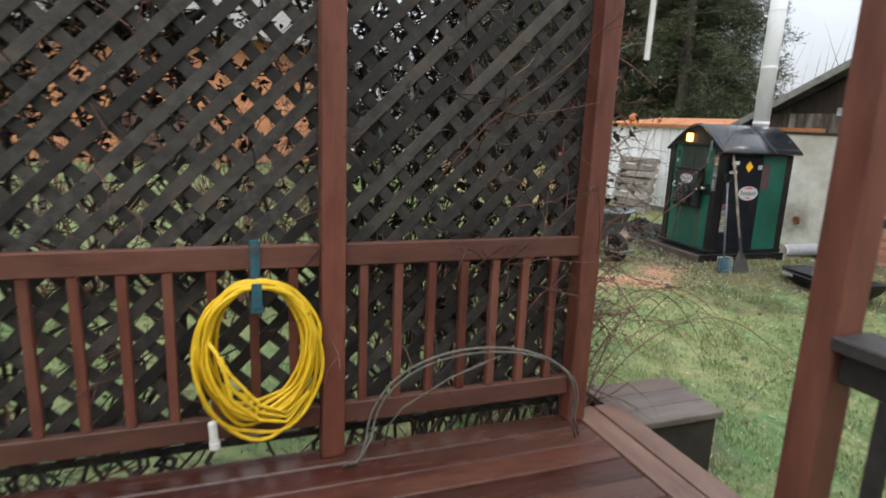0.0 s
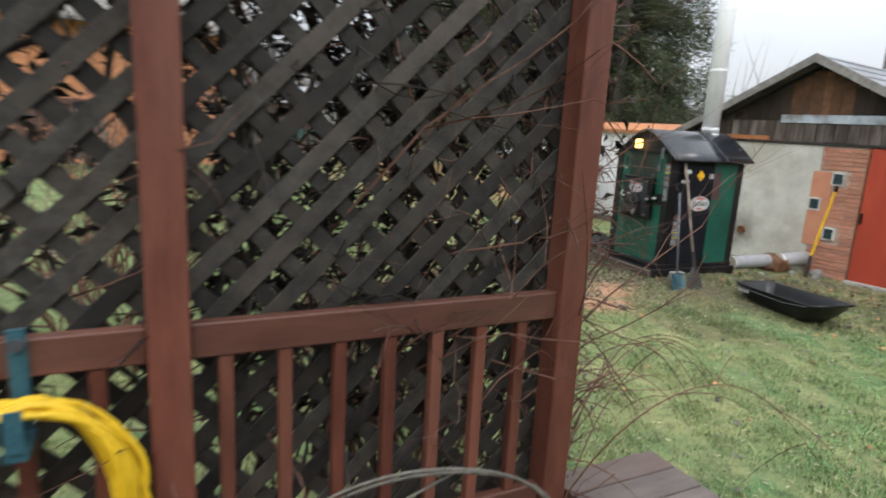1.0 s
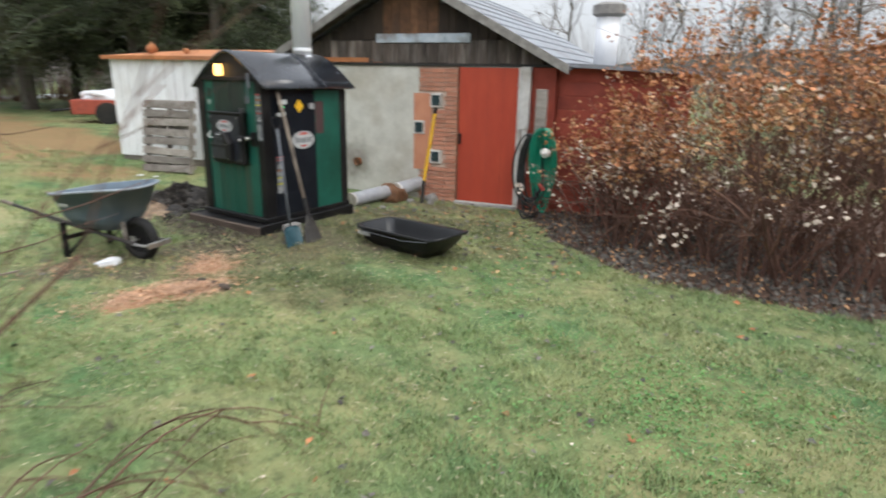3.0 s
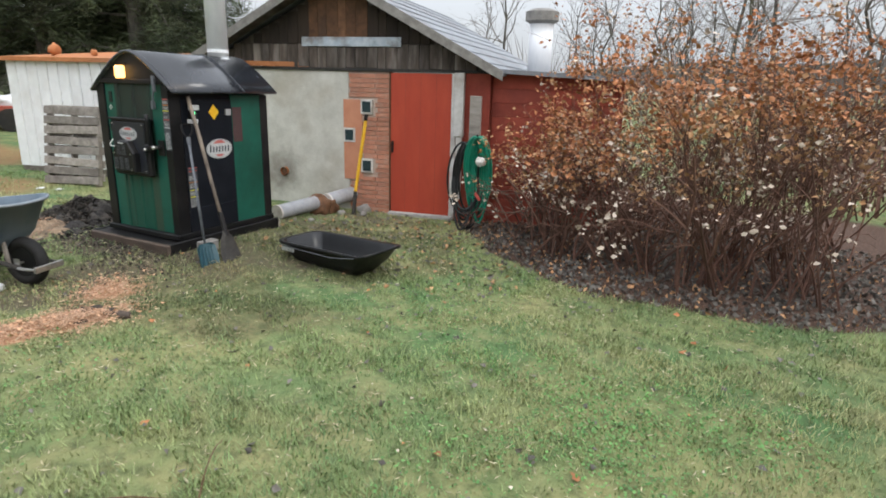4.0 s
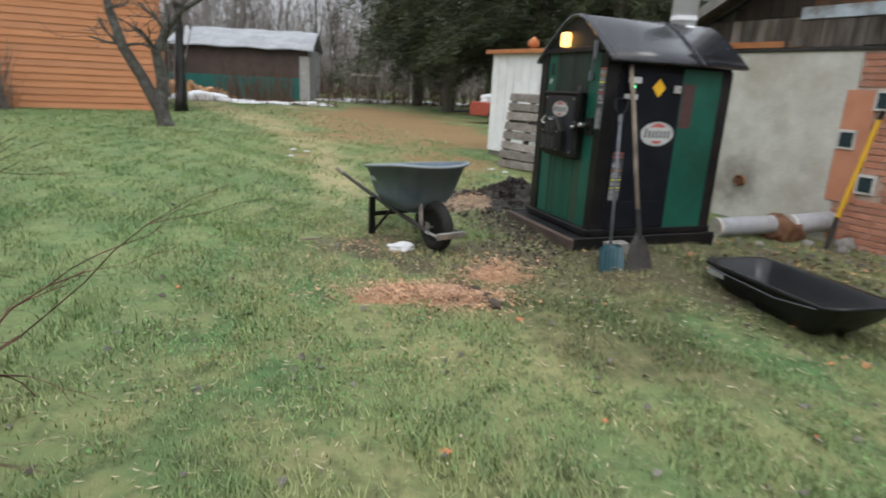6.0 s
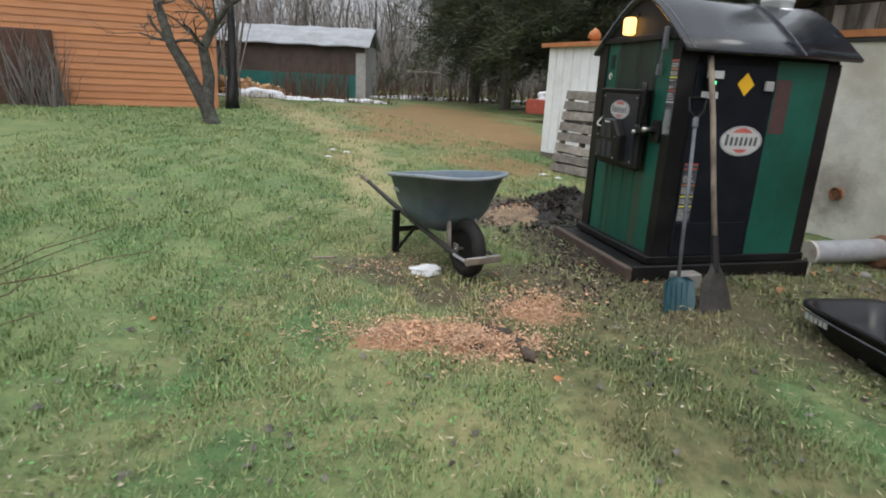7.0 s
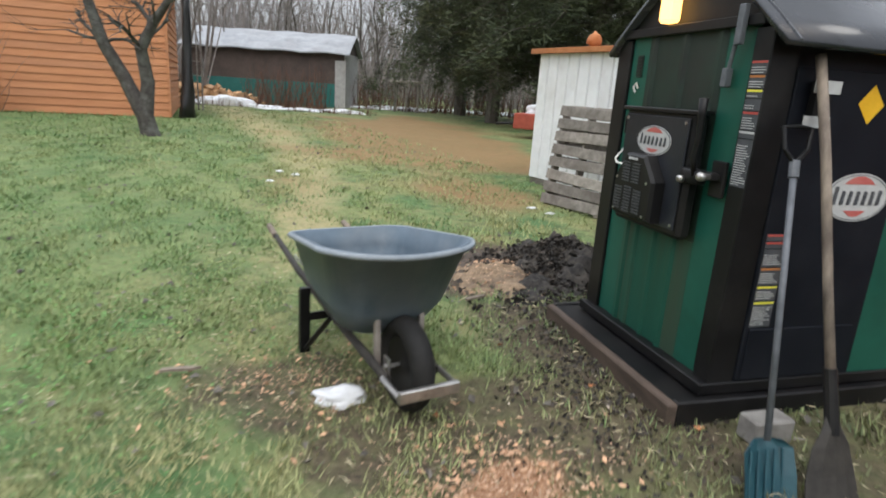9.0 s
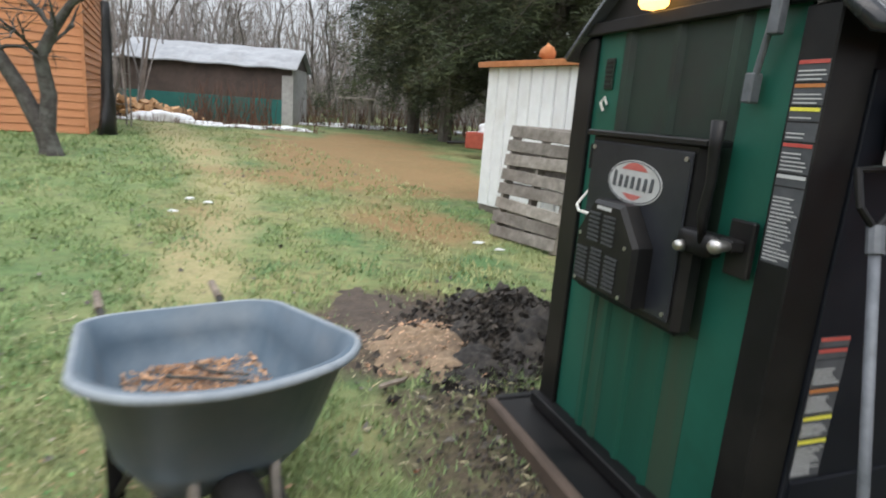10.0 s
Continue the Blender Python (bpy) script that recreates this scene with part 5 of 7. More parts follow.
for s in (1, -1):
    y0, y1 = s * 0.11 - 0.03, s * 0.225 - 0.03
    part("handle", Geo().tube([(0.06, y0, 0.175), (-0.40, (y0 + y1) / 2, 0.272), (-0.85, y1 * 0.95, 0.372), (-1.37, y1, 0.465)], [0.019, 0.019, 0.018, 0.014], 8), "dark_frame", barrow, "wooden handle shaft")
    part("grip", Geo().tube([(-1.25, y1, 0.445), (-1.40, y1, 0.470)], [0.018, 0.017], 8), "handle_wood", barrow, "pale worn wooden grip")
    leg = Geo().cbox(-0.665, -0.63, s * 0.235 - 0.055, s * 0.235 - 0.005, 0.0, 0.34, 0.004)
    part("leg", leg, "black_metal", barrow)
    part("leg_brace", Geo().tube([(-0.645, s * 0.235 - 0.03, 0.02), (-0.40, s * 0.19 - 0.03, 0.27)], 0.012, 6), "black_metal", barrow)
    part("tray_riser", Geo().cbox(-0.06, -0.028, s * 0.10 - 0.042, s * 0.10 - 0.018, 0.17, 0.56, 0.004, Matrix.Rotation(radians(-6), 4, "Y")), "grey_wood", barrow)
    part("axle_bracket", Geo().cbox(-0.03, 0.03, s * 0.085 - 0.034, s * 0.085 - 0.026, 0.15, 0.24, 0.002), "steel", barrow)
part("cross_brace", Geo().cbox(-0.655, -0.64, -0.26, 0.20, 0.17, 0.21, 0.003), "black_metal", barrow)
part("nose_guard", Geo().cbox(0.20, 0.225, -0.16, 0.10, 0.15, 0.20, 0.004).tube([(0.05, -0.155, 0.18), (0.21, -0.155, 0.175)], 0.012, 6).tube([(0.05, 0.095, 0.18), (0.21, 0.095, 0.175)], 0.012, 6), "steel", barrow, "bright metal nose guard")
ty = Geo()
rings = []
for i in range(33):
    a = 2 * math.pi * i / 32
    ring = []
    for j in range(10):
        bb = 2 * math.pi * j / 10
        rr = 0.155 + 0.045 * math.cos(bb)
        ring.append((math.cos(a) * rr, -0.03 + 0.05 * math.sin(bb), 0.20 + math.sin(a) * rr))
    rings.append(ring)
wheel = part("wheel", Geo().tube([(0, -0.06, 0.20), (0, 0.0, 0.20)], 0.115, 20), "black_metal", barrow, smooth=False)
part("tyre", ty.loft(rings, False), "rubber", wheel, "black pneumatic tyre", smooth=True)
part("axle", Geo().tube([(0, -0.13, 0.20), (0, 0.07, 0.20)], 0.010, 8), "steel", wheel)
rw = np.random.default_rng(61)
c = np.stack([rw.uniform(-0.65, -0.14, 2600), rw.normal(-0.05, 0.11, 2600).clip(-0.23, 0.16), rw.uniform(0.428, 0.444, 2600)], 1)
tagged(part("wood_chips", leaf_mesh("wood_chips", (np.array(WB.to_3x3()) @ c.T).T + np.array(WB.translation), rw.uniform(0.007, 0.026, 2600), rw, 0.5), "chip"), "scattered wood chips in the wheelbarrow tray", "wood chips", kind="stuff")
for k in range(2):
    stick = thing("stick", WB @ Matrix.Translation((-0.45 - 0.06 * k, 0.0, 0.446)), "short dark stick lying in the wheelbarrow", "stick", "sticks in the barrow")
    part("bark", Geo().tube([(-0.10, -0.12 + 0.1 * k, 0), (0.0, 0.0, 0.012), (0.05, 0.11, 0.0)], [0.005, 0.006, 0.003], 6), "apple_bark", stick)

# snow clod on the grass beside the wheel


def lump(r, seed, flat=0.6, n=2):
    """An uneven lump: a sphere pushed about by noise."""
    bm = bmesh.new()
    bmesh.ops.create_icosphere(bm, subdivisions=n, radius=r)
    for p in bm.verts:
        q = p.co / r
        p.co = p.co * (1 + 0.45 * noise.noise(q * 1.7 + Vector((seed, 0, 0))) + 0.2 * noise.noise(q * 4 + Vector((0, seed, 0))))
        p.co.z *= flat
    g2 = Geo()
    bm.verts.index_update()
    g2.add([p.co.copy() for p in bm.verts], [tuple(p.index for p in f.verts) for f in bm.faces])
    bm.free()
    return g2


def place_lump(name, mat, x, y, r, seed, flat, label, cat, group="", n=3, dz=0.0, stretch=(1, 1), deg=0):
    m = turn(x, y, gz(x, y) + r * flat * 0.45 + dz, deg) @ Matrix.Diagonal((stretch[0], stretch[1], 1, 1))
    ob = part(name, lump(r, seed, flat, n), mat, smooth=True, m=m)
    return tagged(ob, label, cat, group)


place_lump("snow_clod", "snow", 2.03, 7.53, 0.078, 3, 0.5, "dirty white clod of leftover snow on the grass", "snow", stretch=(1.5, 0.8), deg=20)

# ---- tools against the boiler ----
spade = thing("shovel", Matrix.Identity(4), "long wooden-handled steel shovel leaning on the boiler", "shovel", "shovels")
top, foot = Vector((3.705, 7.55, 1.585)), Vector((3.79, 7.16, 0.40))
part("shaft", Geo().tube([top, top.lerp(foot, 0.3) + Vector((0.006, 0, 0)), top.lerp(foot, 0.65), foot], [0.018, 0.017, 0.016, 0.017], 10), "handle_wood", spade, smooth=True)
ax = (foot - top).normalized()
sd = Vector((math.cos(radians(18)), math.sin(radians(18)), 0))
nr = ax.cross(sd).normalized()
blade = []
for s, w, d in ((0.0, 0.024, 0.0), (0.05, 0.045, 0.0), (0.10, 0.078, 0.006), (0.20, 0.104, 0.012), (0.30, 0.116, 0.006), (0.335, 0.108, 0.0)):
    blade.append([foot + ax * s + sd * (w * t) + nr * (0.018 * (1 - t * t) - d) for t in (-1, -0.5, 0, 0.5, 1)] + [foot + ax * s + sd * (w * t) + nr * (0.018 * (1 - t * t) - d - 0.004) for t in (1, 0.5, 0, -0.5, -1)])
part("blade", Geo().loft(blade), "dark_frame", spade, "dark worn steel blade", smooth=False)
part("socket", Geo().tube([foot - ax * 0.16, foot + ax * 0.06], [0.022, 0.024], 10), "black_metal", spade)
scoop = thing("snow_scoop", Matrix.Identity(4), "teal plastic ash scoop on a grey tube leaning on the boiler", "shovel", "shovels")
top, foot = Vector((3.645, 7.455, 1.21)), Vector((3.585, 7.14, 0.30))
part("shaft", Geo().tube([top, foot], 0.0115, 10), "grey_metal", scoop, smooth=True)
ax = (foot - top).normalized()
nr = ax.cross(sd).normalized()
part("grip", Geo().tube([top, top - ax * 0.05 - sd * 0.05, top - ax * 0.13 - sd * 0.062, top - ax * 0.135, top - ax * 0.13 + sd * 0.062, top - ax * 0.05 + sd * 0.05, top], 0.0085, 8), "black_metal", scoop, "black D-shaped grip")
part("collar", Geo().tube([top - ax * 0.01, top + ax * 0.05], 0.018, 10), "grey_metal", scoop)
pan = []
for s, w, d in ((0.0, 0.06, 0.03), (0.03, 0.10, 0.02), (0.12, 0.105, 0.0), (0.21, 0.105, -0.01)):
    pan.append([foot + ax * s + sd * (w * t) + nr * (-d + 0.035 * abs(t) ** 3) for t in (-1, -0.6, -0.2, 0.2, 0.6, 1)] + [foot + ax * s + sd * (w * t) + nr * (-d + 0.035 * abs(t) ** 3 - 0.005) for t in (1, 0.6, 0.2, -0.2, -0.6, -1)])
part("pan", Geo().loft(pan), "blue_plastic", scoop, "ribbed teal plastic pan")
for t in (-0.66, -0.33, 0, 0.33, 0.66):
    part("rib", Geo().tube([foot + ax * 0.03 + sd * 0.10 * t + nr * 0.004, foot + ax * 0.20 + sd * 0.105 * t + nr * 0.014], 0.005, 5), "blue_plastic", scoop)

# ---- black sled ----
SL = turn(4.57, 6.46, gz(4.57, 6.46), -80) @ Matrix.Diagonal((0.84, 0.9, 0.95, 1))
sled = thing("sled", SL, "empty black plastic utility sled lying on the grass", "sled")


def sring(x0, x1, w, z, r, up=0.0):
    pts = []
    for cxx, sx, sy, a0 in ((x1, 1, 1, 0), (x0, -1, 1, 90), (x0, -1, -1, 180), (x1, 1, -1, 270)):
        px, py = cxx - sx * r, sy * (w / 2 - r)
        for k in range(6):
            a = radians(a0 + 18 * k)
            x = px + math.cos(a) * r
            pts.append((x, py + math.sin(a) * r, z + (up * max(0, (x - 0.2)) ** 2)))
    return pts


part("hull", Geo().loft([sring(-0.52, 0.42, 0.36, 0.012, 0.08, 0.0), sring(-0.62, 0.56, 0.48, 0.10, 0.10, 0.25), sring(-0.675, 0.665, 0.56, 0.205, 0.12, 0.25), sring(-0.70, 0.69, 0.60, 0.215, 0.13, 0.25), sring(-0.70, 0.69, 0.60, 0.195, 0.13, 0.25), sring(-0.705, 0.695, 0.61, 0.197, 0.13, 0.25), sring(-0.705, 0.695, 0.61, 0.222, 0.13, 0.25), sring(-0.655, 0.645, 0.53, 0.215, 0.11, 0.25), sring(-0.605, 0.545, 0.46, 0.11, 0.09, 0.25), sring(-0.50, 0.40, 0.33, 0.026, 0.07, 0.0)]), "sled", sled, smooth=True)
for y in (-0.09, 0.0, 0.09):
    part("floor_rib", Geo().tube([(-0.46, y, 0.026), (0.36, y, 0.026)], 0.012, 6), "sled", sled)
part("rope", Geo().tube([(-0.60, -0.312, 0.19), (-0.3, -0.315, 0.185), (0.2, -0.315, 0.185), (0.55, -0.31, 0.23)], 0.006, 6), "label_grey", sled, "pale pull rope")
mark = Geo()
for k in range(5):
    mark.box(-0.62 + 0.042 * k, -0.588 + 0.042 * k, -0.29, -0.288, 0.125, 0.165, Matrix.Translation((0, 0.018, 0)) @ Matrix.Rotation(radians(0), 4, "X"))
part("print_bars", mark, "label_white", sled)

# ---- pipes, stones and cable by the workshop wall ----
for (p, q, r, lab) in (((5.02, 8.42, 0.18), (5.66, 8.58, 0.20), 0.092, "short grey plastic pipe length lying by the wall"), ((5.86, 8.60, 0.20), (6.42, 8.72, 0.24), 0.10, "grey metal duct offcut lying by the wall")):
    d = (Vector(q) - Vector(p))
    pp = thing("pipe_offcut", Matrix.Identity(4), lab, "pipe", "pipe offcuts")
    part("shell", Geo().tube([p, q], r, 18, cap=False).tube([p, q], r * 0.9, 18, cap=False), "grey_pipe", pp, smooth=True)
    part("rim", Geo().tube([Vector(p) - d.normalized() * 0.005, Vector(p) + d.normalized() * 0.02], r * 1.03, 18), "white_trim", pp)
for k, (x, y, r) in enumerate(((5.95, 8.40, 0.06), (6.32, 8.4, 0.10), (5.68, 8.72, 0.12), (6.2, 8.25, 0.05), (5.35, 8.2, 0.04))):
    place_lump("stone", "stone", x, y, r, 20 + k, 0.8, "grey rough stone lying by the workshop wall", "stone", "stones by the wall", n=2)
for k, (x, y, r) in enumerate(((5.74, 8.60, 0.15), (5.90, 8.62, 0.13))):
    place_lump("leaf_clump", "gable_rust", x, y, r, 160 + k, 1.1, "rusty clump of dead leaves heaped on the pipes", "leaf clump", "leaf clumps", n=3, dz=0.03)
cable = thing("cable", Matrix.Identity(4), "grey cable trailing over the grass from the boiler", "cable")
part("sheath", Geo().tube([(3.80, 7.42, 0.15), (4.1, 7.45, 0.115), (4.45, 7.62, 0.10), (4.75, 7.9, 0.13), (4.98, 8.3, 0.12)], 0.014, 6), "grey_wood", cable, smooth=True)
blk = part("concrete_block", Geo().cbox(-0.09, 0.09, -0.05, 0.05, 0, 0.10, 0.008), "stone", m=turn(3.72, 7.40, gz(3.7, 7.4) - 0.005, 18))
tagged(blk, "grey concrete block under the boiler skid", "block")
yel = thing("long_handle_tool", Matrix.Identity(4), "yellow-handled tool leaning on the brick wall", "tool")
part("shaft", Geo().tube([(6.16, 8.37, 0.33), (6.31, 8.33, 1.26)], 0.022, 8), "yellow_handle", yel)
part("tip", Geo().tube([(6.13, 8.375, 0.02), (6.16, 8.37, 0.34)], [0.03, 0.022], 8), "dark_frame", yel)
part("end_cap", Geo().tube([(6.31, 8.33, 1.26), (6.322, 8.327, 1.34)], 0.024, 8), "black_metal", yel)

# hoses on the corner post of the lean-to
hz = thing("garden_hose", SHED @ Matrix.Translation((A0 - 0.56, 2.60, 0.0)), "coiled green garden hose hung beside black tubing", "hose", "hung hoses")
rh = random.Random(9)
for k in range(22):
    rx, rz, dep, dy = rh.uniform(0.06, 0.17), rh.uniform(0.36, 0.52), rh.uniform(-0.12, 0.02), rh.uniform(-0.04, 0.04)
    part("loop", Geo().tube([(dep * math.cos(i * 0.157), dy + rx * math.sin(2 * math.pi * i / 40), 1.16 - rz + rz * math.cos(2 * math.pi * i / 40)) for i in range(41)], 0.014, 6, cap=False), "green_hose", hz, smooth=True)
part("nozzle", lump(0.06, 5, 0.95, 2), "white_trim", hz, "pale hose fitting", m=Matrix.Translation((-0.12, -0.05, 0.88)))
part("nozzle", Geo().tube([(-0.12, -0.06, 0.42), (-0.13, 0.0, 0.5)], 0.02, 8), "label_red", hz)
part("hook", Geo().tube([(0.30, 0, 1.10), (-0.1, 0, 1.13), (-0.12, 0, 1.19)], 0.012, 6), "black_metal", hz)
bh = thing("black_tubing", SHED @ Matrix.Translation((A0 - 0.45, 2.76, 0.0)), "loops of black tubing slumped against the post", "hose", "hung hoses")
for k in range(12):
    rx, rz, dep, dy = rh.uniform(0.07, 0.15), rh.uniform(0.40, 0.53), rh.uniform(-0.10, 0.12), rh.uniform(-0.05, 0.05)
    part("loop", Geo().tube([(dep * math.cos(i * 0.157) - 0.1 * math.sin(math.pi * i / 40), dy + rx * math.sin(2 * math.pi * i / 40) * (1 + 0.5 * math.sin(math.pi * i / 40)), 1.08 - rz + rz * math.cos(2 * math.pi * i / 40)) for i in range(41)], 0.013, 6, cap=False), "black_hose", bh, smooth=True)

# ---- white sheet-metal shed and the pallet before it ----
WS = turn(3.33, 13.55, 0, -57)
ws = thing("metal_shed", WS, "low white sheet-metal shed with a rusty orange roof", "shed")
WZ = gz(3.3, 13.5)
part("skirting", Geo().box(0.02, 4.9, 0.02, 2.2, WZ - 0.15, WZ + 0.09), "grey_wood", ws)
# backing coloured darker than the sheets to stand for shade in the gaps
part("wall", Geo().box(0.018, 5.0, 0.018, 2.3, WZ + 0.08, 1.93), "fascia", ws, "grey backing behind the sheets, darker to paint shade into the seams")
pan_me = Geo().prism([(0, 0.018, 0), (0.010, 0, 0), (0.170, 0, 0), (0.180, 0.018, 0)], (0, 0, 1.93 - WZ - 0.085)).mesh("wall_panel")
for k in range(26):
    part("wall_panel", pan_me, "white_metal", ws, m=Matrix.Translation((0.01 + 0.19 * k, 0, WZ + 0.082)))
for k in range(11):
    part("wall_panel", pan_me, "white_metal", ws, m=Matrix.Translation((0, 2.2 - 0.19 * k, WZ + 0.082)) @ Matrix.Rotation(-math.pi / 2, 4, "Z"))
part("roof", Geo().prism([(-0.08, -0.07, 1.935), (-0.08, 2.4, 2.13), (-0.08, 2.4, 2.18), (-0.08, -0.07, 1.985)], (5.2, 0, 0)), "rust_roof", ws, "rusty orange roof sheet")
part("roof_edge", Geo().cbox(-0.09, 5.1, -0.085, -0.071, 1.925, 1.99, 0.003), "rust_roof", ws)
for k, (x, y, r) in enumerate(((0.60, 0.35, 0.09), (1.2, 0.5, 0.05))):
    p = WS @ Vector((x, y, 0))
    ob = part("old_pot", lump(r, 50 + k, 1.1, 2), "rust_roof", smooth=True, m=Matrix.Translation((p.x, p.y, 2.03 + r)))
    tagged(ob, "rusty old pot standing on the shed roof", "pot", "pots on the roof")

PL = turn(3.37, 12.15, gz(3.3, 12.1), -57) @ Matrix.Rotation(radians(-9), 4, "X")
pal = thing("pallet", PL, "grey weathered wooden pallet leaning against the metal shed", "pallet")
slat_me = Geo().cbox(0.0, 0.92, -0.022, 0.0, -0.055, 0.055, 0.004).mesh("slat")
for k in range(8):
    part("slat", slat_me, "grey_wood", pal, m=Matrix.Translation((0, 0, 0.06 + 0.143 * k)) @ Matrix.Rotation(radians(((k * 37) % 5 - 2) * 0.7), 4, "Y"))
for x in (0.05, 0.46, 0.87):
    part("stringer", Geo().cbox(x - 0.022, x + 0.022, 0.0005, 0.09, 0.0, 1.12, 0.004), "grey_wood", pal)
for k in range(6):
    part("slat", slat_me, "grey_wood", pal, m=Matrix.Translation((0, 0.1125, 0.13 + 0.19 * k)))

# ---- red trailer with a white sheet, behind the metal shed ----
TR = turn(4.4, 20.6, gz(4.4, 20.6), -25)
tr = thing("utility_trailer", TR, "faded red trailer under a crumpled white sheet", "trailer")
part("bed", Geo().cbox(-0.7, 1.2, -0.6, 0.6, 0.24, 0.62, 0.02), "tractor_red", tr)
part("tongue", Geo().tube([(-0.7, 0, 0.36), (-1.4, 0, 0.3)], 0.035, 6), "black_metal", tr)
for s in (-1, 1):
    part("tyre", Geo().tube([(0.2, s * 0.62, 0.28), (0.2, s * 0.76, 0.28)], 0.28, 18), "rubber", tr)
part("sheet", lump(0.55, 71, 0.35, 3), "snow", tr, "crumpled white sheet", smooth=True, m=Matrix.Translation((0.25, 0, 0.70)) @ Matrix.Diagonal((1.5, 1.0, 1, 1)))

# ---- orange clapboard house ----
HO = turn(-4.62, 19.25, 0, 204.2)
house = thing("house", HO, "orange-stained clapboard house with a brown panel door", "house")
HZ = gz(-4.6, 19.2)
part("wall", Geo().box(0.0, 9.0, -6.0, -0.02, HZ - 0.3, 4.05), "orange_board", house)
clap = Geo().prism([(0.02, -0.019, 0.0), (0.02, 0.004, 0.0), (0.02, 0.002, 0.008), (0.02, -0.019, 0.166)], (8.96, 0, 0)).mesh("clapboard")
for k in range(22):
    part("clapboard", clap, "orange_board", house, m=Matrix.Translation((0, 0, HZ + 0.02 + 0.165 * k)))
clap2 = Geo().prism([(0.0, -5.9, 0.0), (-0.036, -5.9, 0.0), (-0.032, -5.9, 0.012), (0.0, -5.9, 0.172)], (0, 5.86, 0)).mesh("clapboard")
for k in range(22):
    part("clapboard", clap2, "orange_board", house, m=Matrix.Translation((-0.001, 0, HZ + 0.02 + 0.165 * k)))
part("corner_board", Geo().cbox(-0.045, 0.019, -0.10, 0.03, HZ - 0.02, 3.98, 0.004), "orange_board", house)
part("roof", Geo().prism([(-0.5, 0.6, 4.1), (-0.5, -3.0, 6.6), (-0.5, -6.6, 4.1), (-0.5, -6.6, 4.0), (-0.5, -3.0, 6.5), (-0.5, 0.6, 4.0)], (10.0, 0, 0)), "fascia", house)
gate = part("panel_door", Geo().cbox(3.55, 5.6, 0.021, 0.10, HZ - 0.02, 2.05, 0.01), "brown_panel", house, "dark brown boarded door")
for k in range(8):
    part("door_board", Geo().cbox(3.58 + 0.25 * k, 3.815 + 0.25 * k, 0.1005, 0.115, HZ, 2.0, 0.004), "brown_panel", gate)
# black tarp at the corner of the house
drape = Geo()
rings = []
for i in range(9):
    f = i / 8
    z = HZ + 2.7 * (1 - f) + 0.03
    ring = []
    for j in range(14):
        a = 2 * math.pi * j / 14
        wob = 1 + 0.18 * math.sin(3 * a + i) + 0.1 * math.sin(5 * a - 2 * i)
        ring.append((math.cos(a) * (0.08 + 0.09 * f ** 2) * wob - 0.08 * f ** 3, math.sin(a) * (0.10 + 0.24 * f ** 3) * wob, z))
    rings.append(ring)
tp = part("hanging_tarp", drape.loft(rings), "tarp_black", smooth=True, m=turn(-4.22, 19.45, 0, 20))
tagged(tp, "black tarp hanging down the corner of the house", "tarp")
ladder = thing("lattice_mast", turn(-5.9, 22.8, gz(-5.9, 22.8), 10), "dull metal lattice mast behind the house", "mast")
for x, y in ((0, 0), (0.45, 0), (0.22, 0.4)):
    part("leg", Geo().tube([(x, y, 0), (x, y, 7.0)], 0.025, 6), "fascia", ladder)
for k in range(17):
    part("rung", Geo().tube([(0, 0, 0.2 + 0.4 * k), (0.45, 0, 0.2 + 0.4 * k)], 0.012, 5), "fascia", ladder)

# ---- far shelter, well stand, wood pile, snow ----
FS = turn(-10.2, 31.7, 0.35, 1.5)
fs2 = thing("tarp_shelter", FS, "long shelter with silver tarp roof and brown and teal sides", "shelter")
part("brown_side", Geo().box(0, 7.0, 0, 0.05, 1.02, 2.33), "tarp_brown", fs2, "brown tarp side")
part("teal_side", Geo().box(0, 7.0, -0.004, 0.05, 0.0, 1.015), "tarp_teal", fs2, "teal lower tarp")
part("end_wall", Geo().box(7.0, 7.05, 0, 3.2, 0, 2.33), "grey_sheet", fs2, "pale corrugated end wall")
part("end_gable", Geo().prism([(7.0, 0, 2.331), (7.0, 3.2, 2.331), (7.0, 1.6, 3.15)], (0.05, 0, 0)), "tarp_brown", fs2)
part("corner_sheet", Geo().box(6.6, 7.06, -0.02, -0.005, 0.0, 2.0), "grey_sheet", fs2)
part("end_wall", Geo().box(0, 0.05, 0.06, 3.2, 0, 2.33), "tarp_brown", fs2)
rf = Geo()
rows = []
for i in range(15):
    x = -0.15 + 7.4 * i / 14
    sag = 0.05 * math.sin(i * 1.7)
    rows.append([(x, -0.25, 2.30 + sag * 0.6), (x, 0.7, 2.82 + sag), (x, 1.6, 3.18 + sag * 0.5), (x, 3.4, 2.3), (x, 3.4, 2.25), (x, 1.6, 3.12 + sag * 0.5), (x, 0.7, 2.76 + sag), (x, -0.25, 2.24 + sag * 0.6)])
part("tarp_roof", rf.loft(rows), "tarp_silver", fs2, "sagging silver-grey tarp roof")
st = thing("garden_stand", turn(-0.95, 31.9, 0.35, 5), "small weathered roofed stand among the brush", "stand")
for x, y in ((0, 0), (1.0, 0), (0, 0.7), (1.0, 0.7), (0.5, 0)):
    part("leg", Geo().cbox(x - 0.05, x + 0.05, y - 0.05, y + 0.05, 0, 1.25, 0.01), "grey_wood", st)
part("roof", Geo().cbox(-0.25, 1.25, -0.2, 0.95, 1.251, 1.35, 0.02), "grey_wood", st)
rp = random.Random(31)
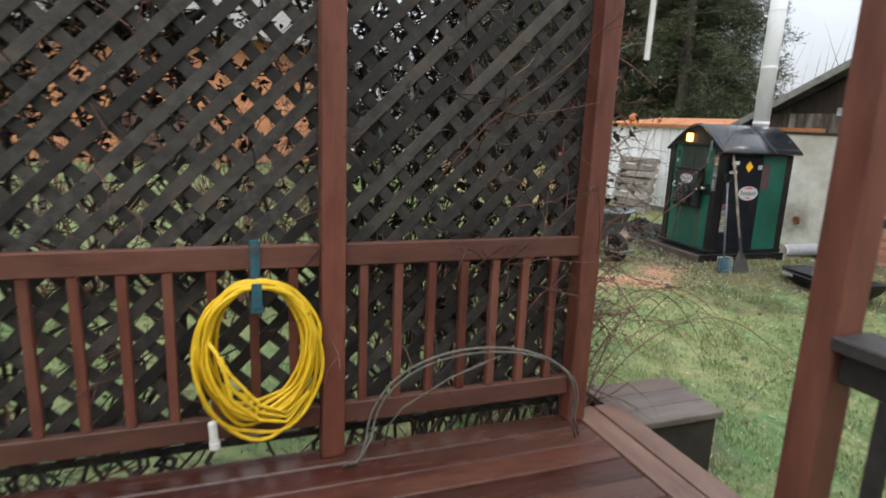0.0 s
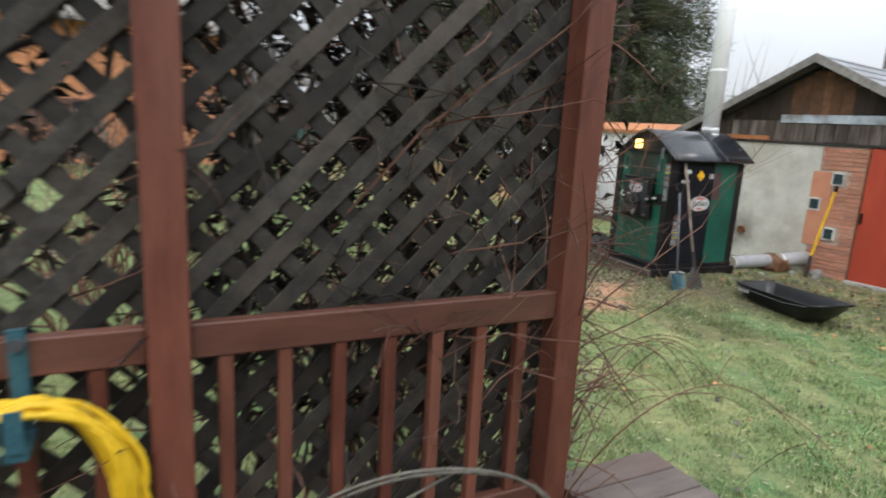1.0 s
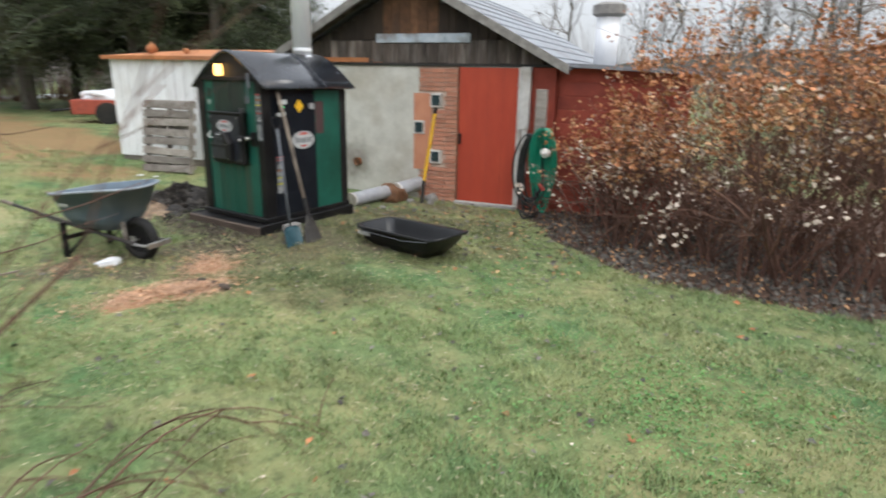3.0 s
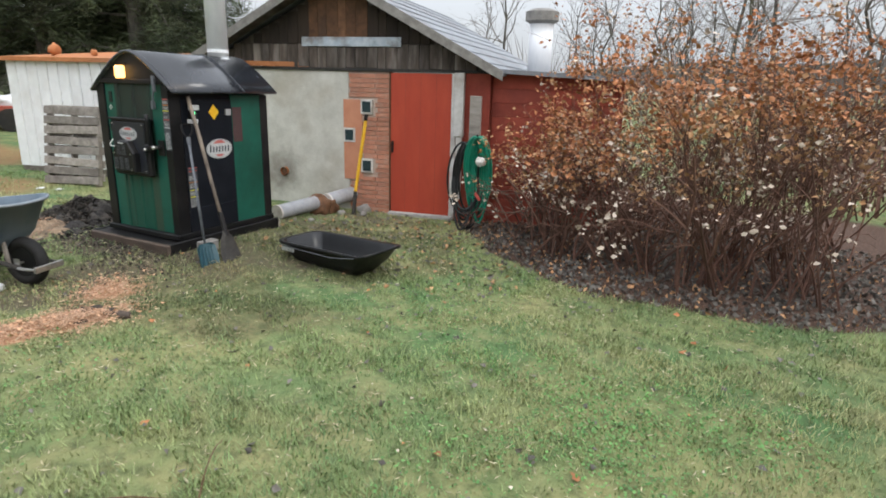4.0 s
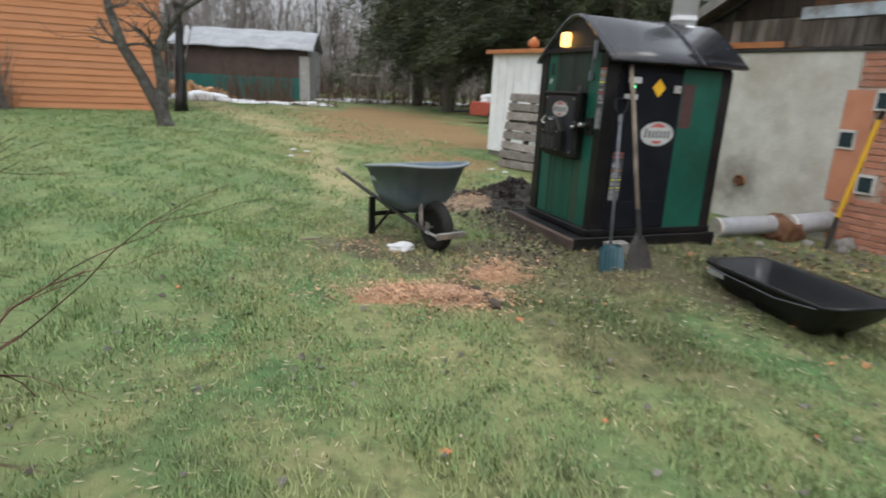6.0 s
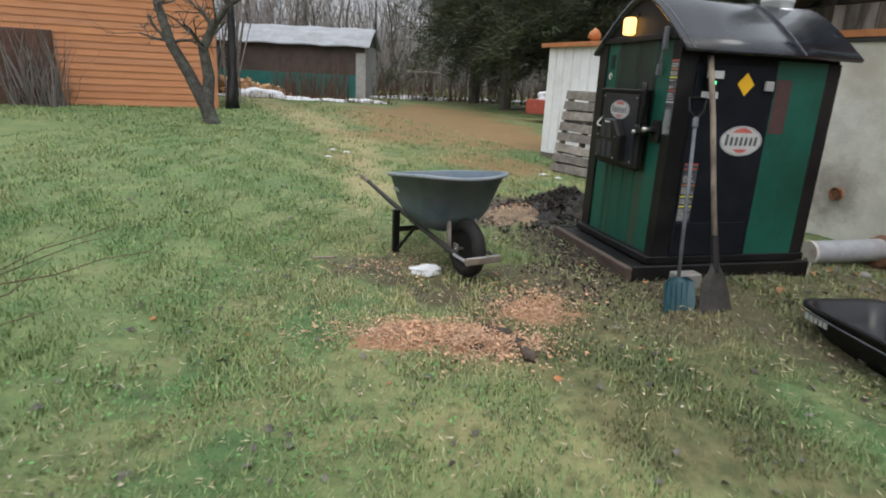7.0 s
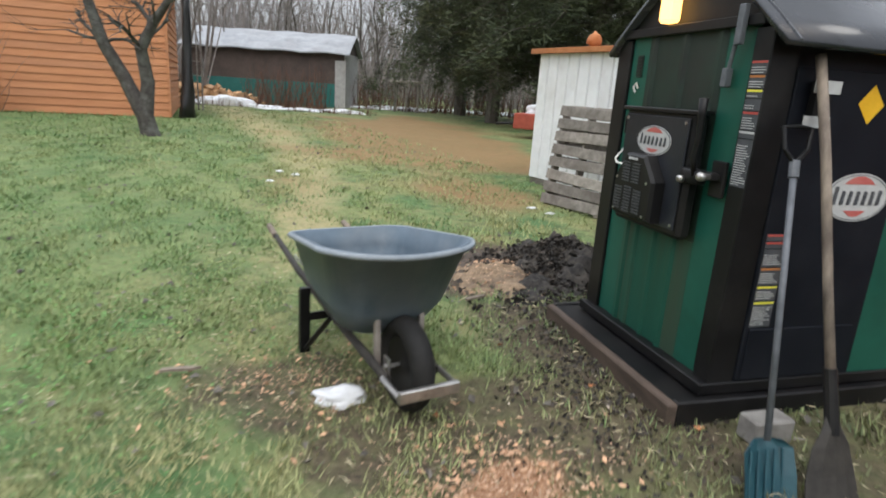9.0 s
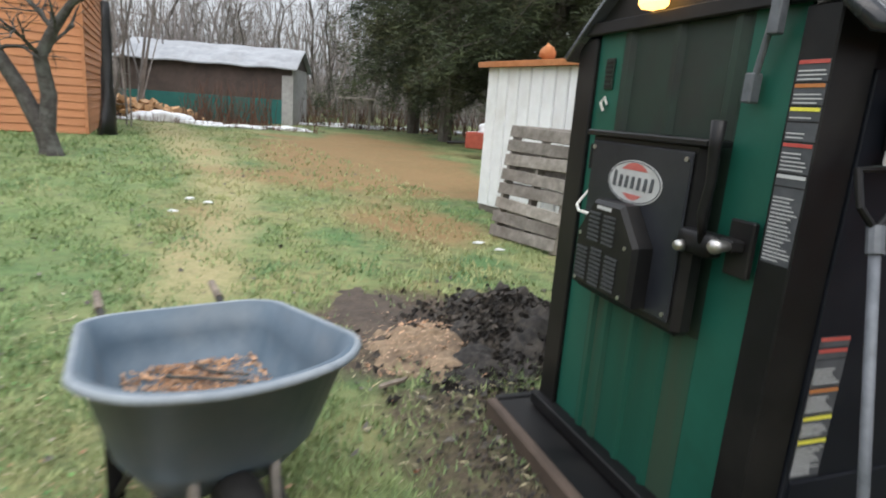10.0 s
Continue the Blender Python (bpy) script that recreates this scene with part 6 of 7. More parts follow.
pile = thing("firewood_pile", turn(-8.3, 28.6, 0.35, 8), "heap of split pale orange firewood", "firewood")
log = Geo().prism([(0, -0.09, -0.06), (0, 0.10, -0.07), (0, 0.02, 0.10)], (0.42, 0, 0)).mesh("log")
for k in range(150):
    x = rp.uniform(-1.3, 2.2)
    hgt = max(0.05, 0.75 - 0.28 * abs(x - 0.2))
    part("log", log, "firewood", pile, m=Matrix.Translation((x, rp.uniform(-0.6, 0.6), rp.uniform(0.05, hgt))) @ Euler((rp.uniform(0, 6), rp.uniform(-0.5, 0.5), rp.uniform(0, 6))).to_matrix().to_4x4())
for k, (x, y, r, sx, sy) in enumerate(((-6.6, 27.3, 0.6, 1.6, 0.8), (-5.2, 27.2, 0.45, 2.2, 0.6), (-3.6, 26.9, 0.4, 2.0, 0.6), (-2.3, 27.6, 0.5, 1.4, 0.8), (-7.6, 27.0, 0.35, 2.0, 0.5), (-1.2, 34.2, 0.7, 2.2, 0.8), (2.2, 36.5, 0.5, 6.0, 1.0), (-2.5, 33.5, 0.4, 3.2, 0.7), (6.5, 38.5, 0.5, 6.0, 1.0), (-4.6, 26.4, 0.3, 2.6, 0.5))):
    flat = 0.5 if k == 0 else 0.22
    place_lump("snow_patch", "snow", x, y, r, 80 + k, flat, "thin leftover snow lying on dead grass", "snow", "snow patches", n=3, stretch=(sx, sy), dz=-r * flat * 0.25)
for k, (x, y) in enumerate(((0.05, 12.9), (0.30, 12.75), (0.16, 12.2), (3.22, 11.72), (3.40, 11.5))):
    place_lump("snow_clod", "snow", x, y, 0.034, 100 + k, 0.5, "small white clod of snow on the grass", "snow", "snow clods", n=2, stretch=(1.6, 1))


# ---- heaps of sawdust and charcoal beside the boiler ----
def heap(name, mat, x, y, r, h, seed, label, cat):
    g3 = Geo()
    n1, n2 = 26, 72
    rings3 = []
    for i in range(n1):
        f = i / (n1 - 1)
        ring = []
        for j in range(n2):
            a = 2 * math.pi * j / n2
            rr = r * f * (1 + 0.5 * noise.noise(Vector((math.cos(a) * 1.5, math.sin(a) * 1.5, seed))))
            px, py = x + math.cos(a) * rr, y + math.sin(a) * rr
            z = gz(px, py) - 0.02 + h * (1 - f) ** 0.9 * (1 + 0.5 * noise.noise(Vector((px * 5, py * 5, seed)))) + 0.05 * h / 0.2 * noise.noise(Vector((px * 14, py * 14, seed))) + 0.025 * h / 0.2 * noise.noise(Vector((px * 37, py * 37, seed)))
            ring.append((px, py, z))
        rings3.append(ring)
    return tagged(part(name, g3.loft(rings3, False), mat, smooth=True), label, cat)


heap("sawdust_heap", "sawdust", 2.76, 9.26, 0.40, 0.13, 3, "low tan heap of sawdust on bare earth", "sawdust")
heap("ash_heap", "ash", 3.25, 9.55, 0.58, 0.27, 5, "dark heap of ash and charcoal beside the boiler", "ash heap")
heap("ash_heap", "ash", 3.02, 9.02, 0.34, 0.10, 8, "low spill of charcoal and ash by the skid", "ash heap")
heap("soil_patch", "soil", 2.50, 9.55, 0.75, 0.045, 9, "thin spread of dark soil around the heaps", "soil")
r9 = np.random.default_rng(90)
k = 1800
cx, cy = r9.normal(3.12, 0.26, k), r9.normal(9.35, 0.35, k)
cz = ground_z(cx, cy) + 0.02 + 0.22 * np.exp(-((cx - 3.25) ** 2 + (cy - 9.55) ** 2) / 0.12)
tagged(part("charcoal", leaf_mesh("charcoal", np.stack([cx, cy, cz], 1), r9.uniform(0.012, 0.06, k), r9, 0.8, 1.4), "ash"), "loose charcoal lumps and cinders on the ash", "charcoal", kind="stuff")
k = 2600
cx, cy = r9.normal(3.16, 0.20, k), r9.normal(8.05, 0.50, k)
tagged(part("charcoal", leaf_mesh("charcoal", np.stack([cx, cy, ground_z(cx, cy) + 0.012], 1), r9.uniform(0.008, 0.032, k), r9, 0.7, 0.5), "ash"), "cinders trodden into the ground before the boiler", "charcoal", kind="stuff")
# wood chips on the lawn
def chip_spread(mx, my, sx, sy, n4, seed, small, mat, lab):
    r4 = np.random.default_rng(200 + seed)
    x, y = r4.normal(mx, sx, n4), r4.normal(my, sy, n4)
    ok = r4.uniform(-0.55, 0.5, n4) < wobble(x, y, 9.0, 70 + seed)
    x, y = x[ok], y[ok]
    n4 = len(x)
    on_heap = 0.12 * np.exp(-((x - 2.76) ** 2 + (y - 9.26) ** 2) / 0.05) if my > 9 else 0
    z = ground_z(x, y) + 0.012 + 0.03 * chip_mask(x, y) + r4.uniform(0, 0.016, n4) + on_heap
    me = leaf_mesh("wood_chips", np.stack([x, y, z], 1), r4.uniform(*small, n4), r4, 0.5, 0.3, flat=True)
    tagged(part("wood_chips", me, mat), lab, "wood chips", kind="stuff")


for mx, my, sx, sy, n4, seed in ((2.20, 6.53, 0.29, 0.10, 5500, 1), (2.42, 6.42, 0.16, 0.10, 2000, 5), (2.72, 7.02, 0.20, 0.17, 3000, 2), (1.7, 7.6, 0.30, 0.22, 1500, 3), (2.76, 9.2, 0.26, 0.2, 1200, 4)):
    chip_spread(mx, my, sx, sy, n4, seed, (0.006, 0.020), "sawdust_grain", "fine pale sawdust scattered on the grass")
    chip_spread(mx, my, sx * 1.1, sy * 1.15, n4 // 7, seed + 10, (0.016, 0.042), "chip", "scattered fresh wood chips on the grass")
for k, (x, y, r) in enumerate(((2.52, 6.62, 0.055), (2.60, 6.52, 0.04), (2.45, 6.70, 0.035), (2.66, 6.40, 0.045), (2.40, 6.46, 0.03))):
    place_lump("bark_clod", "soil", x, y, r, 140 + k, 0.7, "dark clod of bark lying in the sawdust", "clod", "bark clods", n=2, stretch=(1.4, 0.9), deg=40 * k)
r5 = np.random.default_rng(300)
for name, mat, n5, box, lab in (("fallen_leaves", "orange_leaf", 45, (0.5, 6.5, 2.6, 9.0), "brown fallen leaves scattered over the lawn"), ("fallen_leaves", "grey_leaf", 520, (0.5, 6.5, 2.6, 9.0), "withered grey leaves lying in the grass"), ("fallen_leaves", "pale_leaf", 160, (0.5, 6.5, 2.6, 10.0), "pale chips and leaves dotted over the lawn"), ("fallen_leaves", "grey_leaf", 260, (-4, 2, 8, 16), "withered leaves on the far lawn")):
    x, y = r5.uniform(box[0], box[1], n5), r5.uniform(box[2], box[3], n5)
    ok = off_deck(x, y)
    x, y = x[ok], y[ok]
    sz = r5.uniform(0.022, 0.06, len(x)) * (0.55 if mat == "pale_leaf" else 1.0)
    tagged(part(name, leaf_mesh(name, np.stack([x, y, ground_z(x, y) + 0.018], 1), sz, r5, 0.7, 0.6, flat=True), mat), lab, "leaves", kind="stuff")
for mat, n5, seed, lab in (("grey_leaf", 900, 312, "dark wet leaves strewn before the workshop"), ("dry_leaf", 420, 313, "tan dead leaves strewn before the workshop")):
    x, y, r6 = scatter(n5, 4.2, 7.0, 5.0, 8.4, seed, lambda x, y: np.clip(1.2 - np.abs(x - 6.0) * 0.6, 0, 1))
    tagged(part("fallen_leaves", leaf_mesh("fallen_leaves", np.stack([x, y, ground_z(x, y) + 0.02], 1), r6.uniform(0.025, 0.07, len(x)), r6, 0.7, 0.6, flat=True), mat), lab, "leaves", kind="stuff")
x, y, r6 = scatter(7000, 0.5, 6.6, 2.5, 9.5, 309, lambda x, y: 1 - bed_mask(x, y))
ok = off_deck(x, y)
x, y = x[ok], y[ok]
tagged(part("dead_straw", leaf_mesh("dead_straw", np.stack([x, y, ground_z(x, y) + 0.022], 1), r6.uniform(0.015, 0.055, len(x)), r6, 0.13, 0.3, flat=True), "straw"), "bits of pale dead straw in the lawn", "straw", kind="stuff")
x, y, r6 = scatter(9000, 5.6, 9.5, 1.8, 7.5, 310, bed_mask)
tagged(part("leaf_litter", leaf_mesh("leaf_litter", np.stack([x, y, ground_z(x, y) + 0.02], 1), r6.uniform(0.03, 0.075, len(x)), r6, 0.65, 0.5), "grey_leaf"), "dark brown leaf litter under the shrubs", "leaves", kind="stuff")
x, y, r6 = scatter(1600, 5.6, 9.5, 1.8, 7.5, 311, bed_mask)
tagged(part("leaf_litter", leaf_mesh("leaf_litter", np.stack([x, y, ground_z(x, y) + 0.03], 1), r6.uniform(0.025, 0.06, len(x)), r6, 0.65, 0.5), "dry_leaf"), "tan dry leaves under the shrubs", "leaves", kind="stuff")
for k, (x, y, rz) in enumerate(((1.30, 7.62, 20), (2.98, 9.75, 15), (2.6, 8.75, 40))):
    ob = part("wood_splinter", Geo().prism([(-0.08, -0.012, 0), (0.05, -0.016, 0), (0.09, 0.0, 0), (0.03, 0.014, 0), (-0.07, 0.010, 0)], (0, 0, 0.012)), "handle_wood", m=turn(x, y, gz(x, y) + 0.03, rz))
    tagged(ob, "split wood splinter lying on the grass", "splinter", "splinters")


# ---- plants ----
def grow(geo, p, d, length, r, depth, rng, spread=0.6, droop=0.0, tips=None, split=(2, 3), n=5, wig=0.18, shrink=0.66, thin=0.62):
    """One branch as a tapered, wavering tube, and its children."""
    pts, rad = [p.copy()], [r]
    steps = 4
    q, dd = p.copy(), d.copy()
    for i in range(steps):
        dd = (dd + Vector((rng.gauss(0, wig), rng.gauss(0, wig), rng.gauss(0, wig) - droop))).normalized()
        q = q + dd * (length / steps)
        pts.append(q.copy())
        rad.append(r * (1 - (1 - thin) * (i + 1) / steps) if depth > 0 else r * (1 - 0.85 * (i + 1) / steps))
    geo.tube(pts, rad, max(3, n), cap=False)
    if tips is not None and depth <= 1:
        tips.extend(pts[1:])
    if depth > 0:
        for k in range(rng.randint(*split)):
            i = rng.randint(2, steps)
            side = Vector((rng.gauss(0, 1), rng.gauss(0, 1), rng.gauss(0, 0.6)))
            side = (side - dd * side.dot(dd)).normalized()
            grow(geo, pts[i], (dd + side * spread * rng.uniform(0.6, 1.4)).normalized(), length * shrink * rng.uniform(0.75, 1.2), rad[i] * rng.uniform(0.55, 0.8), depth - 1, rng, spread, droop, tips, split, n - 1, wig, shrink, thin)


def bare_tree(height, seed, depth=5):
    rng = random.Random(seed)
    trunk, crown = Geo(), Geo()
    pts, rad = [Vector((0, 0, -0.2))], [height * 0.0105]
    q = Vector((0, 0, -0.2))
    for i in range(8):
        q = q + Vector((rng.gauss(0, 0.02) * height, rng.gauss(0, 0.02) * height, height / 8))
        pts.append(q.copy())
        rad.append(height * 0.0105 * (1 - 0.11 * (i + 1)))
    trunk.tube(pts, rad, 7, cap=False)
    for i in range(3, 9):
        for k in range(3):
            a = rng.uniform(0, 6.28)
            grow(crown, pts[i], Vector((math.cos(a), math.sin(a), rng.uniform(0.5, 1.4))).normalized(), height * rng.uniform(0.12, 0.24), rad[i] * 0.5 + 0.008, depth - 2, rng, 0.7, -0.02, None, (2, 3), 4)
    return trunk.mesh("trunk"), crown.mesh("crown")


kinds = []
for k, h in enumerate((9.0, 11.0, 8.0, 12.5)):
    kinds.append(bare_tree(h, 400 + k))
rt = random.Random(17)
spots = [(-14 + 1.15 * k + rt.uniform(-0.5, 0.5), rt.uniform(40, 50)) for k in range(16)]
spots += [(rt.uniform(-40, 8), rt.uniform(44, 70)) for k in range(34)]
spots += [(rt.uniform(26, 50), rt.uniform(3, 34)) for k in range(30)]
spots += [(rt.uniform(28, 60), rt.uniform(-15, 12)) for k in range(20)]
spots += [(rt.uniform(-16, -4), rt.uniform(7.5, 17)) for k in range(5)]
for x, y in spots:
    tm, cm = kinds[rt.randrange(4)]
    s = rt.uniform(0.75, 1.15)
    t = thing("bare_tree", turn(x, y, gz(x, y), rt.uniform(0, 360)) @ Matrix.Diagonal((s, s, s, 1)), "leafless grey winter tree in the wood edge", "tree", "bare trees")
    part("trunk", tm, "bark", t)
    tagged(part("crown", cm, "hazed_twig", t), kind="stuff")

# far thicket: thin stems in great number


def thicket(name, n6, xr, yr, hmin, hmax, seed, label, mat="hazed_twig"):
    r = np.random.default_rng(seed)
    x, y = r.uniform(*xr, n6), r.uniform(*yr, n6)
    h = r.uniform(hmin, hmax, n6)
    z = ground_z(x, y)
    a = r.uniform(0, 6.283, n6)
    w = 0.012 + 0.006 * h
    base = np.stack([x, y, z - 0.1], 1)
    side = np.stack([np.cos(a) * w, np.sin(a) * w, np.zeros(n6)], 1)
    lean = np.stack([r.normal(0, 0.22, n6) * h, r.normal(0, 0.22, n6) * h, h], 1)
    midp = base + lean * 0.55 + np.stack([r.normal(0, 0.05, n6) * h, r.normal(0, 0.05, n6) * h, np.zeros(n6)], 1)
    verts = np.stack([base - side, base + side, midp + side * 0.6, midp - side * 0.6, base + lean], 1).reshape(-1, 3)
    i = np.arange(n6)[:, None] * 5
    tris = np.concatenate([i + np.array([[0, 1, 2]]), i + np.array([[0, 2, 3]]), i + np.array([[3, 2, 4]])], 1).reshape(-1, 3)
    return tagged(part(name, fast_mesh(name, verts, tris), mat), label, "brush", kind="stuff")


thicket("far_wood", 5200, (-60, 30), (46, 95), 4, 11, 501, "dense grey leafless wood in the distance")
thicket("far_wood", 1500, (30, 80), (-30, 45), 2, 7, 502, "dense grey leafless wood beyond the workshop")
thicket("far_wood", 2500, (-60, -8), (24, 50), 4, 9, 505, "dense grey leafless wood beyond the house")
thicket("brush", 1500, (11.5, 20), (-3, 7), 0.8, 2.6, 508, "brown leafless brush beyond the workshop", "twig")
thicket("brush", 1500, (-12, 6), (32.5, 37), 0.4, 1.7, 503, "brown dead brush around the shelter", "twig")
thicket("brush", 260, (-6.5, -3.4), (28, 30.5), 0.5, 2.0, 504, "brown dead brush before the shelter", "twig")
thicket("brush", 500, (-9, -1), (26.2, 27.8), 0.15, 0.5, 506, "low dead stalks among the snow", "twig")
thicket("brush", 120, (-8.6, -7.4), (17.0, 17.6), 0.6, 2.2, 507, "bare twiggy shrub by the orange wall", "hazed_twig")

# back hedge of far hills
hill = Geo()
rings = []
for i in range(49):
    a = 2 * math.pi * i / 48
    R = 420
    rings.append([(math.cos(a) * R, math.sin(a) * R, -5), (math.cos(a) * R, math.sin(a) * R, 17 + 5 * math.sin(a * 7) + 3 * math.sin(a * 17)), (math.cos(a) * (R + 60), math.sin(a) * (R + 60), -5)])
M["far_hill"] = surf("far_wooded_rise", (0.11, 0.105, 0.10), (0.17, 0.16, 0.155), 0.05, 0.95, bump=0.0, vary=0.0)
tagged(part("backdrop", hill.loft(rings, False), "far_hill"), "low wooded rise along the horizon", "backdrop", kind="structure")


# conifers behind the sheds
def conifer(height, seed):
    rng = random.Random(seed)
    r = np.random.default_rng(seed)
    trunk, limbs = Geo(), Geo()
    trunk.tube([(0, 0, -0.2), (0.05, 0, height * 0.5), (0, 0.05, height)], [height * 0.02, height * 0.013, 0.02], 8)
    centres = []
    z = height * 0.17
    while z < height * 0.98:
        f = 1 - z / height
        reach = height * 0.33 * f ** 0.75 + 0.3
        for k in range(rng.randint(5, 7)):
            a = rng.uniform(0, 6.28)
            L = reach * rng.uniform(0.65, 1.15)
            p0 = Vector((0, 0, z))
            pts = [p0 + Vector((math.cos(a) * L * s, math.sin(a) * L * s, 0.25 * L * s - 0.55 * L * s * s)) for s in (0, 0.35, 0.7, 1.0)]
            limbs.tube(pts, [0.035 + 0.02 * f, 0.025, 0.015, 0.006], 4, cap=False)
            for m4 in range(int(8 + 20 * L / 3)):
                s = rng.uniform(0.25, 1.05)
                c = p0 + Vector((math.cos(a) * L * s, math.sin(a) * L * s, 0.25 * L * s - 0.55 * L * s * s))
                c += Vector((rng.gauss(0, 0.14), rng.gauss(0, 0.14), rng.gauss(-0.08, 0.12))) * (0.6 + L * 0.25)
                centres.append(c)
        z += height * rng.uniform(0.028, 0.045)
    base = np.array([tuple(c) for c in centres])
    many = np.repeat(base, 20, axis=0) + r.normal(0, 0.13, (len(base) * 20, 3))
    me = leaf_mesh("needles", many, r.uniform(0.12, 0.30, len(many)), r, 0.11, 0.2, updown=-0.3)
    return trunk.mesh("trunk"), limbs.mesh("limbs"), me


cons = [conifer(11.0, 600), conifer(13.0, 601), conifer(9.5, 602)]
rc2 = random.Random(23)
for k, (x, y) in enumerate(((3.2, 27.5), (6.2, 24.5), (8.2, 28.0), (9.6, 24.2), (7.9, 21.4), (9.8, 29.5), (5.2, 31.0), (1.9, 33.0))):
    tm, lm, nm = cons[k % 3]
    s = rc2.uniform(0.9, 1.2)
    t = thing("conifer", turn(x, y, gz(x, y), rc2.uniform(0, 360)) @ Matrix.Diagonal((s, s, s, 1)), "tall dark green pine with drooping limbs behind the sheds", "tree", "conifers")
    part("trunk", tm, "bark", t)
    tagged(part("limb_mass", lm, "bark", t), kind="stuff")
    tagged(part("needles", nm, "needles", t, "drooping dark green needles"), kind="stuff")

# old apple tree in front of the orange house
ap = thing("apple_tree", turn(-3.12, 15.6, gz(-3.1, 15.6), 0), "old crooked leafless apple tree with lichened bark", "tree")
g = Geo()
rng = random.Random(41)
g.tube([(0, 0, -0.1), (-0.02, 0, 0.1), (-0.10, 0, 0.42)], [0.21, 0.155, 0.145], 10)
limb = [[(-0.12, 0, 0.38), (-0.42, 0.05, 0.95), (-0.72, 0.0, 1.5), (-0.88, -0.1, 2.2), (-1.05, 0.1, 2.7)], [(-0.06, 0, 0.35), (-0.04, 0.1, 0.9), (-0.10, 0.05, 1.45), (0.12, 0.05, 1.85), (0.45, 0.0, 2.25), (0.95, 0.05, 2.55), (1.5, 0, 2.6)]]
part("trunk", g, "apple_bark", ap)
tw = Geo()
for L5 in limb:
    rad = [0.13, 0.115, 0.10, 0.08, 0.056, 0.036, 0.018][:len(L5)]
    part("limb", Geo().tube(L5, rad, 9, cap=False), "apple_bark", ap, smooth=True)
    for i in range(2, len(L5)):
        for k in range(4):
            d = Vector((rng.gauss(0, 0.7), rng.gauss(0, 0.7), rng.uniform(0.1, 1.3))).normalized()
            grow(tw, Vector(L5[i]), d, rng.uniform(0.45, 0.9), rad[i] * 0.32, 3, rng, 0.7, 0.0, None, (2, 3), 5)
tagged(part("twig_mass", tw, "apple_bark", ap), kind="stuff")


# dense shrubs by the workshop, dead leaves still on them
def shrub(x, y, height, spread, seed, stems, leaves, label, lean_max=0.75):
    rng = random.Random(seed)
    r = np.random.default_rng(seed)
    t = thing("shrub", turn(x, y, gz(x, y), 0), label, "shrub", "shrubs by the workshop")
    g6, tips = Geo(), []
    for k in range(stems):
        a = rng.uniform(0, 6.28)
        p = Vector((rng.gauss(0, 0.16 * spread), rng.gauss(0, 0.16 * spread), -0.05))
        lean = rng.uniform(0.1, lean_max)
        d = Vector((math.cos(a) * lean, math.sin(a) * lean, 1)).normalized()
        grow(g6, p, d, height * rng.uniform(0.35, 0.6), rng.uniform(0.008, 0.016), 3, rng, 0.55, 0.015, tips, (2, 3), 4, 0.16, 0.62)
    tagged(part("twig_mass", g6, "twig", t), kind="stuff")
    pts = np.array([tuple(p) for p in tips])
    if len(pts) and leaves:
        for mat, frac, low, lab in (("orange_leaf", 0.40, 0.50, "orange-brown clinging leaves"), ("dry_leaf", 0.32, 0.30, "tan dry leaves"), ("pale_leaf", 0.16, 0.12, "pale curled leaves")):
            sel = pts[pts[:, 2] > low * pts[:, 2].max()]
            # leaves hang on in tufts, with bare twigs between
            tufts = sel[r.integers(0, len(sel), max(6, int(leaves * frac / 7)))]
            n7 = int(leaves * frac)
            c = tufts[r.integers(0, len(tufts), n7)] + r.normal(0, 0.045, (n7, 3))
            part("leaves", leaf_mesh("leaves", c, r.uniform(0.026, 0.062, n7), r, 0.75, 0.6, updown=-0.3), mat, t, lab)
    return t


for k, (x, y, h, sp, st5, lv) in enumerate(((7.3, 6.1, 1.5, 1.1, 26, 480), (6.75, 5.5, 1.8, 1.1, 26, 650), (6.9, 4.7, 2.1, 1.2, 28, 650), (7.6, 5.2, 2.3, 1.2, 26, 700), (6.9, 3.9, 2.4, 1.2, 28, 700), (7.9, 4.2, 2.8, 1.3, 26, 800), (7.3, 3.3, 2.5, 1.2, 26, 600), (8.5, 3.6, 3.0, 1.4, 24, 700), (8.6, 5.6, 2.6, 1.3, 22, 500))):
    shrub(x, y, h, sp, 700 + k, st5 + 2, int(lv * 3.0), "dense brown twiggy shrub with tan dead leaves")
for k, (x, y, h, lv) in enumerate(((-1.9, 4.9, 2.6, 120), (-3.4, 5.2, 2.8, 140), (-5.0, 4.6, 2.6, 150), (-2.6, 6.6, 2.6, 140), (-0.3, 4.9, 1.6, 0), (0.3, 4.2, 1.5, 0))):
    shrub(x, y, h, 1.4, 740 + k, 26, lv, "twiggy shrub with orange dead leaves behind the screen")
for k, (x, y, h) in enumerate(((-0.05, 2.80, 2.5), (0.35, 2.95, 2.5))):
    shrub(x, y, h, 0.8, 760 + k, 13, 0, "bare dark shrub pressed against the lattice", 0.3)

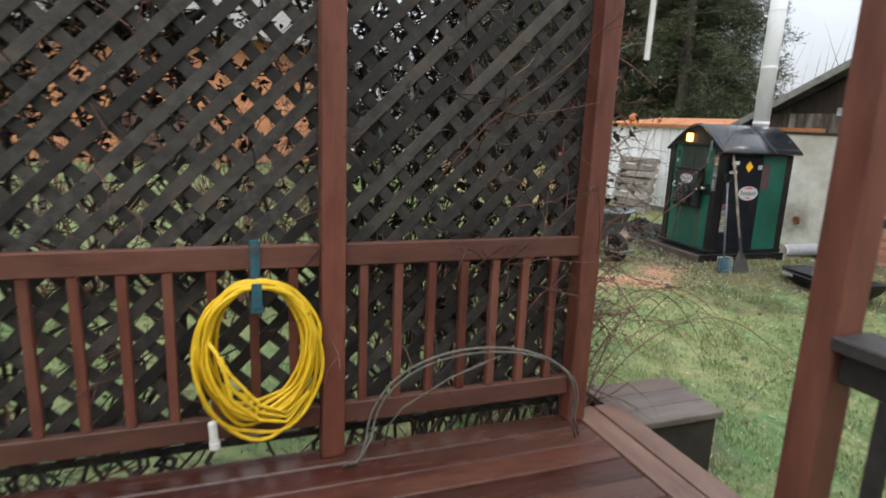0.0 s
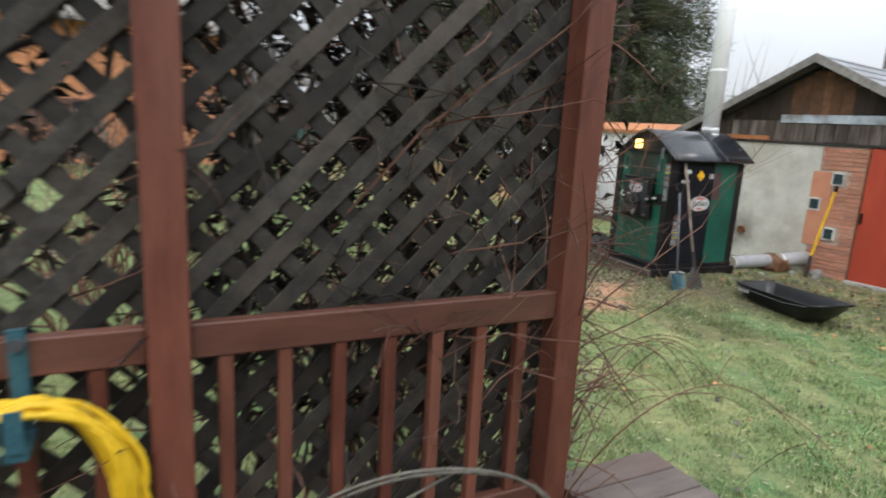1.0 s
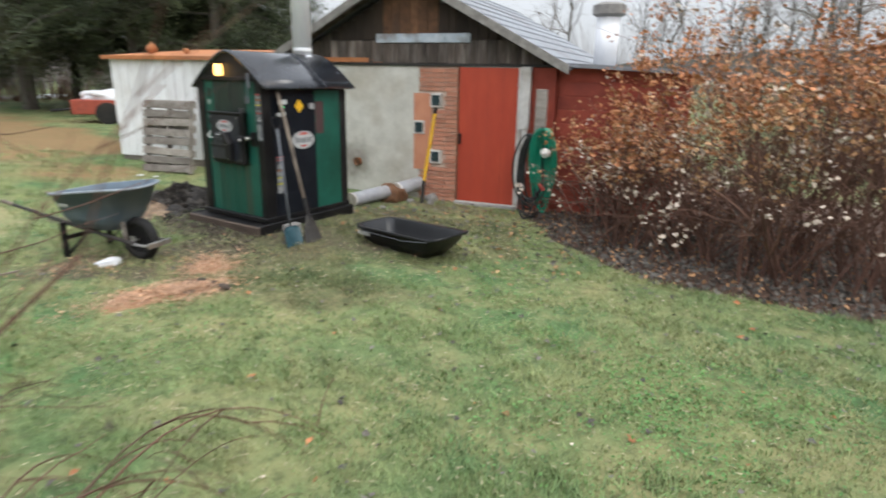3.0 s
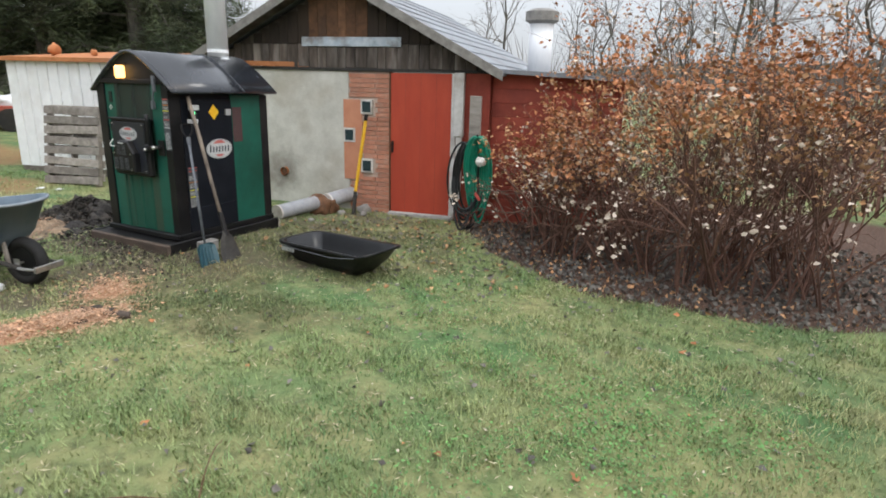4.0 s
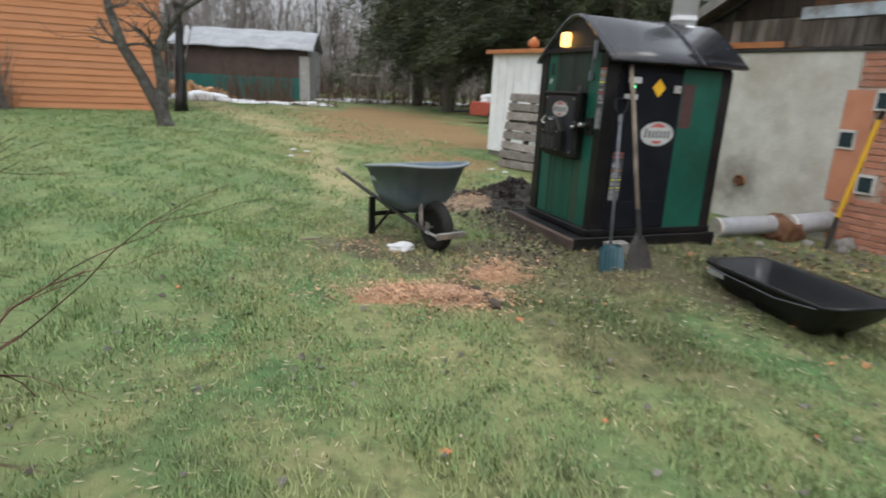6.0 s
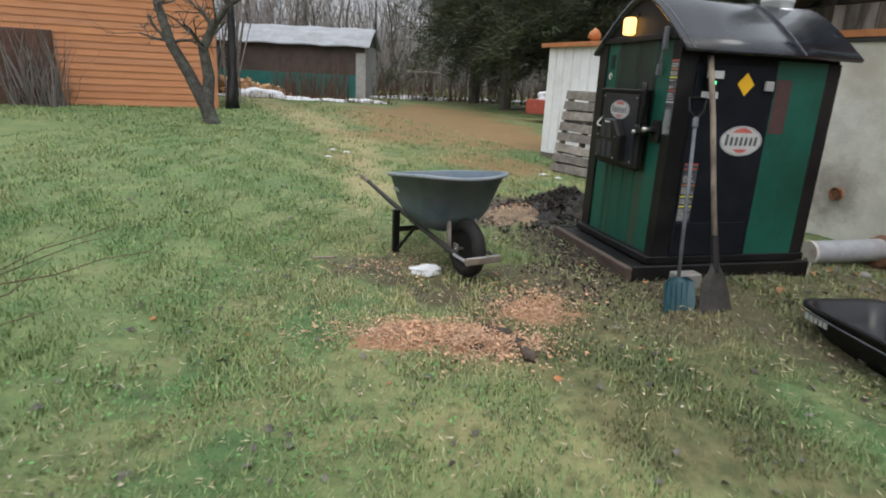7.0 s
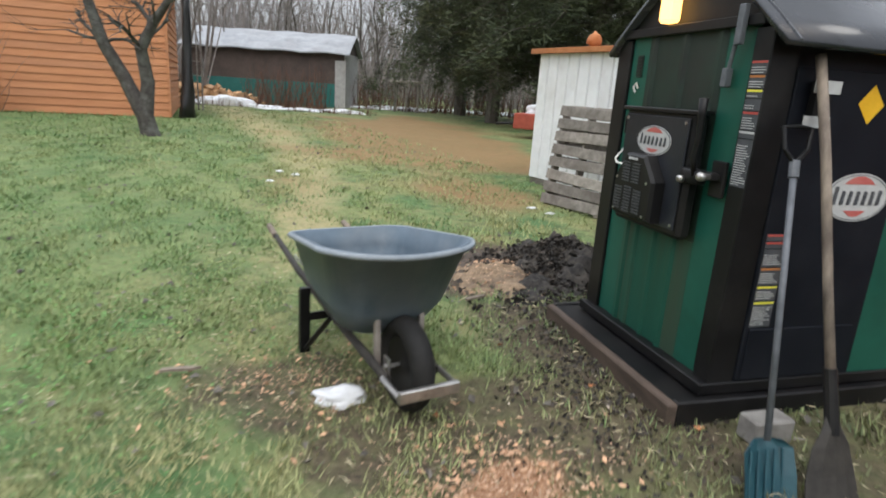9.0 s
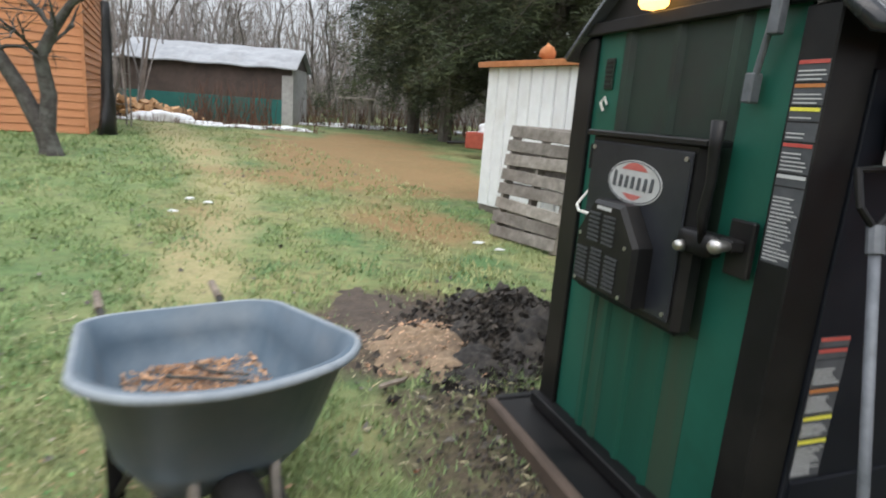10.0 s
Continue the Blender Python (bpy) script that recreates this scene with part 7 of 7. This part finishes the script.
# low clover and moss in the lawn
M["clover"] = surf("green_clover_leaves", (0.075, 0.20, 0.055), (0.15, 0.31, 0.085), 3.0, 0.6, bump=0.0, vary=0.4, island=True)
for k, (mx, my, sx, sy, n4) in enumerate(((3.95, 3.45, 0.45, 0.45, 7000), (4.35, 2.85, 0.4, 0.35, 3000), (4.6, 4.9, 0.5, 0.4, 2000), (0.6, 7.6, 0.5, 0.8, 3500), (-1.2, 9.2, 0.9, 1.0, 5000), (1.6, 5.9, 0.5, 0.45, 2500))):
    r4 = np.random.default_rng(820 + k)
    x, y = r4.normal(mx, sx, n4), r4.normal(my, sy, n4)
    ok = off_deck(x, y) & (r4.uniform(-0.5, 0.6, len(x)) < wobble(x, y, 4.0, 61))
    x, y = x[ok], y[ok]
    c = np.stack([x, y, ground_z(x, y) + r4.uniform(0.012, 0.04, len(x))], 1)
    tagged(part("clover", leaf_mesh("clover", c, r4.uniform(0.009, 0.023, len(x)), r4, 0.8, 0.4, flat=True), "clover"), "low bright green clover and moss in the lawn", "clover", kind="stuff")

# rose canes and vines round the corner post
rose = thing("rose_bush", DECK @ Matrix.Translation((1.40, 0.36, 0.0)), "tangled arching thorny canes beside the deck post", "shrub")
rng = random.Random(55)
hips = []
for k in range(8):
    a = rng.uniform(0.4, 1.9)
    L6, h6 = rng.uniform(0.45, 1.15), rng.uniform(0.55, 1.15)
    p0 = Vector((rng.gauss(-0.08, 0.07), rng.gauss(0.0, 0.10), -0.03))
    pts, rad = [], []
    rise = rng.uniform(0.9, 1.7)
    for i in range(13):
        f = i / 12
        out = L6 * f ** 1.2
        z = h6 * math.sin(min(1, f * 1.05) * math.pi * 0.5 * rise)
        p = p0 + Vector((math.cos(a) * out, math.sin(a) * out, max(0.02, z))) + Vector((0.03 * math.sin(5 * f + k), 0.03 * math.cos(4 * f + k), 0))
        pts.append(p)
        rad.append(0.0045 * (1 - 0.65 * f))
    part("cane", Geo().tube(pts, rad, 5), "cane", rose, smooth=True)
    for i in (5, 7, 9, 11):
        if rng.random() < 0.3:
            d = Vector((rng.gauss(0, 0.6), rng.gauss(0, 0.6), rng.uniform(-0.2, 0.9))).normalized()
            sub = [pts[i] + d * 0.09 * j + Vector((0, 0, -0.012 * j * j)) for j in range(5)]
            part("side_shoot", Geo().tube(sub, [0.003, 0.0026, 0.0022, 0.0018, 0.001], 4), "cane", rose)
            hips.append(tuple(sub[-1]))
# longer canes that arch out over the lawn
for k in range(9):
    a, L6, h6 = rng.uniform(-0.25, 0.6), rng.uniform(0.85, 1.55), rng.uniform(0.6, 1.05)
    p0 = Vector((rng.gauss(-0.05, 0.06), rng.gauss(0.0, 0.10), -0.03))
    pts = []
    for i in range(17):
        f = i / 16
        p = p0 + Vector((math.cos(a) * L6 * f ** 1.1, math.sin(a) * L6 * f ** 1.1, max(0.03, h6 * math.sin(math.pi * (0.04 + 0.78 * f ** 0.85)))))
        pts.append(p + Vector((0.02 * math.sin(6 * f + k), 0.025 * math.cos(5 * f + k), 0.015 * math.sin(9 * f + k))))
    part("cane", Geo().tube(pts, [0.0046 * (1 - 0.7 * i / 16) for i in range(17)], 5), "cane", rose, smooth=True)
    for i in (7, 9, 11, 13, 15):
        if rng.random() < 0.5:
            d = Vector((rng.gauss(0.3, 0.5), rng.gauss(0, 0.6), rng.uniform(-0.6, 0.5))).normalized()
            sub = [pts[i] + d * 0.08 * j + Vector((0, 0, -0.01 * j * j)) for j in range(5)]
            part("side_shoot", Geo().tube(sub, [0.0028, 0.0024, 0.002, 0.0016, 0.001], 4), "cane", rose)
            hips.append(tuple(sub[-1]))
hp = np.array(hips)
r7 = np.random.default_rng(56)
sel = hp[r7.integers(0, len(hp), 9)] + r7.normal(0, 0.02, (9, 3))
part("leaves", leaf_mesh("leaves", sel, r7.uniform(0.025, 0.045, 9), r7, 0.7, 0.6, updown=-0.5), "orange_leaf", rose, "few orange dead leaves")


def vine(u0, seed, stems, label, dense, top=2.7, dv=0.14, wide=0.5, gap=0.10, mat="twig", low=0.0, tan=True):
    rng = random.Random(seed)
    r = np.random.default_rng(seed)
    t = thing("climbing_vine", DECK @ Matrix.Translation((u0, dv, 0)), label, "vine", "vines on the lattice")
    pts_all = []
    for k in range(stems):
        u, v, z = rng.gauss(0, gap), rng.gauss(0, 0.03), 0.0
        pts, rad = [], []
        rr = rng.uniform(0.005, 0.014)
        while z < top:
            pts.append(Vector((u, v, z)))
            rad.append(rr * (1 - 0.2 * z / top))
            u += rng.gauss(0, 0.45 * gap) - 0.09 * u + (wide * 0.02 * math.sin(k * 2.1))
            v = max(-0.035, min(0.10, v + rng.gauss(0, 0.02)))
            z += rng.uniform(0.05, 0.14)
            pts_all.append(tuple(pts[-1]))
        part("stem", Geo().tube(pts, rad, 5), "bark", t, smooth=True)
    tw2 = Geo()
    for k in range(dense):
        p = Vector(pts_all[rng.randrange(len(pts_all))])
        if p.z < low:
            continue
        d = Vector((rng.gauss(0, 1), rng.gauss(0, 0.25), rng.gauss(-0.1, 0.8))).normalized()
        grow(tw2, p, d, rng.uniform(0.15, 0.4), 0.004, 1, rng, 0.7, 0.06, None, (1, 2), 4)
    tagged(part("tendril_mass", tw2, mat, t), kind="stuff")
    base = np.array(pts_all)
    n8 = dense * 3
    base = base[base[:, 2] >= low]
    c = base[r.integers(0, len(base), n8)] + r.normal(0, 1, (n8, 3)) * np.array([0.16, 0.05, 0.10])
    c[:, 1] = np.maximum(c[:, 1], -0.03)
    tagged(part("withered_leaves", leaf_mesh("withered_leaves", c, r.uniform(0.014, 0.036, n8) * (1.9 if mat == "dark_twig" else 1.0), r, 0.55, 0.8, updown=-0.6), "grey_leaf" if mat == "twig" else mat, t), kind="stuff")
    if not tan:
        return t
    n9 = dense // 9
    c = base[r.integers(0, len(base), n9)] + r.normal(0, 1, (n9, 3)) * np.array([0.2, 0.04, 0.12])
    c[:, 1] = np.maximum(c[:, 1], -0.02)
    tagged(part("tan_leaves", leaf_mesh("tan_leaves", c, r.uniform(0.014, 0.03, n9), r, 0.7, 0.7, updown=-0.6), "dry_leaf", t), kind="stuff")
    return t


branch = thing("overhanging_branch", DECK @ Matrix.Translation((1.28, 0.34, 0.0)), "thin dead branches reaching out past the corner post", "branch")
part("branch", Geo().tube([(0, 0, 0.0), (-0.03, 0.02, 0.8), (0.0, 0.0, 1.5), (0.06, 0.02, 2.0), (0.02, 0.05, 2.7)], [0.016, 0.014, 0.012, 0.010, 0.006], 6), "bark", branch)
for k in range(9):
    z0 = 1.25 + 0.15 * k
    a, L7 = rng.uniform(0.35, 1.5), rng.uniform(0.35, 0.75)
    pts = [Vector((0.03 + math.cos(a) * L7 * f, 0.01 + math.sin(a) * L7 * f, z0 + 0.10 * math.sin(3 * f + k) - 0.12 * f * f * (1 if z0 < 2.0 else -1))) for f in (0, 0.2, 0.4, 0.6, 0.8, 1.0)]
    part("branch", Geo().tube(pts, [0.006, 0.0055, 0.005, 0.004, 0.003, 0.0015], 5), "bark", branch, smooth=True)
    for j in (2, 3, 4):
        d = Vector((rng.gauss(0.3, 0.6), rng.gauss(0, 0.6), rng.gauss(0, 0.6))).normalized()
        part("twig", Geo().tube([pts[j] + d * 0.055 * i + Vector((0, 0, -0.006 * i * i)) for i in range(5)], [0.003, 0.0026, 0.0022, 0.0016, 0.0008], 4), "twig", branch)

vine(0.12, 901, 6, "dark twisted vine climbing beside the middle post", 120)
vine(1.06, 902, 7, "dark tangled vine climbing beside the corner post", 170)
vine(-0.95, 903, 6, "thick dark vine with withered leaves over the screen", 240, wide=1.4)
vine(-1.35, 904, 6, "withered vine hanging over the end of the screen", 300, wide=1.0)
vine(0.6, 905, 3, "thin bare vine behind the lattice", 60)
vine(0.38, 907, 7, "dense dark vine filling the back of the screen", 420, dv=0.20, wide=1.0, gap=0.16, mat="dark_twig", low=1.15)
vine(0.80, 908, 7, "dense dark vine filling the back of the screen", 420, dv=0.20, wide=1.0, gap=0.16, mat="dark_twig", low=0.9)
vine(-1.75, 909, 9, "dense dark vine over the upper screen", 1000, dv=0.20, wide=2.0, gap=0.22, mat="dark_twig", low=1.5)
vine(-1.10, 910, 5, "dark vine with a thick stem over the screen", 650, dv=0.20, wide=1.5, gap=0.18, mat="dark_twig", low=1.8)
old = thing("climbing_vine", DECK @ Matrix.Translation((-1.3, 0.16, 0.0)), "thick old vine stem slanting across the screen", "vine", "vines on the lattice")
part("stem", Geo().tube([(-0.75, 0, 0.0), (-0.8, 0.02, 1.2), (-0.7, 0.0, 2.2), (-0.62, 0.02, 2.75)], [0.05, 0.046, 0.04, 0.035], 8), "bark", old, smooth=True)
part("stem", Geo().tube([(-0.68, 0, 2.4), (-0.45, 0.02, 2.25), (-0.2, 0.0, 2.12), (0.02, 0.02, 2.02), (0.25, 0.0, 1.98)], [0.04, 0.04, 0.036, 0.026, 0.012], 8), "bark", old, smooth=True)
vine(1.30, 906, 12, "tangled bare vine at the outside of the corner post", 300, dv=0.30, top=2.2, wide=0.0, gap=0.06, tan=False)
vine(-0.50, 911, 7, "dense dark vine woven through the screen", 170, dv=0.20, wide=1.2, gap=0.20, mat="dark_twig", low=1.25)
